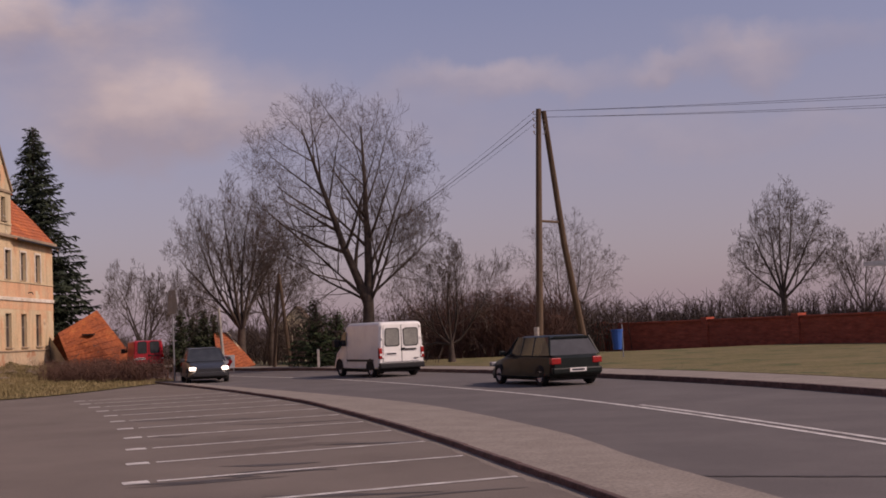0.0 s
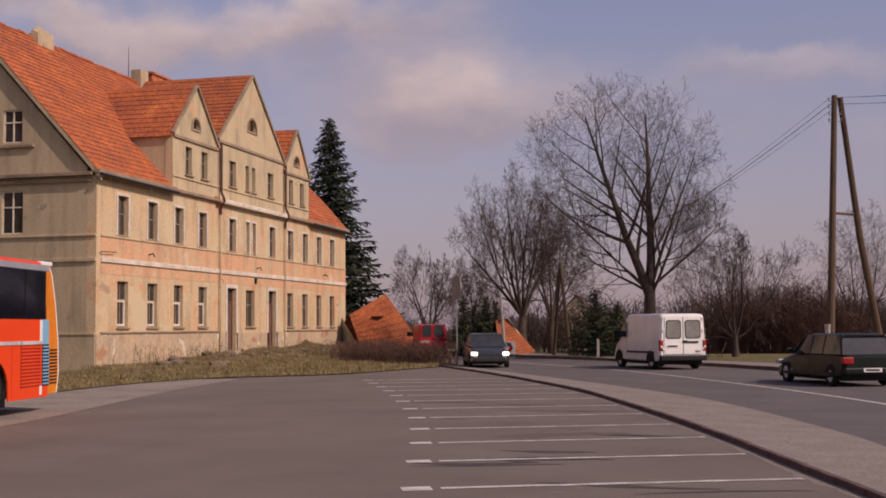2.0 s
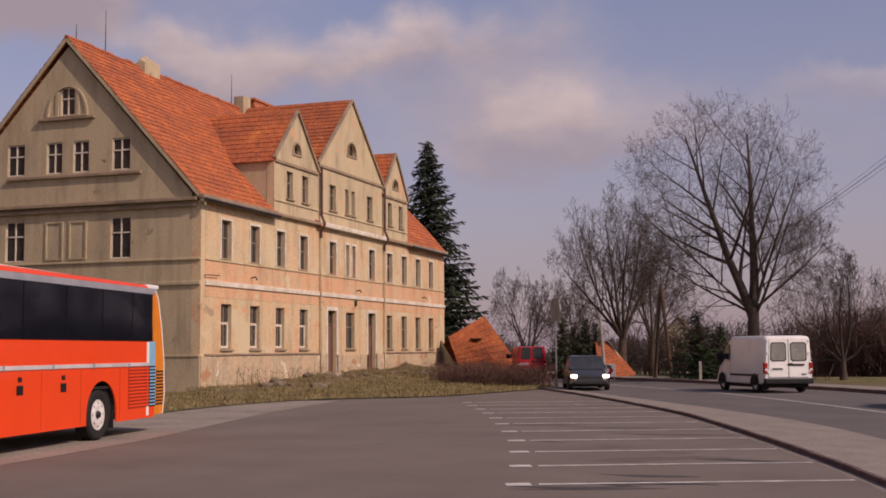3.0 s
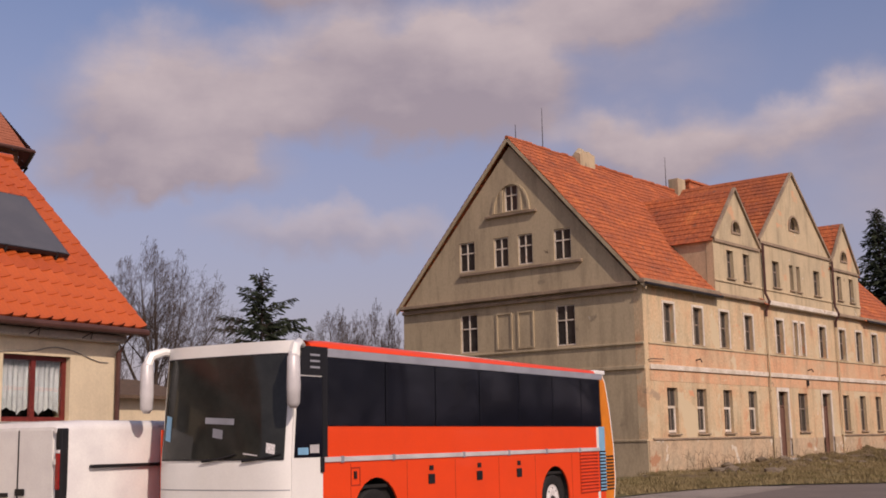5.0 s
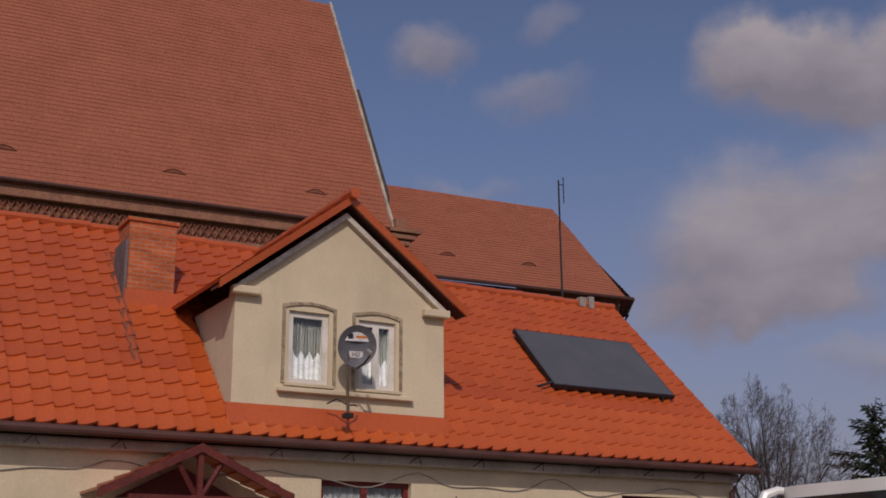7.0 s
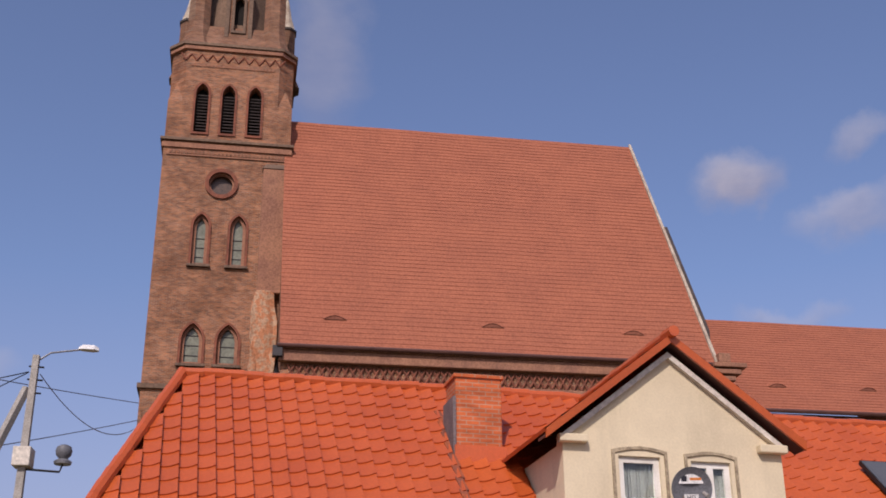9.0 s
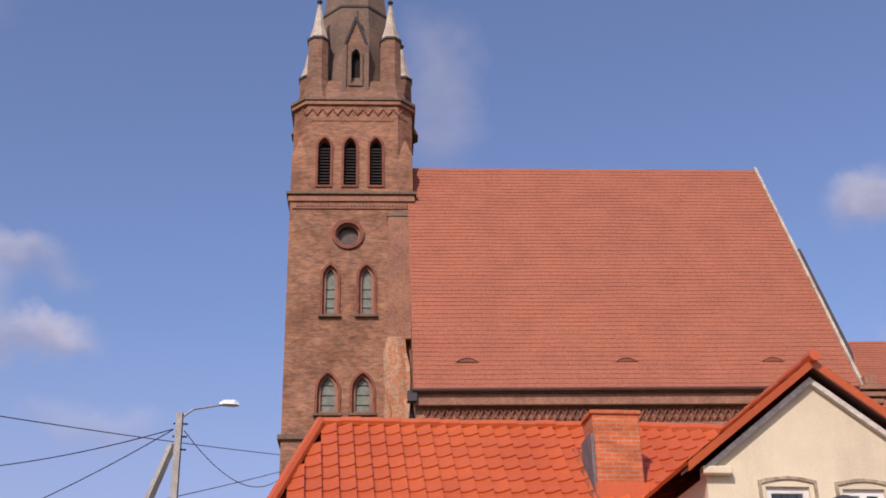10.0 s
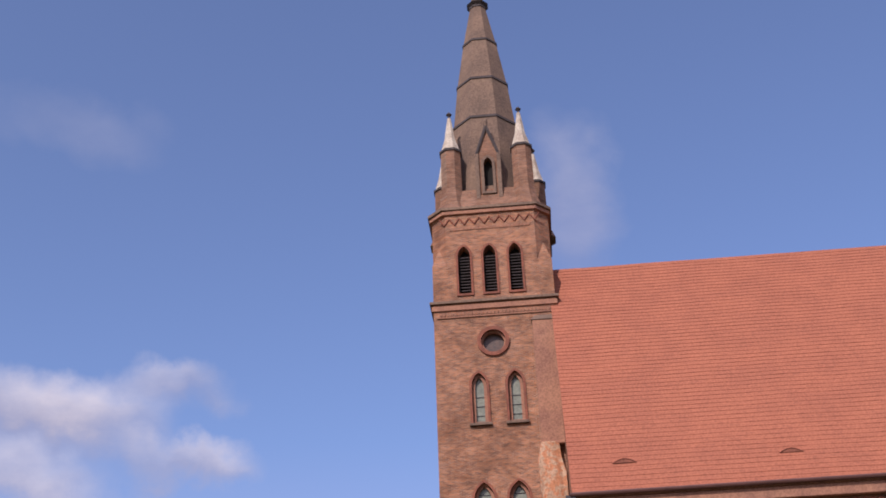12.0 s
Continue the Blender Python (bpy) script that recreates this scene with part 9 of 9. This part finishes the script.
def spruce(at, height, spread, label, seed, mat="needle", step=0.32, droop=0.35, ragged=0.25, sprigs=16, size=0.34, thin=0.2):
    """A conifer: trunk, drooping boughs, and needle sprays set along them."""
    rnd = random.Random(seed)
    t = thing("spruce", Matrix.Translation(at), label, "tree")
    tv, tf = branch_mesh([([Vector((0, 0, -0.2)), Vector((0, 0, height * 0.5)), Vector((0, 0, height))], [height * 0.014, height * 0.009, 0.01])], 8)
    mesh_part("trunk", tv, tf, "bark", t)
    boughs, verts, faces = [], [], []
    z = height * 0.06
    while z < height * 0.985:
        f = z / height
        reach = spread * (1 - f) ** 0.85 + 0.10
        for k in range(rnd.randint(5, 7)):
            a = rnd.uniform(0, 2 * math.pi)
            ln = reach * rnd.uniform(1 - ragged * 2, 1 + ragged * 0.5)
            d = Vector((math.cos(a), math.sin(a), 0))
            p0 = Vector((0, 0, z + rnd.uniform(-0.15, 0.15)))
            pts = [p0, p0 + d * ln * 0.5 + Vector((0, 0, -droop * ln * 0.22 + 0.25 * f)), p0 + d * ln + Vector((0, 0, -droop * ln * 0.25 + 0.5 * f))]
            boughs.append((pts, [0.03, 0.02, 0.006]))
            m = max(4, int(sprigs * ln / spread))
            for j in range(m):
                g = (j + rnd.random()) / m
                q = pts[0].lerp(pts[1], g * 2) if g < 0.5 else pts[1].lerp(pts[2], g * 2 - 1)
                w = Vector((-d.y, d.x, 0)) * rnd.choice((-1, 1))
                s = size * rnd.uniform(0.6, 1.3) * (0.6 + 0.4 * (1 - f))
                tip = q + (w * rnd.uniform(0.3, 1) + d * 0.6 + Vector((0, 0, rnd.uniform(-0.7, 0.12)))) * s
                nrm = Vector((rnd.uniform(-1, 1), rnd.uniform(-1, 1), rnd.uniform(-1, 1))).normalized() * s * thin
                b = len(verts)
                verts += [q - nrm * 0.4, q + nrm * 0.4, q.lerp(tip, 0.6) + nrm, tip, q.lerp(tip, 0.6) - nrm]
                faces += [(b, b + 1, b + 2), (b, b + 2, b + 4), (b + 2, b + 3, b + 4)]
        z += step * (0.75 + 0.5 * rnd.random())
    bv, bf = branch_mesh(boughs, 3)
    tagged(mesh_part("bough_work", bv, bf, "bark", t), kind="stuff")
    tagged(mesh_part("needles", verts, faces, mat, t), kind="stuff")
    return t


spruce(polar(19.3, 92, -0.5), 18.3, 5.6, "tall dark spruce with ragged drooping boughs", 31, step=0.16, sprigs=100, size=0.68, ragged=0.3, thin=0.13)
spruce(polar(48.3, 60, 0.0), 10.1, 6.2, "small dark spruce with open ragged boughs behind the coach", 32, step=0.25, sprigs=130, size=0.62, thin=0.13, droop=-0.15, ragged=0.45)
spruce(polar(6.6, 64, 0.0), 3.5, 1.9, "low round green pine beside the footway", 33, mat="pine", step=0.14, sprigs=30, size=0.3, droop=-0.2, ragged=0.2)
spruce(polar(5.6, 65, 0.0), 2.6, 1.7, "low round green pine beside the footway", 34, mat="pine", step=0.13, sprigs=30, size=0.3, droop=-0.2, ragged=0.2)
for k, az in enumerate((12.9, 12.35, 11.85, 11.4)):
    spruce(polar(az, 70 + 0.8 * k, -0.2), 3.3 - 0.25 * (k % 2), 0.75, "dark columnar evergreen in a row by the bend", 40 + k, mat="thuja", step=0.10, sprigs=14, size=0.3, droop=-1.6, ragged=0.1)


def thicket(name, pts, count, hmin, hmax, mat, label, seed, r=0.012, kids=5, depth=3.0):
    """A belt of bare shrubs along a line: many thin stems with side twigs."""
    rnd = random.Random(seed)
    segs = []
    lens = [(b - a).length for a, b in zip(pts, pts[1:])]
    for k in range(count):
        s = rnd.uniform(0, sum(lens))
        i = 0
        while i < len(lens) - 1 and s > lens[i]:
            s -= lens[i]
            i += 1
        p = pts[i].lerp(pts[i + 1], s / lens[i]) + Vector((rnd.uniform(-1, 1), rnd.uniform(-0.5, 1), 0)) * depth
        h = rnd.uniform(hmin, hmax)
        d = Vector((rnd.uniform(-0.35, 0.35), rnd.uniform(-0.35, 0.35), 1)).normalized()
        q = p + d * h
        mid = p.lerp(q, 0.5) + Vector((rnd.uniform(-1, 1), rnd.uniform(-1, 1), 0)) * 0.06 * h
        segs.append(([p, mid, q], [r * 1.6, r * 1.2, r * 0.6]))
        for j in range(kids):
            f = rnd.uniform(0.2, 0.95)
            b = p.lerp(mid, f * 2) if f < 0.5 else mid.lerp(q, f * 2 - 1)
            e = b + Vector((rnd.uniform(-1, 1), rnd.uniform(-1, 1), rnd.uniform(0.1, 1))) * h * 0.28
            segs.append(([b, e], [r * 0.8, r * 0.5]))
    v, f = branch_mesh(segs, 3)
    me = bpy.data.meshes.new(name)
    me.from_pydata([tuple(a) for a in v], [], f)
    me.materials.append(M[mat])
    return tagged(new(name, me), label, "shrubs", kind="stuff")


thicket("far_thicket", [polar(9.5, 82), polar(3, 76), polar(-3, 74), polar(-8, 80)], 900, 2.0, 3.6, "twig", "brown leafless thicket beyond the road", 51, r=0.02, kids=6)
thicket("far_thicket", [polar(1, 72), polar(-2.5, 68), polar(-4.5, 66)], 700, 2.0, 4.2, "redtwig", "reddish leafless shrubs beyond the road", 52, r=0.014, kids=7, depth=2.0)
thicket("far_thicket", [polar(-3, 92), polar(-10, 92), polar(-21, 86)], 800, 2.0, 3.6, "twig", "bare shrubs behind the brick wall", 53, r=0.022, kids=6)
thicket("far_thicket", [polar(18, 110, -1), polar(12, 104, -1), polar(8, 100, -1)], 800, 1.5, 3.8, "twig", "grey-brown thicket behind the low houses", 54, r=0.024, kids=6)
thicket("far_thicket", [polar(56, 75), polar(48, 78), polar(40, 88)], 500, 2.0, 4.5, "twig", "bare shrubs behind the coach and houses", 55, r=0.02, kids=7)
thicket("hedge", [polar(18.6, 63), polar(16.0, 57), polar(13.9, 54.5)], 900, 0.5, 1.15, "redtwig", "low reddish leafless hedge at the edge of the lot", 56, r=0.008, kids=6, depth=0.9)
thicket("weeds", [Vector((-25.5, 47, 0)), Vector((-24.2, 60, 0)), Vector((-22.5, 68, 0)), Vector((-19, 66, 0))], 330, 0.3, 1.15, "scrub", "dry brown weeds before the old building", 57, r=0.008, kids=5, depth=1.3)


def far_woods():
    """A belt of distant woodland up to the horizon."""
    rnd = random.Random(77)
    verts, faces = [], []
    for k in range(5200):
        az = rnd.uniform(-32, 60)
        d = rnd.uniform(170, 260)
        p = polar(az, d, -4.5)
        h = rnd.uniform(4.5, 8.2) * (0.9 + 0.35 * noise.noise(Vector((az * 0.35, 0, 0))))
        w = rnd.uniform(0.5, 1.3)
        b = len(verts)
        away = Vector((p.x, p.y, 0)).normalized()
        r = Vector((away.y, -away.x, 0))
        q = p + Vector((0, 0, h))
        verts += [p - r * w * 0.3, p + r * w * 0.3, p + r * w + Vector((0, 0, h * 0.7)), q, p - r * w + Vector((0, 0, h * rnd.uniform(0.5, 0.8))), p + away * w + Vector((0, 0, h * 0.6))]
        faces += [(b, b + 1, b + 2), (b, b + 2, b + 4), (b + 2, b + 3, b + 4), (b + 2, b + 5, b + 3), (b + 4, b + 3, b + 5), (b, b + 5, b + 2)]
    me = bpy.data.meshes.new("far_woods")
    me.from_pydata([tuple(v) for v in verts], [], faces)
    me.materials.append(M["farwood"])
    tagged(new("far_woods", me), "hazy belt of bare woodland on the horizon", "woods", kind="stuff")


M["farwood"] = material("far_wood", (0.15, 0.125, 0.125), (0.20, 0.17, 0.17), rough=1.0, scale=0.1, fine=1.0, bump=0, each=0.2)
far_woods()


def tufts(name, area, count, h0, h1, mat, label, seed):
    """Grass blades: thin upright triangles."""
    rnd = random.Random(seed)
    verts, faces = [], []
    while len(faces) < count:
        x, y = area(rnd)
        if x is None:
            continue
        lush = noise.noise(Vector((x * 0.6, y * 0.6, seed)))
        if lush < rnd.uniform(-0.5, 0.3):
            continue
        for k in range(5):
            p = Vector((x + rnd.uniform(-0.12, 0.12), y + rnd.uniform(-0.12, 0.12), 0.0))
            p.z = bank_z(p.x, p.y)
            h = rnd.uniform(h0, h1) * (0.7 + 0.8 * max(0, lush))
            a = rnd.uniform(0, 2 * math.pi)
            s = Vector((math.cos(a), math.sin(a), 0)) * 0.018
            b = len(verts)
            verts += [p - s, p + s, p + Vector((rnd.uniform(-0.5, 0.5), rnd.uniform(-0.5, 0.5), 1)) * h]
            faces.append((b, b + 1, b + 2))
    me = bpy.data.meshes.new(name)
    me.from_pydata([tuple(v) for v in verts], [], faces)
    me.materials.append(M[mat])
    return tagged(new(name, me), label, "grass", kind="stuff")


def before_building(rnd):
    y = rnd.uniform(31, 70)
    hi = curve_at(LOT_LEFT, y) - 0.1
    return rnd.uniform(-26.2, hi), y


def beyond_road(rnd):
    y = rnd.uniform(22, 66)
    lo = curve_at(WALK_FAR, y) + 0.15
    return lo + rnd.random() ** 1.5 * 18, y


M["blade"] = material("dry_grass_blades", (0.19, 0.145, 0.065), (0.26, 0.20, 0.10), rough=0.9, scale=0.7, fine=8, bump=0, each=0.3, third=(0.14, 0.14, 0.05))
tufts("grass", before_building, 60000, 0.05, 0.19, "blade", "tussocks of dry grass before the old building", 61)
tufts("grass", beyond_road, 60000, 0.04, 0.13, "blade", "short dry grass on the lawn beyond the road", 62)


M["rubble"] = material("rubble_stone", (0.21, 0.165, 0.115), (0.14, 0.11, 0.08), rough=0.95, scale=4, fine=20, bump=0.6)


def rubble():
    rnd = random.Random(70)
    proto = None
    for k in range(26):
        bm = bmesh.new()
        bmesh.ops.create_icosphere(bm, subdivisions=1, radius=1)
        for v in bm.verts:
            v.co *= rnd.uniform(0.7, 1.15)
        y = rnd.uniform(47, 68)
        s = rnd.uniform(0.12, 0.4)
        x = rnd.uniform(-25.6, -22.5)
        m = Matrix.Translation((x, y, bank_z(x, y) + s * 0.2)) @ Matrix.Rotation(rnd.uniform(0, 6), 4, "Z") @ Matrix.Diagonal((s * 1.4, s, s * 0.6, 1))
        tagged(part("stone_block", bm, "rubble", loc=m), "rough brown block of rubble lying in dry grass", "stone", "rubble before the building")


rubble()
